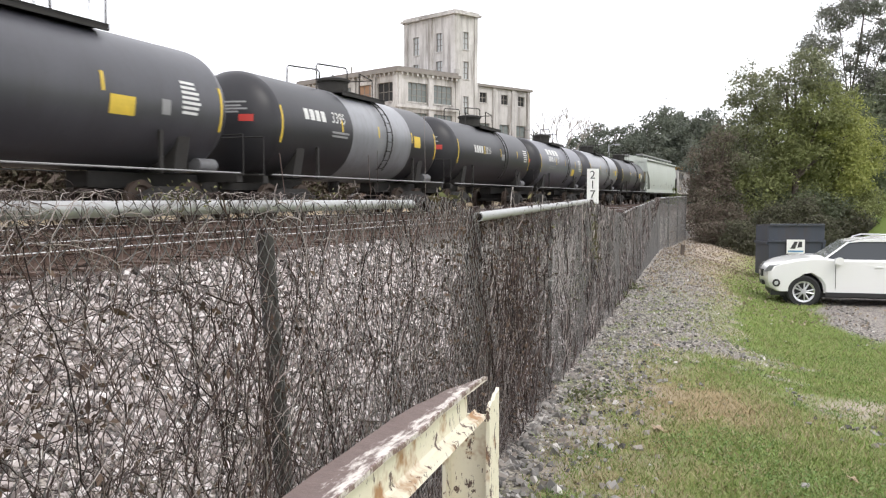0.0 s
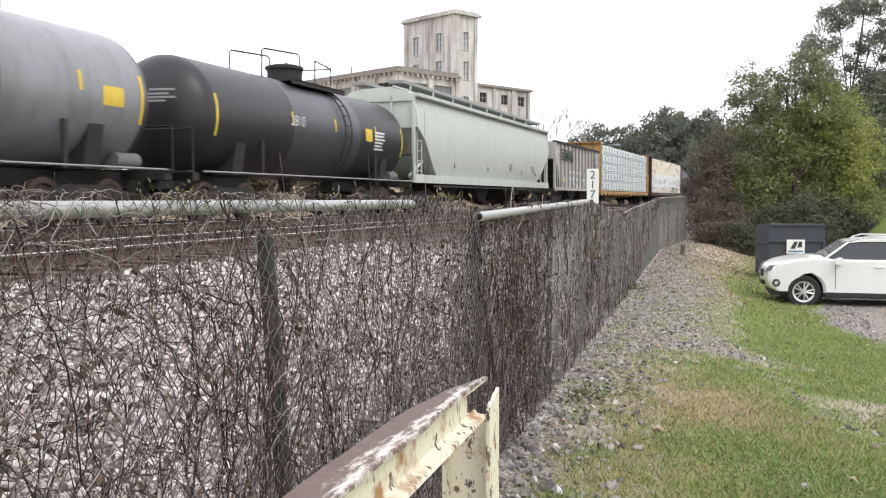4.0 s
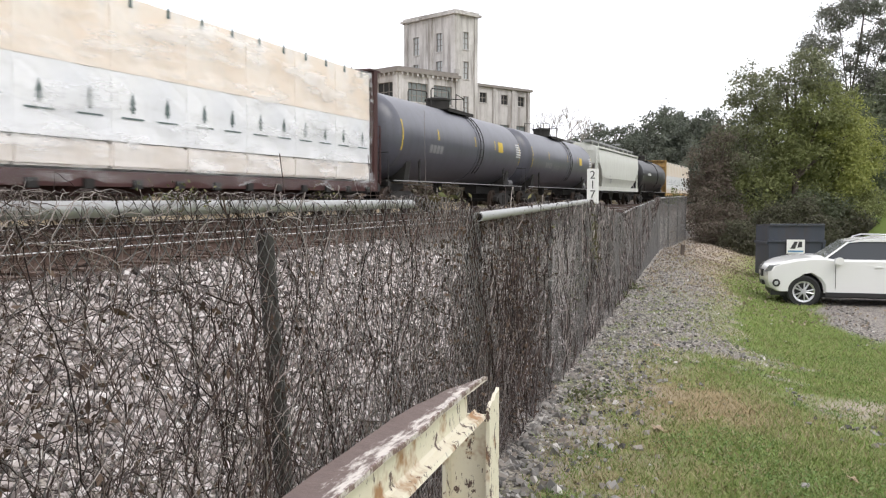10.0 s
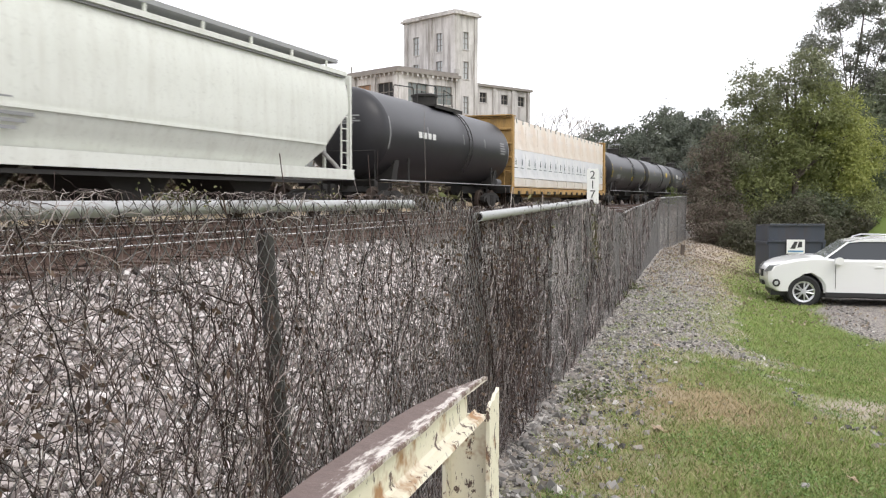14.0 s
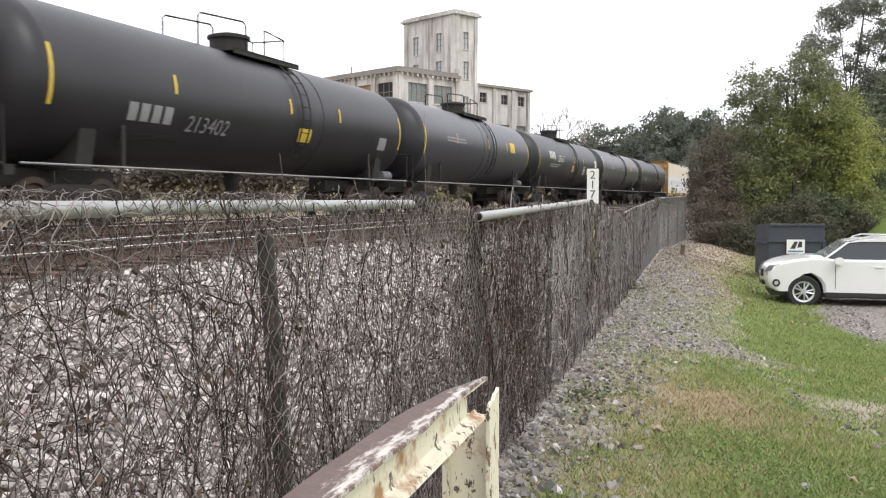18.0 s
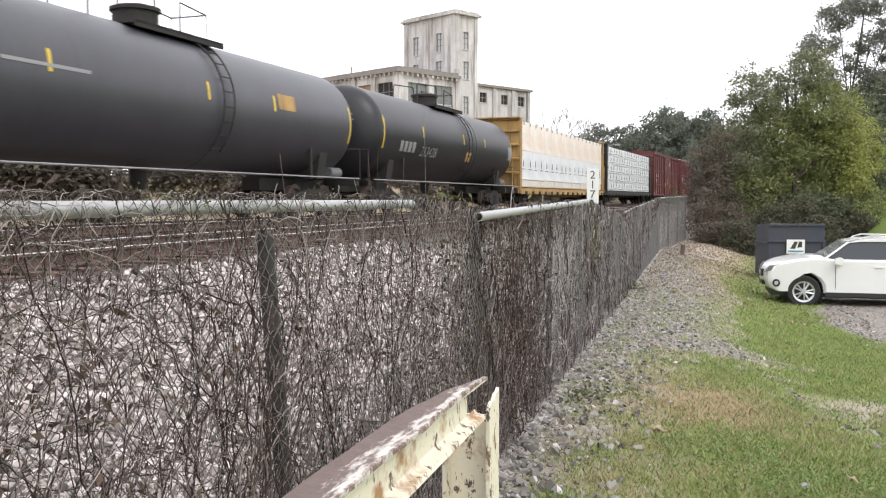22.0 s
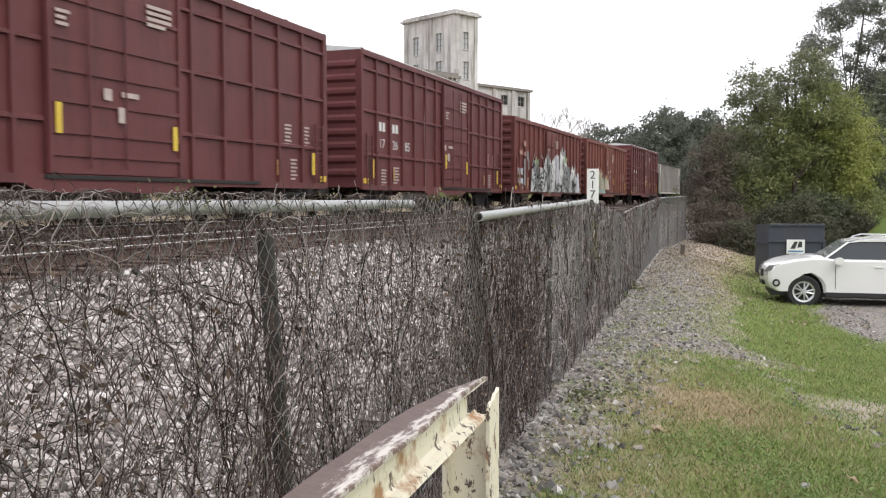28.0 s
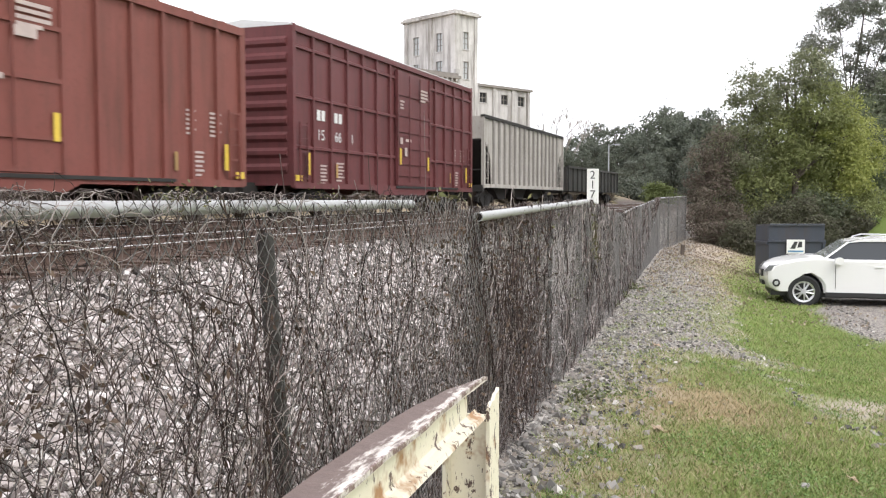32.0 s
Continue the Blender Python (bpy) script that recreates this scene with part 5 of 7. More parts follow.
for tr, d, s1 in ((near_track, NEAR, 44), (main_track, TRAIN, 40)):
    for k in range(int((s1 + 6) / 0.55)):
        s_ = -6 + k * 0.55
        x, y = line(s_, d)
        part("tie", lambda: Build().box(-1.3, 1.3, -0.115, 0.115, -0.36, -0.174), "tie", tr, key="tie", at=pose(x, y, RAIL, 0, 0, -heading(s_)))

# ---- chain-link fence ----
M["galv"] = plain("galvanised_pipe", (0.37, 0.37, 0.365), 0.42, 0.35, 0.4, 18)
M["post"] = plain("dull_steel_post", (0.062, 0.058, 0.055), 0.75, 0.2, 0.4, 12)
M["wire"] = plain("dull_zinc_wire", (0.19, 0.183, 0.175), 0.6, 0.3, 0.4, 30)


def fpt(u, d=0.0):
    """Along the fence, which bends a little to the right at its far end."""
    x, y = fence(u, d)
    k = 0.09 * max(0, u - BEND)
    return x + k * math.cos(FENCE_T), y - k * math.sin(FENCE_T)


def ftop(u):
    """The wavy top edge of the fence."""
    us = (-4, 5, 5.6, 11.3, 13, 16.2, 33, 42)
    zs = (-0.02, -0.03, -0.1, -0.05, -0.12, -0.30, 0.0, 0.08)
    return EYE + float(np.interp(u, us, zs))


chain = tagged(new("chain_link_fence"), "grey chain-link fence, sagging and overgrown with dry vines", "fence")
part("top_rail", Build().tube([(*fpt(u), ftop(u) + 0.0) for u in (-3.5, -1, 1, 2.6, 4.3)], 0.0205, 12), "galv", chain, "galvanised steel top rail", True)
part("loose_rail", Build().turned([(0.0, 0.024), (0.0, 0.031), (6.0, 0.031), (6.0, 0.024)], 14, "y"), "galv", chain, "loose galvanised pipe with an open end", True).matrix_basis = look((*fpt(5.55, -0.04), EYE - 0.118), (*fpt(11.5, 0.0), EYE - 0.045)) @ pose(0, 0, 0, -90, 0, 0)
part("top_rail", Build().tube([(*fpt(u), ftop(u)) for u in (16.2, 20, 25, 29, 33)], 0.021, 8), "galv", chain, "sagging galvanised top rail", True)
part("top_rail", Build().tube([(*fpt(u), ftop(u)) for u in (33, 36, 39, 42)], 0.021, 8), "galv", chain, "galvanised top rail", True)
for u in (-0.4, 2.77, 5.8, 8.85, 11.9, 14.9, 18, 21, 24, 27, 30, 33, 36, 39, 42):
    hgt = ftop(u) - (0.1 if u < 3 else 0.02)
    lean = {2.77: 0.3, 5.8: 0.1, 8.85: -0.08}.get(u, 0.0)
    x, y = fpt(u, 0.03)
    xb, yb = fpt(u + lean, 0.03)
    post = part("post", Build().tube([(xb, yb, -0.3), (x, y, hgt), (x, y, hgt + 0.012)], [0.03, 0.03, 0.02], 14), "post", chain, "weathered steel fence post", True)
    part("post_tie", Build().tube([(xb * 0.4 + x * 0.6, yb * 0.4 + y * 0.6, hgt * 0.6), (xb * 0.38 + x * 0.62, yb * 0.38 + y * 0.62, hgt * 0.62)], 0.034, 10), "galv", post)


def link_mesh(u0, u1, step, r):
    paths, k = [], 0
    wob = np.random.default_rng(int(u0 * 10) + 50)
    for u in np.arange(u0, u1, step):
        k += 1
        n = int((ftop(u) + 0.02) / step)
        zz = 0.02 + np.arange(n + 1) * step
        uu = u + (np.arange(n + 1) % 2 - 0.5) * step * (1 if k % 2 else -1)
        sag = 0.05 * np.sin(u * 1.1) + 0.03 * np.sin(u * 2.7 + zz * 2)
        dd = -0.026 + 0.6 * sag * np.sin(np.clip(zz / 1.9, 0, 1) * math.pi) + (np.arange(n + 1) % 2 - 0.5) * 0.004
        zz = zz + 0.014 * np.sin(u * 3.3) + 0.010 * np.sin(u * 9.1 + zz * 4) + wob.normal(0, 0.003, n + 1)
        uu = uu + 0.012 * np.sin(zz * 6 + u * 5) + wob.normal(0, 0.003, n + 1)
        x = -(FENCE_L + dd)
        kk = 0.09 * np.maximum(0, uu - BEND)
        paths.append(np.stack([x * math.cos(FENCE_T) + uu * math.sin(FENCE_T) + kk * math.cos(FENCE_T), -x * math.sin(FENCE_T) + uu * math.cos(FENCE_T) - kk * math.sin(FENCE_T), zz], 1))
    return tubes(paths, [np.full(len(p), r) for p in paths], 3)


for u0, u1, st, r in ((-2.0, 4.0, 0.036, 0.0021), (4.0, 9.0, 0.036, 0.0022), (9.0, 22, 0.036, 0.0021), (22, 42, 0.045, 0.0028)):
    v, f = link_mesh(u0, u1, st, r)
    big("link_mesh", v, 4, f, "wire", "woven wire diamond mesh", "", "stuff", chain)

# ---- dry vines on the fence ----
M["vine_dark"] = island("dark_dry_vine", [(0.018, 0.012, 0.011), (0.052, 0.033, 0.028), (0.092, 0.060, 0.052), (0.03, 0.02, 0.017)], 0.9, 0.3, 30)
M["vine_pale"] = island("pale_grey_vine", [(0.26, 0.215, 0.195), (0.40, 0.355, 0.33), (0.19, 0.145, 0.128)], 0.85, 0.3, 30)
M["dead_leaf"] = island("dead_leaf", [(0.06, 0.04, 0.03), (0.13, 0.085, 0.055), (0.09, 0.06, 0.045)], 0.8)
M["green_leaf"] = island("small_green_leaf", [(0.10, 0.11, 0.035), (0.17, 0.155, 0.06), (0.08, 0.085, 0.03), (0.14, 0.10, 0.05)], 0.7)


def wander(u, z, d, du, dz, n, step, wob, rng, zmax=None):
    """A stem that climbs and strays along the fence."""
    p = np.zeros((n, 3))
    a = math.atan2(dz, du)
    for i in range(n):
        p[i] = (u, z, d)
        a += rng.normal(0, wob)
        a += 0.08 * (math.atan2(dz, du) - a)
        u += step * math.cos(a)
        z += step * math.sin(a)
        d = max(-0.07, min(0.1, d + rng.normal(0, 0.006)))
        if z < 0.02:
            z = 0.02
        lim = ftop(u) + 0.05 if zmax is None else zmax
        if z > lim:
            z = lim - 0.01
            a = -a * 0.4
    return p


def to_world(p):
    u, z, d = p[:, 0], p[:, 1], p[:, 2]
    k = 0.09 * np.maximum(0, u - BEND)
    x = -(FENCE_L + d)
    c, s = math.cos(FENCE_T), math.sin(FENCE_T)
    return np.stack([x * c + u * s + k * c, -x * s + u * c - k * s, z], 1)


def dense(u):
    """How thick the growth is along the fence."""
    return float(np.interp(u, (-2, 1.4, 2.4, 2.8, 3.3, 4.6, 5.2, 6.8, 7.4, 9.5, 11, 13, 16, 24, 30), (0.65, 0.75, 0.95, 1.0, 0.85, 0.8, 0.5, 0.32, 0.3, 0.18, 0.22, 0.22, 0.16, 0.08, 0.0)))


rng = np.random.default_rng(11)
dark_p, dark_r, pale_p, pale_r, leaf_at = [], [], [], [], []
want = 4300
while len(dark_p) < want:
    u = 1.25 + 22 * rng.random() ** 1.75
    if rng.random() > dense(u):
        continue
    z0 = 0.02 if rng.random() < 0.3 else rng.uniform(0, 1.65)
    lean = rng.normal(0, 1.0) * (1 if u < 5 else 2.2)
    n = int(rng.uniform(8, 30))
    p = wander(u, z0, rng.uniform(-0.05, 0.08), lean, 1.0, n, 0.04, 0.40, rng)
    r = rng.uniform(0.0013, 0.0040) * (min(1, max(0.5, (u - 0.6) / 1.8)) if u < 6 else 1.3)
    (pale_p if rng.random() < 0.2 else dark_p).append(to_world(p))
    (pale_r if len(pale_p) > len(pale_r) else dark_r).append(r)
    for _ in range(rng.integers(2, 6)):
        q = p[rng.integers(0, n)]
        t = wander(*q, rng.normal(0, 1), rng.normal(0.2, 0.8), int(rng.uniform(5, 14)), 0.03, 0.35, rng)
        (pale_p if rng.random() < 0.3 else dark_p).append(to_world(t))
        (pale_r if len(pale_p) > len(pale_r) else dark_r).append(rng.uniform(0.0009, 0.002) * (1 if u < 6 else 1.5))
    if rng.random() < 0.55:
        leaf_at.append(to_world(p[rng.integers(0, n)][None])[0])
# tangle low on the near fence
for _ in range(2000):
    u, z0 = rng.uniform(1.6, 6.8), abs(rng.normal(0.15, 0.6))
    t = wander(u, z0 + 0.02, rng.uniform(-0.08, 0.08), rng.normal(0, 1), rng.normal(0.3, 0.6), int(rng.uniform(8, 22)), 0.035, 0.4, rng)
    (pale_p if rng.random() < 0.5 else dark_p).append(to_world(t))
    (pale_r if len(pale_p) > len(pale_r) else dark_r).append(rng.uniform(0.001, 0.0024))
# thicker old stems that slant up through the mesh
for _ in range(150):
    u = 1.5 + 6.3 * rng.random()
    t = wander(u, rng.uniform(0.0, 0.7), rng.uniform(-0.06, 0.07), rng.normal(0, 1.1), 0.9, int(rng.uniform(18, 42)), 0.045, 0.2, rng)
    dark_p.append(to_world(t))
    dark_r.append(rng.uniform(0.003, 0.0062))
# tangle along and over the top rail
for _ in range(480):
    u = 1.35 + 12 * rng.random() ** 1.8
    z0 = ftop(u) + rng.normal(-0.05, 0.055)
    t = wander(u, z0, rng.uniform(-0.06, 0.07), rng.normal(0, 1), rng.normal(0.0, 0.5), int(rng.uniform(8, 20)), 0.024, 0.4, rng, zmax=ftop(u) + rng.choice([0.02, 0.05, 0.09], p=[0.6, 0.3, 0.1]))
    (pale_p if rng.random() < 0.6 else dark_p).append(to_world(t))
    (pale_r if len(pale_p) > len(pale_r) else dark_r).append(rng.uniform(0.0012, 0.003) * (0.6 if u < 2.2 else 1))
# dark leaning growth on the middle stretch, thinner and patchy further on, where it clings to the upper half
for _ in range(2100):
    u = rng.uniform(5.2, 8.6)
    if noise.noise((u * 3.1, rng.uniform(0, 1.9) * 0.8, 7)) < rng.uniform(-0.6, 0.35):
        continue
    t = wander(u, rng.uniform(0.0, 1.75), rng.uniform(-0.06, 0.08), rng.normal(0.9, 1.3), 1.0, int(rng.uniform(4, 13)), 0.036, 0.35, rng)
    (pale_p if rng.random() < 0.12 else dark_p).append(to_world(t))
    (pale_r if len(pale_p) > len(pale_r) else dark_r).append(rng.uniform(0.0025, 0.0072))
for _ in range(5200):
    u = 9.2 + 23.5 * rng.random() ** 1.25
    low = max(0.0, (u - 21.0) / 11.0 * 1.8)
    z0 = rng.uniform(low, max(low + 0.05, ftop(u) - 0.05))
    if noise.noise((u * 0.8, z0 * 1.6, 3)) < rng.uniform(-0.5, 0.3):
        continue
    t = wander(u, z0, rng.uniform(-0.08, 0.05), rng.normal(0.6, 1.8), rng.normal(0.5, 0.6), int(rng.uniform(3, 9)), 0.06, 0.5, rng)
    (pale_p if rng.random() < 0.4 else dark_p).append(to_world(t))
    (pale_r if len(pale_p) > len(pale_r) else dark_r).append(rng.uniform(0.003, 0.0075))
# a few bowed shoots that stand above the rail
for u, rise, reach in ((1.60, 0.075, -0.05), (1.62, 0.07, 0.03), (1.66, 0.055, 0.05), (1.70, 0.045, 0.09), (1.55, 0.05, 0.06), (1.58, 0.035, -0.04), (1.76, 0.03, 0.08), (1.84, 0.03, -0.05), (2.1, 0.03, 0.05), (2.45, 0.03, -0.08), (3.4, 0.05, 0.1), (6.6, 0.18, 0.25), (6.8, 0.10, -0.1), (8.0, 0.12, 0.2)):
    k = np.linspace(0, 1, 14)
    bow = np.sin(k * 2.5) * rise + (0.02 * k if u > 5 else 0)
    wav = 0.006 * np.sin(k * 9 + u * 7)
    pale_p.append(to_world(np.stack([u + reach * k + wav, ftop(u) - 0.02 + bow + wav * 0.6, np.full(14, -0.03) + 0.02 * k], 1)))
    pale_r.append(0.0015 if u < 4 else 0.004)
vines = tagged(new("dry_vines"), "leafless brown and grey vines tangled in the chain-link fence", "vine")
v, f = tubes(dark_p, dark_r, 3)
big("dark_growth", v, 4, f, "vine_dark", "dark brown dry stems", "", "stuff", vines)
v, f = tubes(pale_p, pale_r, 3)
big("pale_growth", v, 4, f, "vine_pale", "pale grey dry stems", "", "stuff", vines)


def leaves(name, centres, size, mat, label, parent, seed=3, category="", facing=None):
    """Small bent leaves, two triangles each way from a middle fold; facing: the way their upper sides tend to look."""
    rng = np.random.default_rng(seed)
    n = len(centres)
    c = np.asarray(centres)
    nn = rng.normal(0, 1, (n, 3)) if facing is None else np.asarray(facing) + rng.normal(0, 0.32, (n, 3))
    nn /= np.linalg.norm(nn, axis=1, keepdims=True) + 1e-9
    a = np.cross(nn, rng.normal(0, 1, (n, 3)))
    a /= np.linalg.norm(a, axis=1, keepdims=True) + 1e-9
    b = np.cross(nn, a)
    s = (np.asarray(size) * rng.uniform(0.6, 1.3, n))[:, None]
    v = np.stack([c - a * s, c + b * s * 0.45 + nn * s * 0.2, c + a * s, c - b * s * 0.45 + nn * s * 0.2], 1)
    f = np.arange(n * 4).reshape(n, 4)
    return big(name, v.reshape(-1, 3), 4, f, mat, label, category, "stuff", parent)


more = [to_world(np.array([[rng.uniform(4.6, 8.3) + rng.normal(0, 0.4), rng.uniform(0.1, 1.8), rng.uniform(-0.06, 0.06)]]))[0] for _ in range(2800)]
small = [to_world(np.array([[rng.uniform(1.25, 4.6), rng.uniform(0.02, 1.7), rng.uniform(-0.07, 0.07)]]))[0] for _ in range(1800)]
leaves("dead_leaves", leaf_at + small + more, [0.022] * len(leaf_at) + [0.013] * len(small) + [0.022] * len(more), "dead_leaf", "curled brown dead leaves", vines)
green = []
for u, zc, n, su in ((2.15, 0.03, 90, 0.04), (2.3, 0.02, 60, 0.06), (3.2, 0.035, 40, 0.06), (12.2, -0.4, 200, 0.18), (12.6, -0.6, 110, 0.25), (10.5, -1.0, 90, 0.3), (5.0, 0.03, 22, 0.2), (8.2, -0.2, 50, 0.5)):
    for _ in range(n):
        green.append(to_world(np.array([[u + rng.normal(0, su), ftop(u) + zc + rng.normal(0, 0.02 if u < 6 else 0.15), rng.uniform(-0.06, 0.05)]]))[0])
leaves("green_leaves", green, [0.0075 if i < 190 else 0.026 for i in range(len(green))], "green_leaf", "small yellow-green vine leaves", vines, 6)

# ---- painted steel barrier beside the camera ----
m = Mat("flaking_cream_paint")
chip = m.noise(26, 5, 0.75, (1, 1, 0.45))
big_rust = m.noise(5, 4, 0.7)
rust = m.mix(chip, (0.085, 0.05, 0.038), (0.20, 0.13, 0.11))
cream = m.mix(big_rust, (0.62, 0.565, 0.44), (0.74, 0.69, 0.57))
worn = m.mix(m.ramp(chip, 0.568, 0.592), cream, m.mix(0.5, rust, (0.05, 0.035, 0.03)))
worn = m.mix(m.ramp(big_rust, 0.54, 0.66), worn, (0.34, 0.19, 0.09))
M["barrier"] = m.done(worn, 0.75, bump=chip, depth=0.004, strength=0.8)
m = Mat("rusty_flange_top")
chip = m.noise(16, 6, 0.75)
streak = m.noise(9, 6, 0.8, (1.6, 0.35, 1))
flat = m.mix(chip, (0.085, 0.058, 0.05), (0.185, 0.135, 0.12))
sep = m.n("ShaderNodeSeparateXYZ")
m.link(m.co.outputs["Object"], sep.inputs["Vector"])
# the paint is left in a ragged band along the front edge
near_edge = m.n("ShaderNodeMapRange", **{"From Min": -0.775, "From Max": -0.68, "To Min": 0.0, "To Max": 0.3}).outputs["Result"]
m.link(sep.outputs["X"], near_edge.node.inputs["Value"])
mask = m.mix(1.0, streak, near_edge, "ADD")
M["barrier_top"] = m.done(m.mix(m.ramp(mask, 0.68, 0.78), flat, (0.60, 0.55, 0.50)), 0.8, bump=chip, depth=0.006, strength=0.8)
m = Mat("pale_worn_paint")
chip = m.noise(22, 6, 0.8)
M["worn_edge"] = m.done(m.mix(m.ramp(chip, 0.44, 0.54), (0.58, 0.53, 0.49), (0.17, 0.11, 0.095)), 0.85, bump=chip, depth=0.006, strength=0.9)
barrier = tagged(new("steel_barrier"), "rusty cream-painted steel beam barrier with a post", "barrier")
BAR = pose(0, 0, 0, 0, 0, -math.degrees(FENCE_T))


def ragged(b, amount, seed):
    """Slightly bent, dented and torn edges."""
    rng = random.Random(seed)
    b.v = [(x + amount * noise.noise((x * 9, y * 7, z * 9 + seed)), y + amount * noise.noise((x * 8 + 5, y * 6, z * 8)), z + amount * noise.noise((x * 9, y * 5 + 9, z * 7))) for x, y, z in b.v]
    return b


def strip(x0, x1, z0, z1, y0, y1, n):
    """A long bar in n lengths, so that it can bend a little."""
    b = Build()
    ys = np.linspace(y0, y1, n + 1)
    vs = [(x, y, z) for y in ys for x, z in ((x0, z0), (x1, z0), (x1, z1), (x0, z1))]
    fs = [(i * 4 + k, i * 4 + (k + 1) % 4, (i + 1) * 4 + (k + 1) % 4, (i + 1) * 4 + k) for i in range(n) for k in range(4)]
    return b.add(vs, fs + [(3, 2, 1, 0), (n * 4, n * 4 + 1, n * 4 + 2, n * 4 + 3)])


def flange(x0, x1, z, y0, y1, tip, n, thick=0.011):
    """A flange plate whose inner edge runs over to a bent-up point at the far end."""
    b = Build()
    vs = []
    for k in range(n + 1):
        y = y0 + (y1 - y0) * k / n
        t = max(0.0, (y - (y1 - tip)) / tip)
        xi = x0 + (x1 - 0.004 - x0) * t ** 3
        up = -0.012 * t * t
        vs += [(xi, y, z - thick + up), (x1, y, z - thick + up), (x1, y, z + up), (xi, y, z + up)]
    fs = [(i * 4 + k, i * 4 + (k + 1) % 4, (i + 1) * 4 + (k + 1) % 4, (i + 1) * 4 + k) for i in range(n) for k in range(4)]
    return b.add(vs, fs + [(3, 2, 1, 0), (n * 4, n * 4 + 1, n * 4 + 2, n * 4 + 3)])


Z1 = EYE - 0.59
part("top_flange", ragged(flange(-0.785, -0.68, Z1, -1.5, 2.95, 1.0, 90), 0.005, 1), "barrier_top", barrier, "rusty top flange with worn paint", at=BAR)
part("web", ragged(strip(-0.722, -0.712, Z1 - 0.128, Z1 - 0.011, -1.5, 2.8, 40), 0.003, 2), "barrier", barrier, at=BAR)
part("bottom_flange", ragged(Build().prism([(-0.722, Z1 - 0.128), (-0.712, Z1 - 0.113), (-0.704, Z1 - 0.124), (-0.68, Z1 - 0.13), (-0.674, Z1 - 0.143), (-0.68, Z1 - 0.147), (-0.73, Z1 - 0.147)], -1.5, 2.9), 0.002, 3), "barrier", barrier, at=BAR)
part("worn_edge", ragged(flange(-0.684, -0.678, Z1 + 0.0015, -1.5, 2.94, 0.06, 200, 0.013), 0.006, 7), "worn_edge", barrier, "pale worn edge of the flange", at=BAR)
torn = [(2.93, -0.2), (3.08, -0.2), (3.08, Z1 - 0.075), (3.05, Z1 - 0.09), (3.03, Z1 - 0.082), (2.995, Z1 - 0.105), (2.97, Z1 - 0.098), (2.93, Z1 - 0.115)]
post = part("barrier_post", ragged(Build().prism(torn, -0.678, -0.666, "x"), 0.003, 4), "barrier", barrier, "cream-painted post flange with torn top", at=BAR)
part("post_flange", strip(-0.832, -0.82, -0.2, Z1 - 0.155, 2.93, 3.08, 1), "barrier", barrier, at=BAR)
part("post_web", strip(-0.82, -0.678, -0.2, Z1 - 0.155, 3.0, 3.01, 1), "barrier", barrier, at=BAR)

# ---- milepost ----
M["sign_white"] = plain("white_sign_paint", (0.72, 0.72, 0.69), 0.6, 0, 0.1)
mile = tagged(new("milepost"), "white milepost with black upright numbers", "sign")
mx, my = (1048.5 - 784) / 1600 * 13.3, 13.3
part("board", Build().box(-0.085, 0.085, -0.012, 0.012, 1.7, EYE + 0.33), "sign_white", mile)
part("sign_post", Build().box(-0.03, 0.03, 0.012, 0.05, -0.2, EYE + 0.3), "post", mile)
mile.matrix_basis = pose(mx, my, 0.1, 0, 0, -10)
for i, ch in enumerate("217"):
    o = letters("numeral", ch, 0.165, "black_mark", mile, 0, 0, 0)
    o.matrix_basis = Matrix.Translation((-0.045, -0.015, EYE + 0.185 - i * 0.142)) @ Matrix.Rotation(math.pi / 2, 4, "X")

# ---- fallen leaves and litter on the grass ----
M["tan_leaf"] = island("fallen_tan_leaf", [(0.42, 0.28, 0.17), (0.5, 0.38, 0.27), (0.3, 0.18, 0.1)], 0.8)
for px_, py_, s_ in ((1168, 776, 0.07), (980, 703, 0.075), (1378, 641, 0.06), (1165, 622, 0.07), (1520, 862, 0.05), (1268, 752, 0.035), (1000, 762, 0.04)):
    way = Vector(((px_ - 784) / 1600, 1.0, -(py_ - 351) / 1600))
    t = 1.95 / max(0.05, -way.z)
    x, y = way.x * t, way.y * t
    b = Build()
    nl = 9
    ring = [(s_ * (1 + 0.35 * math.sin(k * 2.4)) * math.cos(2 * math.pi * k / nl), s_ * (1 + 0.35 * math.sin(k * 2.4)) * 0.7 * math.sin(2 * math.pi * k / nl), 0.015 + 0.02 * math.sin(k * 1.9)) for k in range(nl)]
    b.add(ring + [(0, 0, 0.012)], [(k, (k + 1) % nl, nl) for k in range(nl)])
    lf = part("fallen_leaf", b, "tan_leaf", None)
    lf.matrix_basis = pose(x, y, height(x, y) + 0.012, 0, 0, px_)
    tagged(lf, "curled tan fallen leaf lying on the grass", "leaf", "fallen leaves")

# ---- grass ----
M["grass"] = island("grass_blade", [(0.12, 0.17, 0.035), (0.17, 0.235, 0.055), (0.22, 0.285, 0.08), (0.27, 0.30, 0.11), (0.15, 0.20, 0.045)], 0.7, 0.2, 3)
M["dry_grass"] = island("dry_grass_blade", [(0.34, 0.28, 0.16), (0.44, 0.37, 0.24), (0.29, 0.225, 0.12), (0.36, 0.32, 0.17)], 0.85, 0.2, 3)
rng = np.random.default_rng(21)
lists = {"grass": [], "dry_grass": []}
tries = 0
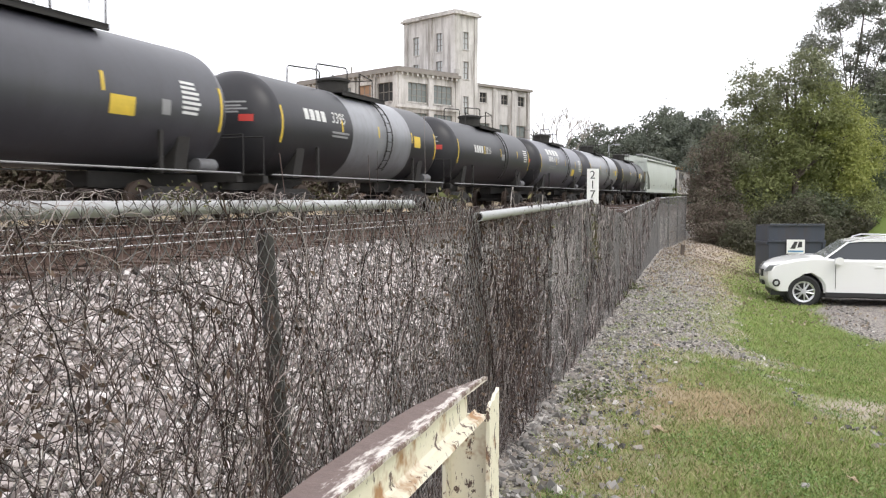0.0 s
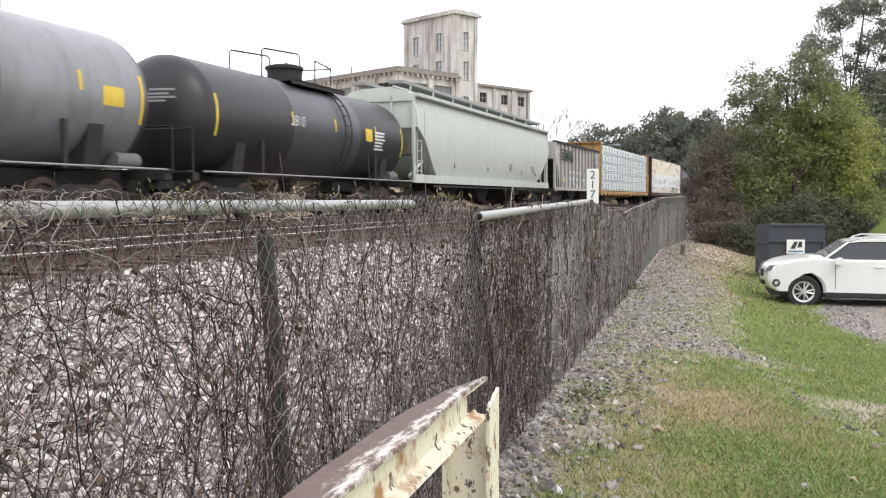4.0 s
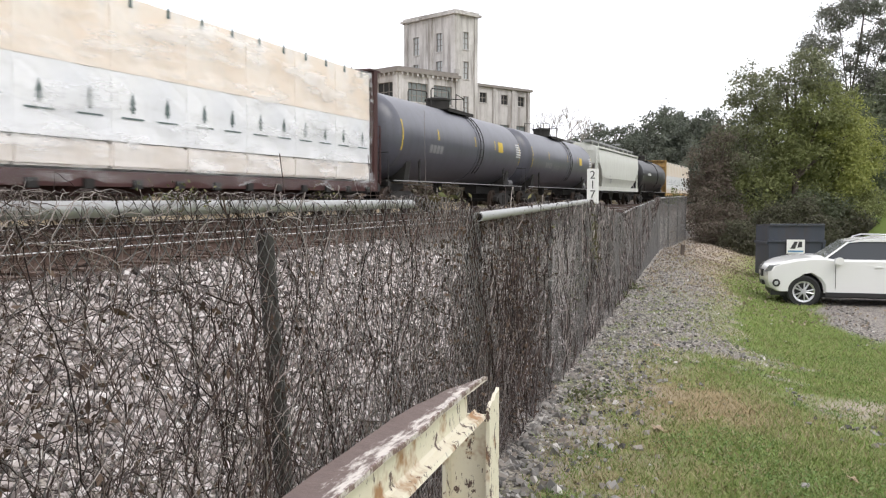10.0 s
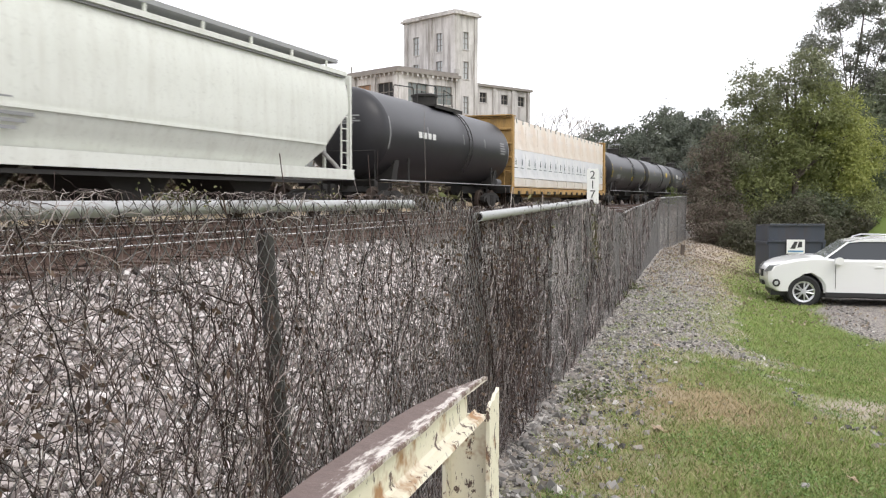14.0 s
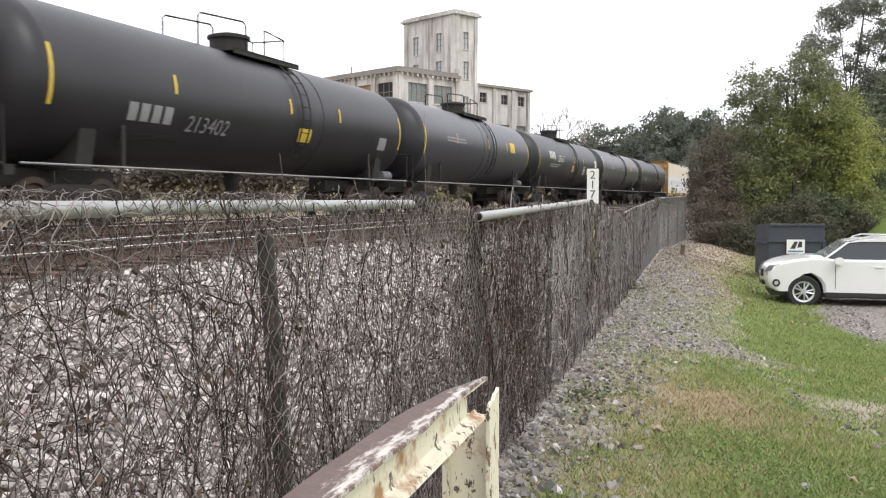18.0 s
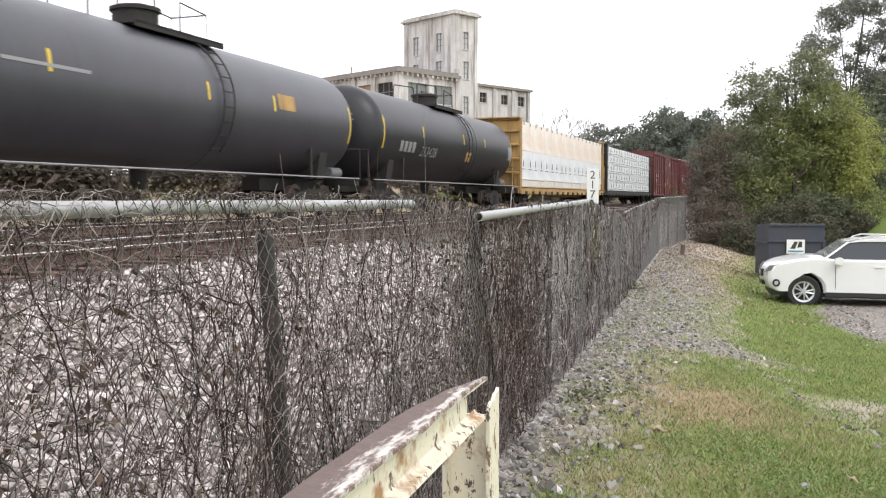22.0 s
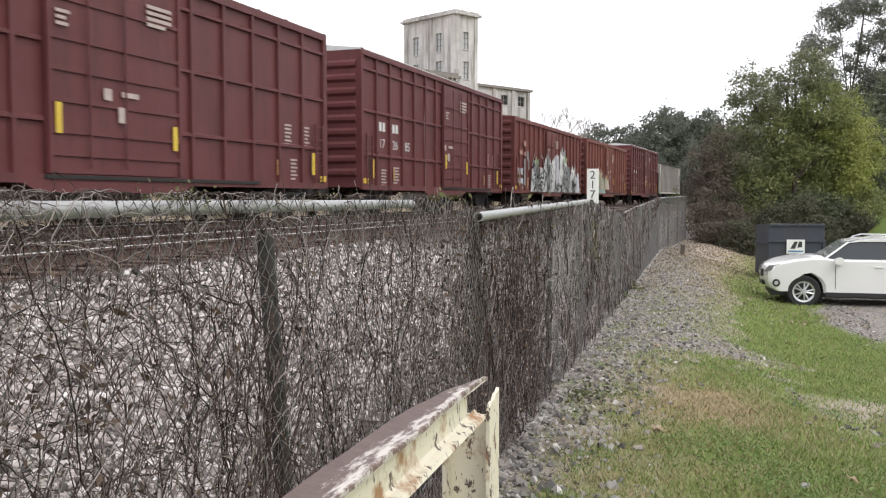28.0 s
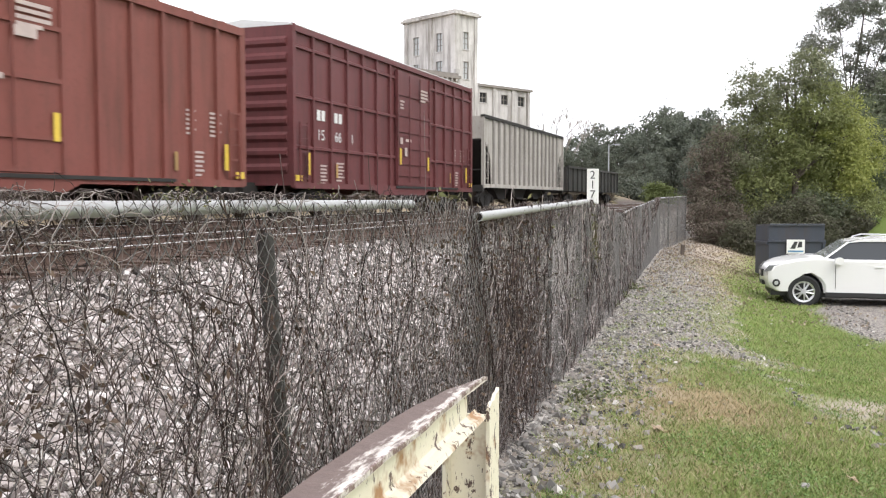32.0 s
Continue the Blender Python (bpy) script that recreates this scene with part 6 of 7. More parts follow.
while len(lists["grass"]) < 90000 and tries < 400000:
    tries += 1
    y = 3.6 + 26 * rng.random() ** 1.9
    x = y * rng.uniform(0.09, 0.52)
    u, d = along(x, y)
    if d > -0.15:
        continue
    g, dr, di = zones(x, y)[:3]
    if rng.random() < max(min(1, g * 1.25), di * 0.85):
        continue
    lists["dry_grass" if rng.random() < 0.15 + 0.75 * dr else "grass"].append((x, y, height(x, y)))
for key, lab in (("grass", "short green grass blades"), ("dry_grass", "short dry tan grass blades")):
    p = np.array(lists[key])
    n = len(p)
    far = 1 + p[:, 1] * 0.035
    hgt = rng.uniform(0.012, 0.042, n) * far
    w = rng.uniform(0.0018, 0.004, n) * far * 1.3
    t = rng.uniform(0, math.pi, n)
    lean = rng.normal(0, 0.65, (n, 2)) * hgt[:, None]
    side = np.stack([np.cos(t) * w, np.sin(t) * w, np.zeros(n)], 1)
    tip = p + np.concatenate([lean, hgt[:, None]], 1)
    v = np.stack([p - side, p + side, tip], 1).reshape(-1, 3)
    big(key, v, 3, np.arange(n * 3), key, lab, "grass", "stuff")
# clover and broad weeds
pts = []
while len(pts) < 9000:
    y = 4.0 + 12 * rng.random() ** 1.5
    x = y * rng.uniform(0.1, 0.5)
    if along(x, y)[1] > -0.3 or zones(x, y)[0] > 0.5 or noise.noise((x * 1.1, y * 1.1, 5)) < 0.12:
        continue
    pts.append((x, y, height(x, y) + rng.uniform(0.01, 0.04)))
M["clover"] = island("clover_leaf", [(0.13, 0.22, 0.05), (0.2, 0.3, 0.09), (0.16, 0.25, 0.06)], 0.6)
leaves("clover", pts, 0.012, "clover", "low green clover and weeds", None, 9, "weeds")
M["weed"] = island("dull_weed_leaf", [(0.09, 0.105, 0.045), (0.14, 0.15, 0.065), (0.11, 0.125, 0.05)], 0.7)
for (px_, py_), n in (((1045, 725), 120), ((1118, 520), 220), ((1098, 536), 120), ((1078, 556), 90), ((1010, 655), 60)):
    y = 1.95 * 1600 / (py_ - 351)
    x = (px_ - 784) / 1600 * y
    leaves("weed", [(x + rng.normal(0, 0.12), y + rng.normal(0, 0.12), 0.03 + height(x, y) + abs(rng.normal(0, 0.06))) for _ in range(n)], 0.026, "weed", "leafy green weed at the fence foot", None, n, "weeds")


# ---- factory ----
m = Mat("stained_concrete")
b1, b2, b3 = m.noise(0.12, 4, 0.6), m.noise(0.8, 6, 0.7, (1, 1, 0.1)), m.noise(3.0, 5, 0.7)
col = m.mix(m.ramp(b1, 0.35, 0.65), (0.42, 0.40, 0.375), (0.62, 0.60, 0.585))
col = m.mix(m.ramp(b2, 0.45, 0.66, b=(0.8, 0.8, 0.8)), col, (0.16, 0.14, 0.125))
col = m.mix(m.ramp(b3, 0.55, 0.75, b=(0.5, 0.5, 0.5)), col, (0.22, 0.19, 0.16))
M["concrete"] = m.done(col, 0.95, bump=b3, depth=0.05, strength=0.5)
M["dark_cornice"] = plain("weathered_dark_cornice", (0.22, 0.20, 0.18), 0.9, 0, 0.4, 0.8)
M["board"] = plain("rusty_board", (0.30, 0.18, 0.11), 0.9, 0, 0.4, 1.0)
M["frame_grey"] = plain("rusty_window_frame", (0.2, 0.18, 0.16), 0.8, 0, 0.3)
mg = Mat("grimy_window_glass")
M["pane"] = mg.done(mg.mix(mg.noise(1.2, 3), (0.10, 0.12, 0.115), (0.22, 0.24, 0.23)), 0.25)
mg = Mat("pale_window_glass")
M["pane_pale"] = mg.done(mg.mix(mg.noise(0.9, 3), (0.30, 0.32, 0.32), (0.55, 0.57, 0.58)), 0.2)
# near-black that paints the shade of unlit rooms behind open windows
M["room_shade"] = plain("painted_room_shade", (0.02, 0.02, 0.02), 0.9)


def window(parent, name_at, w, h, panes=(3, 2), glass="pane", depth=0.3):
    """A recessed window: panes, frame bars and a sill; its face lies in the plane x, z at y = 0, outside at -y."""
    win = part("window", Build().box(-w / 2, w / 2, depth, depth + 0.05, 0, h), glass, parent, at=name_at)
    b = Build()
    for i in range(panes[0] + 1):
        x = -w / 2 + w * i / panes[0]
        b.box(x - 0.05, x + 0.05, depth - 0.06, depth - 0.003, 0, h)
    for i in range(panes[1] + 1):
        z = h * i / panes[1]
        b.box(-w / 2, w / 2, depth - 0.05, depth - 0.004, z - 0.05, z + 0.05)
    part("window_frame", b, "frame_grey", win)
    part("window_sill", Build().box(-w / 2 - 0.1, w / 2 + 0.1, -0.1, depth, -0.18, -0.01), "concrete", win)
    return win


def facade(parent, m4, width, z0, z1, holes, name="wall"):
    """A wall with openings right through: the plane x, z with its outside at -y. holes: (x0, x1, z0, z1)."""
    xs = sorted({0, width, *[h[0] for h in holes], *[h[1] for h in holes]})
    zs = sorted({z0, z1, *[h[2] for h in holes], *[h[3] for h in holes]})
    b = Build()
    for xa, xb in zip(xs, xs[1:]):
        for za, zb in zip(zs, zs[1:]):
            cx, cz = (xa + xb) / 2, (za + zb) / 2
            if not any(h[0] < cx < h[1] and h[2] < cz < h[3] for h in holes):
                b.box(xa, xb, 0, 0.45, za, zb)
    return part(name, b, "concrete", parent, at=m4)


CORN = ((705 - 784) / 1600 * 133, 133.0)
BASE = pose(CORN[0], CORN[1], 0, 0, 0, 44)
RIGHT = Matrix.Identity(4)
LEFTF = pose(0, 0, 0, 0, 0, -90)


def face_right(x, y):
    """A wall face that looks to -y of the building, beginning at x."""
    return pose(x, y, 0)


def face_left(x, y):
    """A wall face that looks to -x of the building; its own x runs towards -y."""
    return pose(x, y, 0, 0, 0, -90)


def factory():
    bl = tagged(new("factory_building"), "abandoned stained concrete factory with a square tower", "building")
    bl.matrix_basis = BASE
    # main block: 12.1 by 25, roof at 21.1
    H = 21.1
    W, D = 12.1, 25.0
    rows = ((16.2, 19.0), (11.2, 14.6), (6.2, 9.6))
    hr = [(x, x + 3.9, za, zb) for za, zb in rows for x in (2.0, 7.2)]
    wall = facade(bl, face_right(0, 0), W, -1, H - 0.8, hr)
    for x0, x1, za, zb in hr:
        window(wall, pose((x0 + x1) / 2, 0, za), x1 - x0, zb - za, (4, 3))
    hl = [(x, x + 3.6, za, zb) for za, zb in rows for x in (1.2, 6.2, 11.0, 15.8, 20.3)]
    wall = facade(bl, face_left(0, D), D, -1, H - 0.8, hl)
    for i, (x0, x1, za, zb) in enumerate(hl):
        window(wall, pose((x0 + x1) / 2, 0, za), x1 - x0, zb - za, (3, 2), "board" if i == 3 else ("room_shade" if i in (4, 1) else "pane"))
    for x in (0, 5.9, 11.7):
        part("pilaster", Build().box(x, x + 0.9, -0.25, 0.0, -1, H - 0.8), "concrete", bl)
    for y in (0, 5.0, 9.8, 14.6, 19.4, 24.0):
        part("pilaster", Build().box(-0.25, 0.0, y, y + 0.9, -1, H - 0.8), "concrete", bl)
    part("cornice", Build().box(-0.7, W + 0.3, -0.7, D, H - 0.8, H - 0.35).box(-0.4, W, -0.4, D, H - 0.35, H), "dark_cornice", bl, "dark weathered cornice")
    for k in range(24):
        part("cornice_bracket", Build().box(-0.6, -0.25, 0.15 + k * 1.05, 0.45 + k * 1.05, H - 1.2, H - 0.8), "concrete", bl)
    for k in range(12):
        part("cornice_bracket", Build().box(0.2 + k * 1.02, 0.5 + k * 1.02, -0.6, -0.25, H - 1.2, H - 0.8), "concrete", bl)
    part("ledge", Build().box(-0.45, W, -0.45, -0.252, 15.2, 15.6).box(-0.45, -0.252, 0, D, 15.2, 15.6), "concrete", bl)
    part("roof", Build().box(0.45, W, 0.45, D - 0.1, H - 1.0, H - 0.6), "dark_cornice", bl)
    part("back_wall", Build().box(0, W, D - 0.4, D + 0.05, -1, H - 0.8), "concrete", bl)
    # solid near-black block added in place of the shaded rooms
    part("room_shade_block", Build().box(2.5, 11, 3, 23, -1, 20), "room_shade", bl)
    # tower: 4.7 by 11.7, top at 31
    T, x0, y0, a, w = 31.0, W + 0.15, 0.45, 4.8, 11.8
    hr = [(1.7, 2.95, z, z + 2.7) for z in (25.2, 20.6, 15.2)]
    wall = facade(bl, face_right(x0, y0), a, -1, T - 0.6, hr, "tower_wall")
    for h in hr:
        window(wall, pose((h[0] + h[1]) / 2, 0, h[2]), h[1] - h[0], h[3] - h[2], (2, 3), "pane_pale")
    hl = [(x, x + 1.45, z, z + 2.9) for z in (25.0, 20.6) for x in (2.0, 7.4)]
    wall = facade(bl, face_left(x0, y0 + w), w, -1, T - 0.6, hl, "tower_wall")
    for h in hl:
        window(wall, pose((h[0] + h[1]) / 2, 0, h[2]), h[1] - h[0], h[3] - h[2], (2, 3), "pane_pale")
    for x in (0, a - 0.7):
        part("pilaster", Build().box(x0 + x, x0 + x + 0.7, y0 - 0.2, y0, -1, T - 0.6), "concrete", bl)
    for y in (0, 5.2, w - 0.8):
        part("pilaster", Build().box(x0 - 0.2, x0, y0 + y, y0 + y + 0.8, 20.2, T - 0.6), "concrete", bl)
    part("tower_cornice", Build().box(x0 - 0.55, x0 + a + 0.5, y0 - 0.55, y0 + w + 0.5, T - 0.6, T - 0.25).box(x0 - 0.25, x0 + a + 0.25, y0 - 0.25, y0 + w + 0.25, T - 0.25, T + 0.1), "concrete", bl, "broken concrete cornice")
    part("tower_back_wall", Build().box(x0, x0 + a, y0 + w - 0.4, y0 + w, -1, T - 0.6).box(x0 + a - 0.4, x0 + a, y0, y0 + w, 20, T - 0.6), "concrete", bl)
    part("tower_floor", Build().box(x0 + 0.45, x0 + a - 0.4, y0 + 0.45, y0 + w - 0.4, 23.5, 23.9).box(x0 + 0.45, x0 + a - 0.4, y0 + 0.45, y0 + w - 0.4, T - 0.9, T - 0.6), "concrete", bl)
    # wing: to the right of the tower
    xw, ww, hw = x0 + a, 13.2, 20.3
    holes = [(x, x + 1.7, 17.3, 18.9) for x in (1.1, 6.2, 10.4)] + [(x, x + 2.4, 10.5, 14) for x in (1.0, 5.8, 10.0)]
    wall = facade(bl, face_right(xw, y0 + 0.4), ww, -1, hw - 0.5, holes, "wing_wall")
    for h in holes:
        window(wall, pose((h[0] + h[1]) / 2, 0, h[2]), h[1] - h[0], h[3] - h[2], (2, 2), "room_shade" if h[3] > 16 else "pane")
    for x in (0.05, 4.0, 8.6, 12.5):
        part("pilaster", Build().box(xw + x, xw + x + 0.65, y0 + 0.1, y0 + 0.4, -1, hw - 0.5), "concrete", bl)
    part("wing_cornice", Build().box(xw, xw + ww + 0.4, y0 - 0.1, y0 + 18, hw - 0.5, hw - 0.1), "dark_cornice", bl)
    part("wing_end_wall", Build().box(xw + ww - 0.4, xw + ww, y0 + 0.85, y0 + 18, -1, hw - 0.5).box(xw, xw + ww - 0.4, y0 + 17.5, y0 + 18, -1, hw - 0.5), "concrete", bl)
    part("wing_shade_block", Build().box(xw + 0.6, xw + ww - 1, y0 + 2.2, y0 + 17, -1, 19.4), "room_shade", bl)
    # small things on the roofs
    part("roof_pipe", Build().tube([(2.5, 14, H - 0.6), (2.5, 14, H + 1.6)], 0.12), "dark_cornice", bl)
    part("parapet_post", Build().box(W - 0.6, W + 0.1, -0.5, 0.2, H, H + 0.7), "concrete", bl)


factory()

# ---- trees ----
M["bark"] = plain("grey_brown_bark", (0.10, 0.08, 0.065), 0.95, 0, 0.4, 5)


def leaf_mat(name, cols, other=None, scale=0.45):
    """Leaves of several tones; large patches of the crown lean towards another tone."""
    m = Mat(name)
    geo = m.n("ShaderNodeNewGeometry")
    r = m.n("ShaderNodeValToRGB")
    el = r.color_ramp.elements
    while len(el) < len(cols):
        el.new(0.5)
    for i, c in enumerate(cols):
        el[i].position, el[i].color = i / (len(cols) - 1), (*c, 1)
    m.link(geo.outputs["Random Per Island"], r.inputs["Fac"])
    pn = m.noise(scale, 3, 0.6)
    other = other or tuple(k * 0.8 for k in cols[0])
    col = m.mix(m.ramp(pn, 0.4, 0.62, (0, 0, 0), (0.75, 0.75, 0.75)), r.outputs["Color"], other)
    mat = m.done(col, 0.55, spec=0.3)
    # thin leaves let some light through
    thin = m.n("ShaderNodeBsdfTranslucent")
    m.link(col, thin.inputs["Color"])
    both = m.n("ShaderNodeMixShader", Fac=0.35)
    m.link(m.bsdf.outputs["BSDF"], both.inputs[1])
    m.link(thin.outputs["BSDF"], both.inputs[2])
    m.link(both.outputs["Shader"], m.t.nodes["Material Output"].inputs["Surface"])
    return mat


M["leaf_green"] = leaf_mat("green_leaves", [(0.17, 0.19, 0.075), (0.215, 0.24, 0.09), (0.27, 0.29, 0.115), (0.19, 0.22, 0.08), (0.35, 0.355, 0.16)], (0.20, 0.215, 0.095))
M["leaf_gold"] = leaf_mat("yellowing_leaves", [(0.25, 0.275, 0.085), (0.32, 0.345, 0.105), (0.40, 0.41, 0.13), (0.28, 0.30, 0.095)], (0.27, 0.285, 0.10))
M["leaf_olive"] = leaf_mat("grey_olive_leaves", [(0.15, 0.165, 0.09), (0.20, 0.215, 0.12), (0.25, 0.26, 0.16), (0.32, 0.325, 0.22)], (0.18, 0.19, 0.115))
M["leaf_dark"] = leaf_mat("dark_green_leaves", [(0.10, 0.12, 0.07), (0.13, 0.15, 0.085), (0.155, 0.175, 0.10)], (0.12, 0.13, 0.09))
# brown-green undergrowth, with the shade below the trees put into its colour
M["leaf_shade"] = leaf_mat("shaded_brown_green_undergrowth", [(0.105, 0.10, 0.07), (0.135, 0.125, 0.09), (0.125, 0.14, 0.075), (0.17, 0.15, 0.115)])
M["leaf_brown"] = leaf_mat("reddish_brown_leaves", [(0.13, 0.095, 0.08), (0.17, 0.125, 0.105), (0.13, 0.125, 0.08), (0.19, 0.145, 0.125)], (0.13, 0.115, 0.085))
# far wood: the haze of distance is mixed into the leaf tones
M["leaf_far"] = leaf_mat("hazed_far_green_leaves", [(0.115, 0.132, 0.10), (0.138, 0.155, 0.118), (0.165, 0.178, 0.138)], (0.13, 0.142, 0.12), 0.15)
M["leaf_lime"] = leaf_mat("bright_green_leaves", [(0.14, 0.17, 0.06), (0.18, 0.21, 0.08), (0.12, 0.145, 0.055)])
# tall far tree: greyed and lightened to put haze into its leaves
M["leaf_pale"] = leaf_mat("hazed_grey_green_leaves", [(0.16, 0.175, 0.14), (0.19, 0.20, 0.16), (0.22, 0.225, 0.18)], (0.17, 0.17, 0.15))


def tree(name, label, x, y, tall, lobes, mats, seed, leaf=0.1, per=60, clump=0.5, fill=5.0, trunk_r=None, bark="bark", forks=1):
    """A tapered trunk whose limbs reach into lobes of the crown. A lobe: (across, up, half width, half height, which
    leaves); it is filled with sprays of leaves set round the ends of twigs, with gaps between them."""
    rng = np.random.default_rng(seed)
    t = tagged(new(name), label, "tree" if tall > 3 else "shrub")
    t.matrix_basis = pose(x, y, height(x, y) - 0.1)
    r0 = trunk_r or tall * 0.016 + 0.04
    topmost = max(l[1] for l in lobes)
    trunk = [(0.03 * tall * k * rng.normal(), 0.03 * tall * k * rng.normal(), topmost * k) for k in np.linspace(0, 1, 6)]
    part("trunk", Build().tube(trunk, [r0 * (1 - 0.82 * k) for k in np.linspace(0, 1, 6)], 8), bark, t, smooth=True)
    byleaf = {}
    for cx, cz, rx, rz, which in lobes:
        cy = rng.uniform(-0.35, 0.35) * rx
        c = np.array([cx, cy, cz])
        k = min(4, max(1, int(5 * cz / topmost * 0.6)))
        base = np.array(trunk[k])
        mid = base * 0.45 + c * 0.55 + np.array([0, 0, -0.12 * rz])
        part("limb", Build().tube([base, mid, c, c + np.array([0.15 * rx, 0, 0.75 * rz])], [r0 * 0.5, r0 * 0.36, r0 * 0.22, r0 * 0.05], 6), bark, t)
        for f in range(forks):
            q = rng.normal(0, 1, 3)
            q /= np.linalg.norm(q)
            tip = c + q * np.array([rx, rx, rz]) * 0.85
            part("branch", Build().tube([mid * 0.4 + c * 0.6, (c + tip) / 2 + np.array([0, 0, 0.06 * rz]), tip], [r0 * 0.2, r0 * 0.12, r0 * 0.03], 5), bark, t)
        n = max(6, int(fill * rx * (rx + rz) / clump ** 2 * 0.5))
        q = rng.normal(0, 1, (n, 3))
        q /= np.linalg.norm(q, axis=1, keepdims=True)
        swell = np.array([0.86 + 0.5 * noise.noise((p[0] * 1.6 + seed, p[1] * 1.6 + cx, p[2] * 1.6 + cz)) for p in q])
        cents = c + q * (swell * rng.uniform(0.45, 1.0, n) ** 0.5)[:, None] * np.array([rx, rx, rz])
        for p, way in zip(cents, q):
            m = int(per * rng.uniform(0.5, 1.4))
            a = rng.normal(0, 1, (m, 3)) * np.array([1, 1, 0.62]) * clump * rng.uniform(0.35, 0.7)
            a[:, 2] -= 0.3 * np.hypot(a[:, 0], a[:, 1])
            byleaf.setdefault(mats[which], []).append((p + a, np.tile(way * 0.35 + np.array([0, 0, 0.35]), (m, 1)) + rng.normal(0, 0.55, (m, 3))))
    for i, (mat, got) in enumerate(byleaf.items()):
        pts, face = np.concatenate([g[0] for g in got]), np.concatenate([g[1] for g in got])
        keep = pts[:, 2] > 0.05
        leaves("crown", pts[keep], leaf, mat, "", t, seed + i, "", face[keep])
    return t


def mound(wide, tall, seed, n=7, which=0):
    """Lobes of a low, broad shrub."""
    rng = random.Random(seed)
    out = []
    for k in range(n):
        u = rng.uniform(-1, 1)
        h = tall * (1 - 0.45 * u * u) * rng.uniform(0.75, 1.05)
        r = wide / n * rng.uniform(1.1, 1.7)
        out.append((u * (wide / 2 - r * 0.6), h * 0.5, r, h * 0.5, which))
    return out


# the row of trees and shrubs behind the parked car and the container
GREENS = ("leaf_green", "leaf_gold", "leaf_olive", "leaf_dark")
# the lowest lobes take darker leaves, which paints shade under the crown
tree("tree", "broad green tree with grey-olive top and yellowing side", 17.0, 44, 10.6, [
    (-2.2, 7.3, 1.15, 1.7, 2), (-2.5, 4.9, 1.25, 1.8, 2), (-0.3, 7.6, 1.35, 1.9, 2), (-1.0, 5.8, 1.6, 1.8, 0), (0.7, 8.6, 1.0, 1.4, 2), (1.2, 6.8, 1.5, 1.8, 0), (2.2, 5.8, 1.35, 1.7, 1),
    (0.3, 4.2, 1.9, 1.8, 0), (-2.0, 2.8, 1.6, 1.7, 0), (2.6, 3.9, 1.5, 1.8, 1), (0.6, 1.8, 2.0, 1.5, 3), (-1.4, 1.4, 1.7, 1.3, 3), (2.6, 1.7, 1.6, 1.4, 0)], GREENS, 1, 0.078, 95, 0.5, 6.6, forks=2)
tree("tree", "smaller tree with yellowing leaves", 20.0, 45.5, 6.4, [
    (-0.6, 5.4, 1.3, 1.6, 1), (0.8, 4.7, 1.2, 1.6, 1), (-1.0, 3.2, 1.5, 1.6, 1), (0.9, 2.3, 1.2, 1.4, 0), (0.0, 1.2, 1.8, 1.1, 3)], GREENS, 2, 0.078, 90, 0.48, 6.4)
tree("tree", "reddish brown thicket tree by the fence end", 12.8, 43, 5.6, [
    (-0.5, 3.7, 0.75, 1.4, 0), (0.4, 4.1, 0.8, 1.5, 0), (0.0, 2.5, 1.3, 1.4, 0), (-0.7, 1.3, 0.9, 1.2, 0), (0.8, 1.3, 1.0, 1.2, 1)], ("leaf_brown", "leaf_shade"), 3, 0.07, 70, 0.42, 5.0, forks=3)
tree("tree", "dull green tree beside the brown thicket", 14.5, 47, 6.4, [
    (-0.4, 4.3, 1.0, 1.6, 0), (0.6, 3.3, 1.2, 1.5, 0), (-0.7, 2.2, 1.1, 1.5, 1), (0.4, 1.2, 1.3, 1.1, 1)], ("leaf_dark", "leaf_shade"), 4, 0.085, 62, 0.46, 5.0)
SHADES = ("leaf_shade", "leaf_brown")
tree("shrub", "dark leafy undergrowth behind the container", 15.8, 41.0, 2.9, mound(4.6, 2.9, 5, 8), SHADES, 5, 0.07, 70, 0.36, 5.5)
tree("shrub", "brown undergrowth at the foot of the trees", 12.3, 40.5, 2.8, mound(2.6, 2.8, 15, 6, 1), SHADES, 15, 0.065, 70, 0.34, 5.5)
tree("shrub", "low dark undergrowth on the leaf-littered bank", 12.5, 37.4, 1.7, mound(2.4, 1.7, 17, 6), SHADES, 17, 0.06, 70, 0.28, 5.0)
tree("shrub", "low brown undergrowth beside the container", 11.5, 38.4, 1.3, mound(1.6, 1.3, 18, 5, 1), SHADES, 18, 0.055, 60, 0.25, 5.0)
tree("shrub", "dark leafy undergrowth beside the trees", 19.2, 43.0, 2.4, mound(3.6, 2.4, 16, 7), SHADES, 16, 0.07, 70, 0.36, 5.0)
tree("tree", "dark tree filling the gap behind", 25.4, 58, 8.6, [(-1.4, 5.5, 1.9, 2.3, 0), (1.2, 6.3, 2.0, 2.2, 0), (0, 3.5, 2.6, 2.2, 0), (2.2, 3.4, 2.0, 2.2, 0), (-2.0, 2.2, 2.0, 2.0, 0)], ("leaf_dark",), 6, 0.13, 62, 0.7, 5.5)
tree("tree", "dark tree behind the yellowing tree", 21.0, 59, 7.0, [(-1.4, 4.4, 1.9, 2.0, 0), (1.2, 4.8, 2.0, 2.0, 0), (0, 2.5, 2.6, 2.2, 0), (-2.0, 2.0, 2.0, 2.0, 0)], ("leaf_dark",), 7, 0.13, 62, 0.7, 5.5)
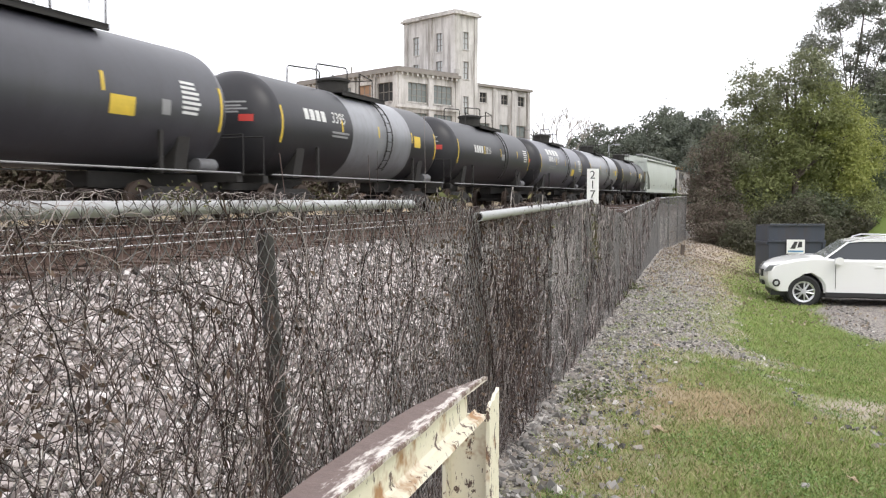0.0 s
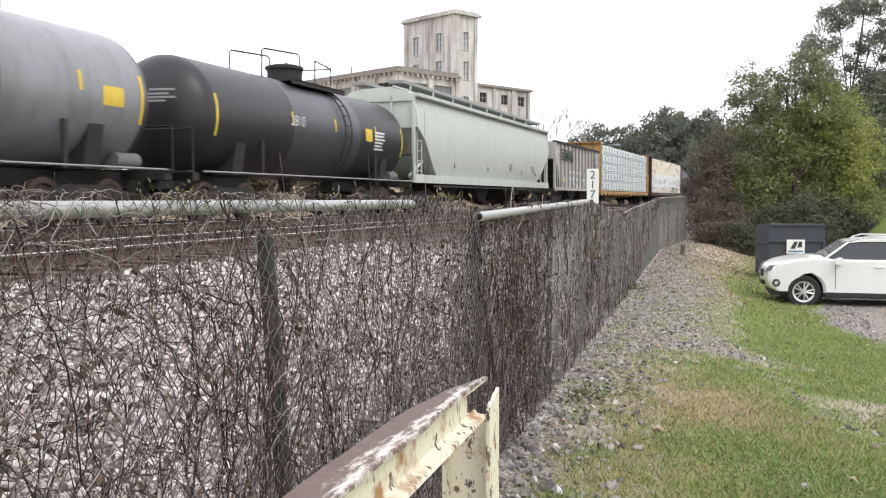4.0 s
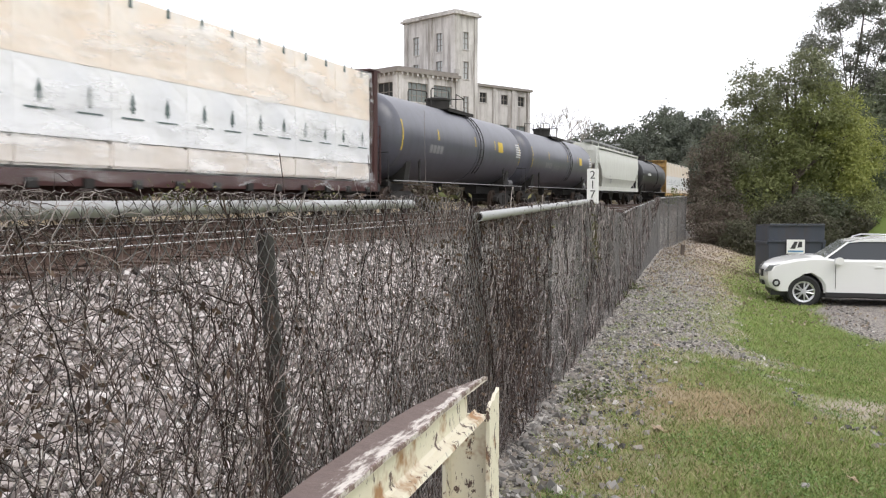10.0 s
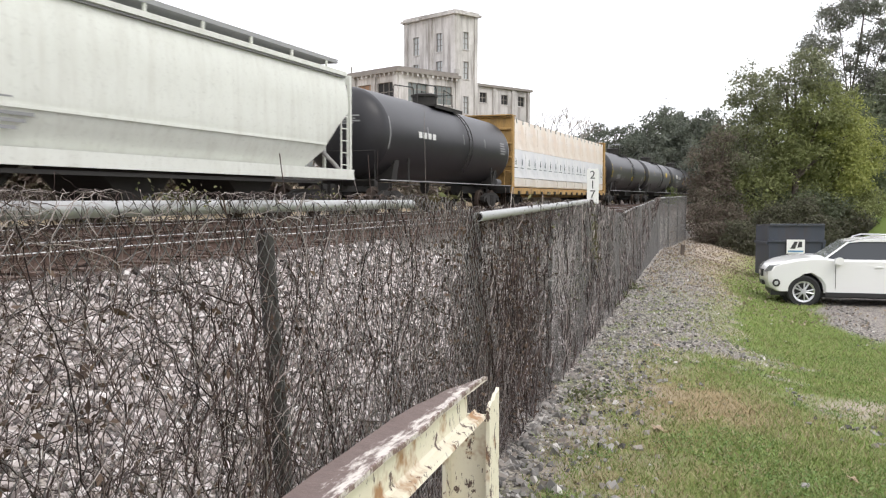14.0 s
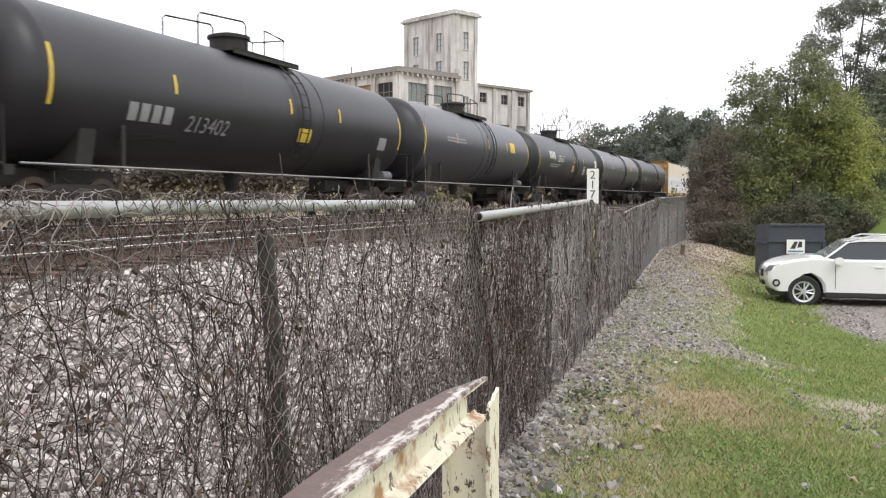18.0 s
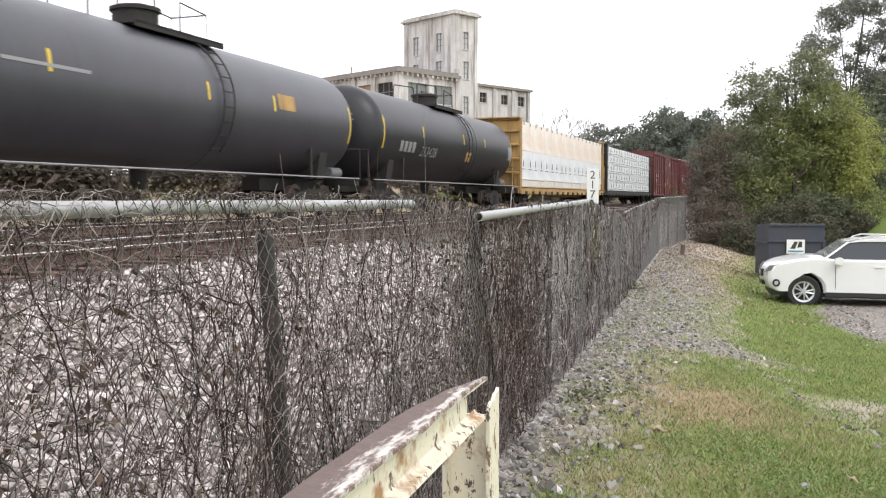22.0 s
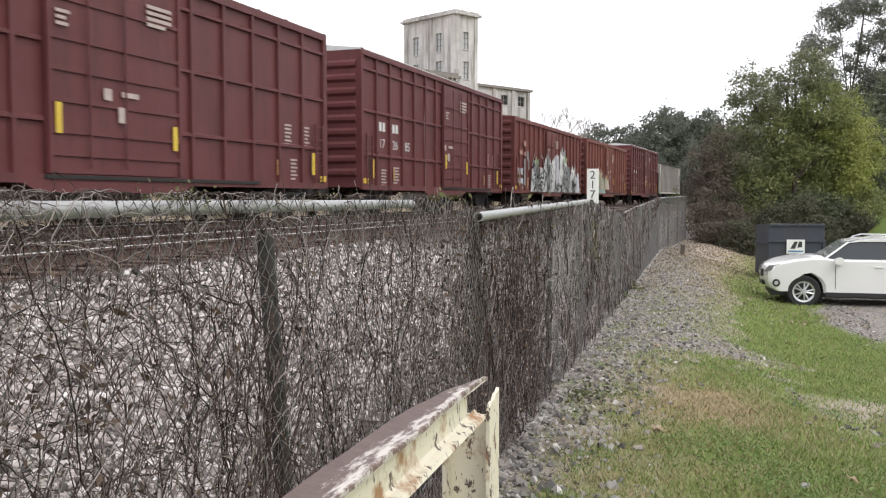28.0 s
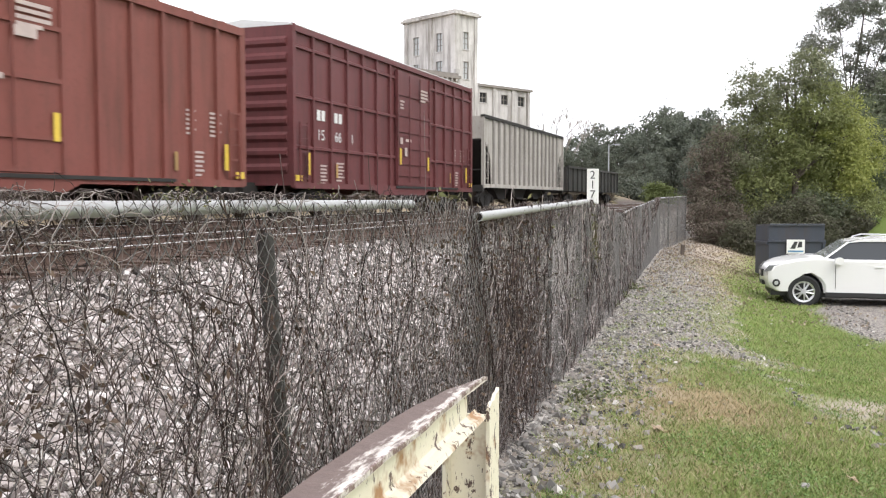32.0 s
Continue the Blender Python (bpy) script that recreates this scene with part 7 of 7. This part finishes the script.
tree("tree", "tall grey-green tree with loose open crown", 34.6, 76, 18.4, [
    (-3.3, 13.8, 1.5, 1.3, 0), (-1.6, 16.2, 1.8, 1.4, 0), (-3.0, 11.2, 1.8, 1.4, 0), (0.7, 17.4, 2.0, 1.3, 0), (1.0, 13.9, 1.5, 1.1, 0), (2.7, 15.4, 1.5, 1.4, 0), (-0.6, 12.4, 1.0, 0.8, 0),
    (-1.4, 8.6, 1.5, 1.2, 0), (1.0, 10.8, 1.5, 1.4, 0), (3.0, 12.0, 1.6, 1.5, 0), (2.4, 8.8, 1.9, 1.7, 0), (0.2, 6.9, 2.2, 1.6, 0), (-2.2, 9.6, 1.3, 1.0, 0), (0.4, 9.2, 1.6, 1.3, 0), (2.2, 10.6, 1.8, 1.4, 0), (2.6, 6.6, 2.0, 1.8, 0), (4.0, 14.0, 1.6, 1.8, 0), (4.0, 10.0, 1.8, 2.0, 0)], ("leaf_pale",), 8, 0.12, 70, 0.62, 5.4, 0.15, forks=4)
tree("tree", "tall dull tree in the second row", 30.8, 66, 9.6, [(-1.5, 6.6, 1.7, 1.8, 0), (0.6, 7.6, 1.7, 1.7, 0), (2.0, 5.8, 1.8, 2.0, 0), (0, 4.3, 2.4, 2.2, 0), (-1.0, 2.2, 2.2, 2.0, 0)], ("leaf_dark",), 9, 0.14, 60, 0.72, 5.0)
tree("tree", "tall dull tree at the edge of the lot", 34.4, 66, 12.0, [(-1.7, 8.4, 1.8, 2.0, 0), (0.8, 9.8, 2.0, 2.0, 0), (2.2, 7.4, 2.0, 2.4, 0), (-0.3, 5.6, 2.4, 2.2, 0), (-1.0, 3.0, 2.4, 2.4, 0), (2.2, 3.4, 2.2, 2.4, 0)], ("leaf_dark",), 19, 0.14, 60, 0.74, 5.0)
tree("shrub", "bright green round shrub beside the railway", (1166 - 784) / 1600 * 104, 104, 3.6, mound(4.0, 3.6, 10, 6), ("leaf_lime",), 10, 0.15, 60, 0.55, 5.0)
tree("shrub", "dull green shrub beside the railway", (1115 - 784) / 1600 * 118, 118, 5.0, mound(8, 5.0, 31, 7), ("leaf_far",), 31, 0.2, 60, 0.9, 5.0)
# dead leaves on the bank below the trees
rng = np.random.default_rng(33)
fall = []
while len(fall) < 9000:
    u, d = rng.uniform(18, 44), -rng.uniform(0.1, 6.5)
    x, y = fence(u, d)
    if rng.random() < 0.25 + 0.75 * smooth(22, 34, u) and rng.random() > smooth(3.5, 6.5, -d) * (1 - smooth(27, 33, u)):
        fall.append((x, y, height(x, y) + rng.uniform(0.005, 0.04)))
M["litter"] = island("brown_leaf_litter", [(0.20, 0.155, 0.11), (0.30, 0.235, 0.17), (0.38, 0.31, 0.23), (0.25, 0.195, 0.145)], 0.9)
leaves("leaf_litter", fall, 0.042, "litter", "brown fallen leaf litter on the bank", None, 34, "leaves")
# weedy thicket added beyond the railway to darken the view under the cars
thick = tree("shrub", "added weedy thicket that darkens the gaps under the train", 0, 0, 2.6, mound(4.8, 2.9, 61, 9), ("leaf_brown",), 61, 0.12, 60, 0.5, 5.5)
for k in range(30):
    tx, ty = line(3 + k * 3.6, 20.5 + 1.2 * math.sin(k * 2.3))
    m4 = pose(tx, ty, height(tx, ty) - 0.4, 0, 0, k * 77)
    if k == 0:
        thick.matrix_basis = m4
    else:
        tagged(copy_thing(thick, m4), "", "", "thicket beyond the railway")
# bare pale tree by the factory
bare = tagged(new("bare_tree"), "leafless pale grey tree beside the factory", "tree")
bx, by = (992 - 784) / 1600 * 165, 165.0
bare.matrix_basis = pose(bx, by, 0)
rng = random.Random(3)


def twig(b, p, d, ln, r, lv):
    q = p + d * ln
    b.tube([p, (p + q) / 2 + Vector((rng.uniform(-0.1, 0.1), 0, 0)) * ln, q], [r, r * 0.8, r * 0.6], 4, False)
    if lv:
        for _ in range(3):
            nd = (d + Vector((rng.uniform(-0.8, 0.8), rng.uniform(-0.8, 0.8), rng.uniform(-0.1, 0.6)))).normalized()
            twig(b, q, nd, ln * 0.68, r * 0.58, lv - 1)


M["pale_bark"] = plain("pale_bark", (0.30, 0.27, 0.24), 0.9)
part("trunk", Build().tube([(0, 0, -0.5), (0.2, 0, 8)], 0.3, 7), "pale_bark", bare)
for k in range(4):
    bb = Build()
    twig(bb, Vector((0.2, 0, 6.5 + k * 0.5)), Vector((math.cos(k * 1.7) * 0.6, math.sin(k * 1.7) * 0.6, 1)).normalized(), 4.2, 0.17, 4)
    part("limb", bb, "pale_bark", bare)
# far wood: a few kinds of tree, repeated
WOOD = (
    [(-2.6, 8.6, 2.6, 2.6, 0), (0.4, 11.2, 2.6, 2.6, 0), (2.9, 8.4, 2.5, 2.8, 0), (0, 6.0, 3.8, 3.0, 0), (-2.4, 3.2, 3.0, 3.0, 0), (2.4, 3.2, 3.0, 3.0, 0)],
    [(-1.6, 10.4, 2.0, 2.8, 0), (1.5, 11.8, 1.8, 2.2, 0), (2.4, 8.0, 2.4, 2.4, 0), (-2.5, 6.8, 2.6, 2.6, 0), (0.4, 5.0, 3.6, 3.0, 0), (0, 2.4, 4.0, 2.4, 0)],
    [(0, 11.6, 2.3, 2.6, 0), (-2.2, 8.8, 2.0, 2.2, 0), (2.3, 8.9, 2.2, 2.0, 0), (-1.2, 5.6, 3.2, 2.6, 0), (2.0, 5.0, 2.8, 2.8, 0), (0, 2.4, 4.2, 2.4, 0)],
    [(-2.9, 9.6, 1.8, 2.2, 0), (-0.4, 10.2, 2.2, 2.2, 0), (2.2, 11.2, 1.9, 2.4, 0), (3.0, 7.6, 2.2, 2.2, 0), (0, 6.2, 3.8, 2.6, 0), (0, 2.6, 4.4, 2.6, 0)])
kinds = [tree("wood_tree", "far dull green tree in the wood line", 0, 0, 14.5, WOOD[k], ("leaf_far",), 40 + k, 0.3, 46, 1.15, 5.0, 0.25) for k in range(4)]
rng = random.Random(9)
spots = [(1020, 175, 0.85), (1052, 190, 1.12), (1085, 178, 0.95), (1120, 186, 1.05), (1150, 150, 0.98), (1178, 165, 1.2), (1205, 158, 1.08), (1235, 150, 1.16), (1262, 160, 1.1), (1290, 150, 1.05), (955, 185, 0.9), (985, 200, 0.8), (1105, 150, 0.66), (1075, 142, 0.5), (1030, 142, 0.5), (1000, 150, 0.55), (1320, 150, 1.0), (1355, 160, 1.1), (1400, 150, 1.0), (1450, 150, 1.1), (1500, 140, 1.0), (1550, 150, 1.1), (1610, 150, 1.1), (1140, 128, 0.55), (1225, 120, 0.6), (925, 190, 0.85), (1190, 200, 1.3), (1245, 195, 1.28), (1700, 150, 1.0), (1800, 140, 1.1), (965, 150, 0.5), (1050, 155, 0.72)]
for i, (px_, y, k) in enumerate(spots):
    x = (px_ - 784) / 1600 * y
    m4 = pose(x, y, height(x, y) - 0.3, 0, 0, rng.uniform(0, 360))
    if i < 4:
        o = kinds[i]
        o.matrix_basis = m4
    else:
        o = copy_thing(kinds[i % 4], m4)
    o.scale = (k * rng.uniform(0.85, 1.15), k * rng.uniform(0.85, 1.15), k)
    tagged(o, "", "", "far wood line")

# ---- street lamp, utility pole and wire ----
M["lamp_grey"] = plain("grey_lamp_steel", (0.35, 0.36, 0.37), 0.5, 0.5)
lx, ly_ = (1076 - 784) / 1600 * 112, 112.0
lamp = tagged(new("street_lamp"), "grey street lamp on a tall pole beyond the railway", "street lamp")
lamp.matrix_basis = pose(lx, ly_, 0)
part("pole", Build().tube([(0, 0, -0.5), (0, 0, 8.5)], [0.11, 0.07], 8), "lamp_grey", lamp)
part("arm", Build().tube([(0, 0, 8.2), (0.4, 0, 8.5), (0.9, 0, 8.5)], 0.04, 6), "lamp_grey", lamp)
part("lamp_head", Build().prism([(0.7, 8.42), (1.35, 8.38), (1.4, 8.48), (1.2, 8.6), (0.75, 8.56)], -0.13, 0.13, "y"), "lamp_grey", lamp)
ux, uy = (1519 - 784) / 1600 * 72, 72.0
pole = tagged(new("utility_pole"), "pale wooden utility pole among the trees", "pole")
pole.matrix_basis = pose(ux, uy, height(ux, uy))
part("pole", Build().tube([(0, 0, -0.5), (0, 0, 7.6)], [0.15, 0.1], 8), "pale_bark", pole)
wire = tagged(new("overhead_wire"), "thin overhead wire between poles", "wire")
part("wire", Build().tube([(ux - 1.5, uy, 10.2), (ux + 3, uy, 10.0), (ux + 20, uy - 6, 10.1)], 0.03, 5), "lamp_grey", wire)

# ---- waste container ----
M["dump"] = paint("dark_blue_grey_container_paint", (0.036, 0.042, 0.055), (0.07, 0.05, 0.04), 0.5, 0.5)
M["lid"] = plain("black_plastic_lid", (0.035, 0.04, 0.05), 0.45, 0, 0.15)
dump = tagged(new("waste_container"), "dark blue-grey steel waste container with plastic lids", "dumpster")
dx0, dy0 = (1361 - 784) / 1600 * 26.5, 26.5
dump.matrix_basis = pose(dx0, dy0, height(dx0 + 0.9, dy0 + 0.7), 0, 0, -3)
body = part("body", Build().prism([(0, 0.12), (1.3, 0.12), (1.3, 1.56), (0, 1.6)], 0, 1.6, "x"), "dump", dump)
part("rim", Build().box(-0.04, 1.64, -0.05, 0.06, 1.12, 1.18).box(-0.05, -0.0, 0, 1.3, 1.05, 1.12).box(1.6, 1.65, 0, 1.3, 1.05, 1.12), "dump", body)
for k in range(2):
    part("lid", Build().prism([(-0.06, 1.605), (1.34, 1.565), (1.34, 1.6), (0.02, 1.66), (-0.06, 1.65)], 0.02 + k * 0.8, 0.78 + k * 0.8, "x"), "lid", dump, "black plastic lid")
for x in (0.0, 1.54):
    part("stiffener", Build().box(x, x + 0.06, -0.05, 0.0, 0.12, 1.08), "dump", body)
for x in (1.6,):
    part("fork_pocket", Build().box(x, x + 0.12, 0.2, 1.1, 0.55, 0.72), "dump", dump)
for x in (0.1, 1.4):
    part("skid", Build().box(x, x + 0.12, 0.05, 1.25, -0.05, 0.12), "dump", dump)
sign = part("sign", Build().box(0.5, 1.02, -0.062, -0.054, 0.79, 1.2), "sign_white", dump, "white sign with a black and blue mark")
M["sign_blue"] = plain("blue_sign_print", (0.10, 0.22, 0.36), 0.6)
part("mark", Build().prism([(0.6, 0.93), (0.74, 0.93), (0.82, 1.14), (0.72, 1.14)], -0.066, -0.0625, "y").prism([(0.8, 0.96), (0.94, 0.98), (0.94, 1.14), (0.85, 1.14)], -0.066, -0.0625, "y"), "black_mark", sign)
part("mark_bar", Build().box(0.54, 0.98, -0.066, -0.0625, 0.83, 0.88), "sign_blue", sign)

# ---- parked car ----
mc = Mat("white_car_paint")
M["car_white"] = mc.done((0.72, 0.72, 0.70), 0.26)
mc.bsdf.inputs["Coat Weight"].default_value = 0.6
M["car_glass"] = Mat("dark_car_glass").done((0.035, 0.04, 0.045), 0.06)
# pale grey base: the sky's reflection is put into the windscreen colour
M["windscreen"] = Mat("windscreen_painted_pale").done((0.20, 0.215, 0.22), 0.05, spec=1.0)
M["car_black"] = plain("black_car_plastic", (0.02, 0.02, 0.02), 0.6)
M["tyre"] = plain("black_tyre_rubber", (0.02, 0.02, 0.02), 0.85)
M["alloy"] = plain("silver_alloy", (0.55, 0.55, 0.56), 0.35, 0.8, 0.1)
M["lens"] = Mat("smoked_headlight").done((0.16, 0.165, 0.17), 0.08)
M["amber"] = plain("amber_lens", (0.5, 0.2, 0.03), 0.3)


def suv():
    car = tagged(new("parked_car"), "white parked sport utility car on the grass edge", "car")
    gx, gy = (1351 - 784) / 1600 * 20.6, 20.6
    car.matrix_basis = pose(gx, gy, EYE - (546 - 351) / 1600 * 20.3, 0, 0, -15)
    f, r, arch = 0.89, 3.6, 0.425

    def hoop(cx, n=9):
        return [(cx + arch * math.cos(t), 0.37 + arch * math.sin(t)) for t in np.linspace(0.0, math.pi, n)]
    low = [(0.22, 0.36), (f - arch, 0.36)] + [p for p in reversed(hoop(f))][1:-1] + [(f + arch, 0.34), (r - arch, 0.34)] + [p for p in reversed(hoop(r))][1:-1] + [(r + arch, 0.36), (4.6, 0.4)]
    upper = [(4.66, 0.75), (4.62, 1.1), (1.5, 1.1), (1.28, 1.135), (0.95, 1.13), (0.6, 1.09), (0.3, 1.02), (0.12, 0.93), (0.03, 0.78), (0.04, 0.6), (0.08, 0.46)]
    outline = low + upper
    b = Build()
    n = len(outline)
    layers = []
    for y, sh in ((0.0, 0.07), (0.05, 0.0), (0.9, -0.03), (1.75, 0.0), (1.8, 0.07)):
        layers.append([(x + (sh if x < 2.3 else -sh) * (0.8 if z < 0.5 or z > 0.95 else 1) + (0.12 * abs(y - 0.9) ** 2 if x < 1.0 else 0), y, z - (sh * 0.6 if z > 0.95 else 0)) for x, z in outline])
    body = part("body", loft(layers), "car_white", car, smooth=True)
    # cabin: glass with pillars and roof over it
    cab = [(1.26, 1.06), (1.82, 1.49), (2.1, 1.555), (3.3, 1.57), (4.15, 1.5), (4.58, 1.1)]

    def inset(z):
        return 0.06 + 0.26 * max(0, (z - 1.06) / 0.5)
    lay = [[(x, inset(z) + (0.02 if side == 0 else 0), z) if side == 0 else (x, 1.8 - inset(z) - 0.02, z) for x, z in cab] for side in (0, 1)]
    part("glass", loft(lay), "car_glass", car, "dark tinted windows", smooth=False)
    part("windscreen", loft([[(1.25, y + (0.02 if y < 0.9 else -0.02), 1.066), (1.81, y + (0.2 if y < 0.9 else -0.2), 1.497), (1.825, y + (0.2 if y < 0.9 else -0.2), 1.487), (1.265, y + (0.02 if y < 0.9 else -0.02), 1.056)] for y in (0.09, 1.71)]), "windscreen", car, "windscreen painted pale for the sky's reflection")
    roof = [(1.78, 1.48), (2.1, 1.56), (3.3, 1.575), (4.2, 1.51), (4.3, 1.47), (4.2, 1.47), (3.3, 1.525), (2.1, 1.51)]
    part("roof", loft([[(x, y + (0.0), z - (0.02 if y in (0.27, 1.53) else 0)) for x, z in roof] for y in (0.27, 0.4, 1.4, 1.53)]), "car_white", car, smooth=True)
    for side in (0, 1):
        def py(z, o=0.0):
            return inset(z) - o if side == 0 else 1.8 - inset(z) + o
        for a_, c_, w in (((1.28, 1.07), (1.85, 1.49), 0.06), ((2.72, 1.08), (2.8, 1.53), 0.09), ((3.62, 1.08), (3.5, 1.53), 0.08), ((4.45, 1.1), (4.12, 1.49), 0.2)):
            bb = Build()
            bb.add([(a_[0] - w / 2, py(a_[1], 0.012), a_[1]), (a_[0] + w / 2, py(a_[1], 0.012), a_[1]), (c_[0] + w / 2, py(c_[1], 0.012), c_[1]), (c_[0] - w / 2, py(c_[1], 0.012), c_[1]),
                    (a_[0] - w / 2, py(a_[1], -0.03), a_[1]), (a_[0] + w / 2, py(a_[1], -0.03), a_[1]), (c_[0] + w / 2, py(c_[1], -0.03), c_[1]), (c_[0] - w / 2, py(c_[1], -0.03), c_[1])],
                   [(0, 1, 2, 3), (7, 6, 5, 4), (0, 4, 5, 1), (1, 5, 6, 2), (2, 6, 7, 3), (3, 7, 4, 0)])
            part("pillar", bb, "car_white" if w != 0.09 else "car_black", car)
        y0, y1 = (-0.006, 0.004) if side == 0 else (1.796, 1.806)
        for x in (1.55, 2.72, 3.6):
            part("door_gap", Build().box(x - 0.006, x + 0.006, y0, y1, 0.45, 1.07), "car_black", body)
        part("sill_cladding", Build().box(f + arch + 0.03, r - arch - 0.03, -0.025 if side == 0 else 1.77, 0.03 if side == 0 else 1.825, 0.27, 0.36), "car_black", body)
        for x in (2.35, 3.3):
            part("door_handle", Build().box(x, x + 0.17, -0.03 if side == 0 else 1.795, 0.005 if side == 0 else 1.83, 0.93, 0.955), "car_white", body)
        part("mirror", Build().prism([(1.5, 1.0), (1.66, 1.0), (1.7, 1.12), (1.62, 1.16), (1.52, 1.13)], -0.2 if side == 0 else 1.83, -0.02 if side == 0 else 2.0, "y"), "car_white", car, "white door mirror")
        part("roof_rail", Build().tube([(2.1, 0.3 if side == 0 else 1.5, 1.56), (2.3, 0.3 if side == 0 else 1.5, 1.62), (3.9, 0.3 if side == 0 else 1.5, 1.61), (4.1, 0.3 if side == 0 else 1.5, 1.54)], 0.018), "alloy", car)
        part("headlight", Build().prism([(0.06, 0.80), (0.3, 0.84), (0.62, 0.97), (0.58, 1.02), (0.16, 0.93)], 0.02 if side == 0 else 1.55, 0.25 if side == 0 else 1.78, "y"), "lens", car)
        fog = part("fog_lamp", Build().turned([(-0.016 if side == 0 else 1.816, 0.0), (-0.016 if side == 0 else 1.816, 0.085), (0.06 if side == 0 else 1.74, 0.085)], 16, "y", (0.3, 0, 0.55)), "car_black", car, "round fog lamp in a black ring")
        part("fog_lens", Build().turned([(-0.02 if side == 0 else 1.82, 0.0), (-0.02 if side == 0 else 1.82, 0.045), (0.0 if side == 0 else 1.8, 0.045)], 12, "y", (0.3, 0, 0.55)), "alloy", fog)
        for cx in (f, r):
            part("arch_inner", Build().turned([(0.36 if side == 0 else 1.44, 0.0), (0.36 if side == 0 else 1.44, arch + 0.03), (0.40 if side == 0 else 1.40, arch + 0.03)], 20, "y", (cx, 0, 0.37)), "car_black", car)
        for cx in (f, r):
            w = part("wheel", lambda: Build().turned([(-0.1, 0.24), (-0.11, 0.33), (-0.08, 0.36), (0.08, 0.36), (0.11, 0.33), (0.1, 0.24)], 32, "y"), "tyre", car, "black tyre on silver alloy rim", True, key="suv_tyre", at=pose(cx, 0.1 if side == 0 else 1.7, 0.36, 0, 0, 0 if side == 0 else 180))

            def rim():
                bb = Build().turned([(-0.085, 0.2), (-0.1, 0.245), (-0.06, 0.245), (-0.05, 0.2)], 28, "y")
                for k in range(5):
                    for o in (-0.16, 0.16):
                        t = k * 2 * math.pi / 5 + o
                        bb.tube([(0.05 * math.cos(t), -0.085, 0.05 * math.sin(t)), (0.215 * math.cos(t + o * 0.4), -0.08, 0.215 * math.sin(t + o * 0.4))], 0.02, 5)
                return bb.turned([(-0.1, 0.0), (-0.1, 0.06), (-0.05, 0.06)], 14, "y")
            part("rim", rim, "alloy", w, key="suv_rim")
            part("brake_disc", lambda: Build().turned([(-0.03, 0.0), (-0.03, 0.22)], 20, "y"), "car_black", w, key="suv_disc")
        part("arch_liner", Build().turned([(0.03 if side == 0 else 1.4, arch - 0.01), (0.4 if side == 0 else 1.77, arch - 0.01)], 20, "y", (f, 0, 0.37), (0, math.pi)), "car_black", car)
    part("grille", Build().box(0.012, 0.12, 0.5, 1.3, 0.66, 0.82).box(0.03, 0.12, 0.5, 1.3, 0.47, 0.57), "car_black", car)
    part("lower_bumper", Build().box(0.2, 0.55, 0.12, 1.68, 0.26, 0.38), "car_black", car)
    part("wiper_cowl", Build().box(1.2, 1.34, 0.3, 1.5, 1.06, 1.09), "car_black", car)
    part("underbody", Build().box(0.5, 4.4, 0.2, 1.6, 0.22, 0.36), "car_black", car)


suv()
# short stake on the gravel bank
st = tagged(new("stake"), "short grey wooden stake on the gravel bank", "stake")
sx, sy_ = (1208 - 784) / 1600 * 30, 30.0
part("stake", Build().box(-0.05, 0.05, -0.05, 0.05, -0.2, 0.36), "bark", st)
st.matrix_basis = pose(sx, sy_, height(sx, sy_), 0, 4, 10)


# ---- motion ----
def motions():
    """The train runs by at an even speed along its bend."""
    for car, mid in TRAIN_CARS:
        rows = []
        for k in range(17):
            t = k * 2.0
            s = mid - SPEED * t
            x, y = line(s, TRAIN)
            rows.append((t, pose(x, y, RAIL, 0, 0, -heading(s))))
        walk(car, rows)


motions()
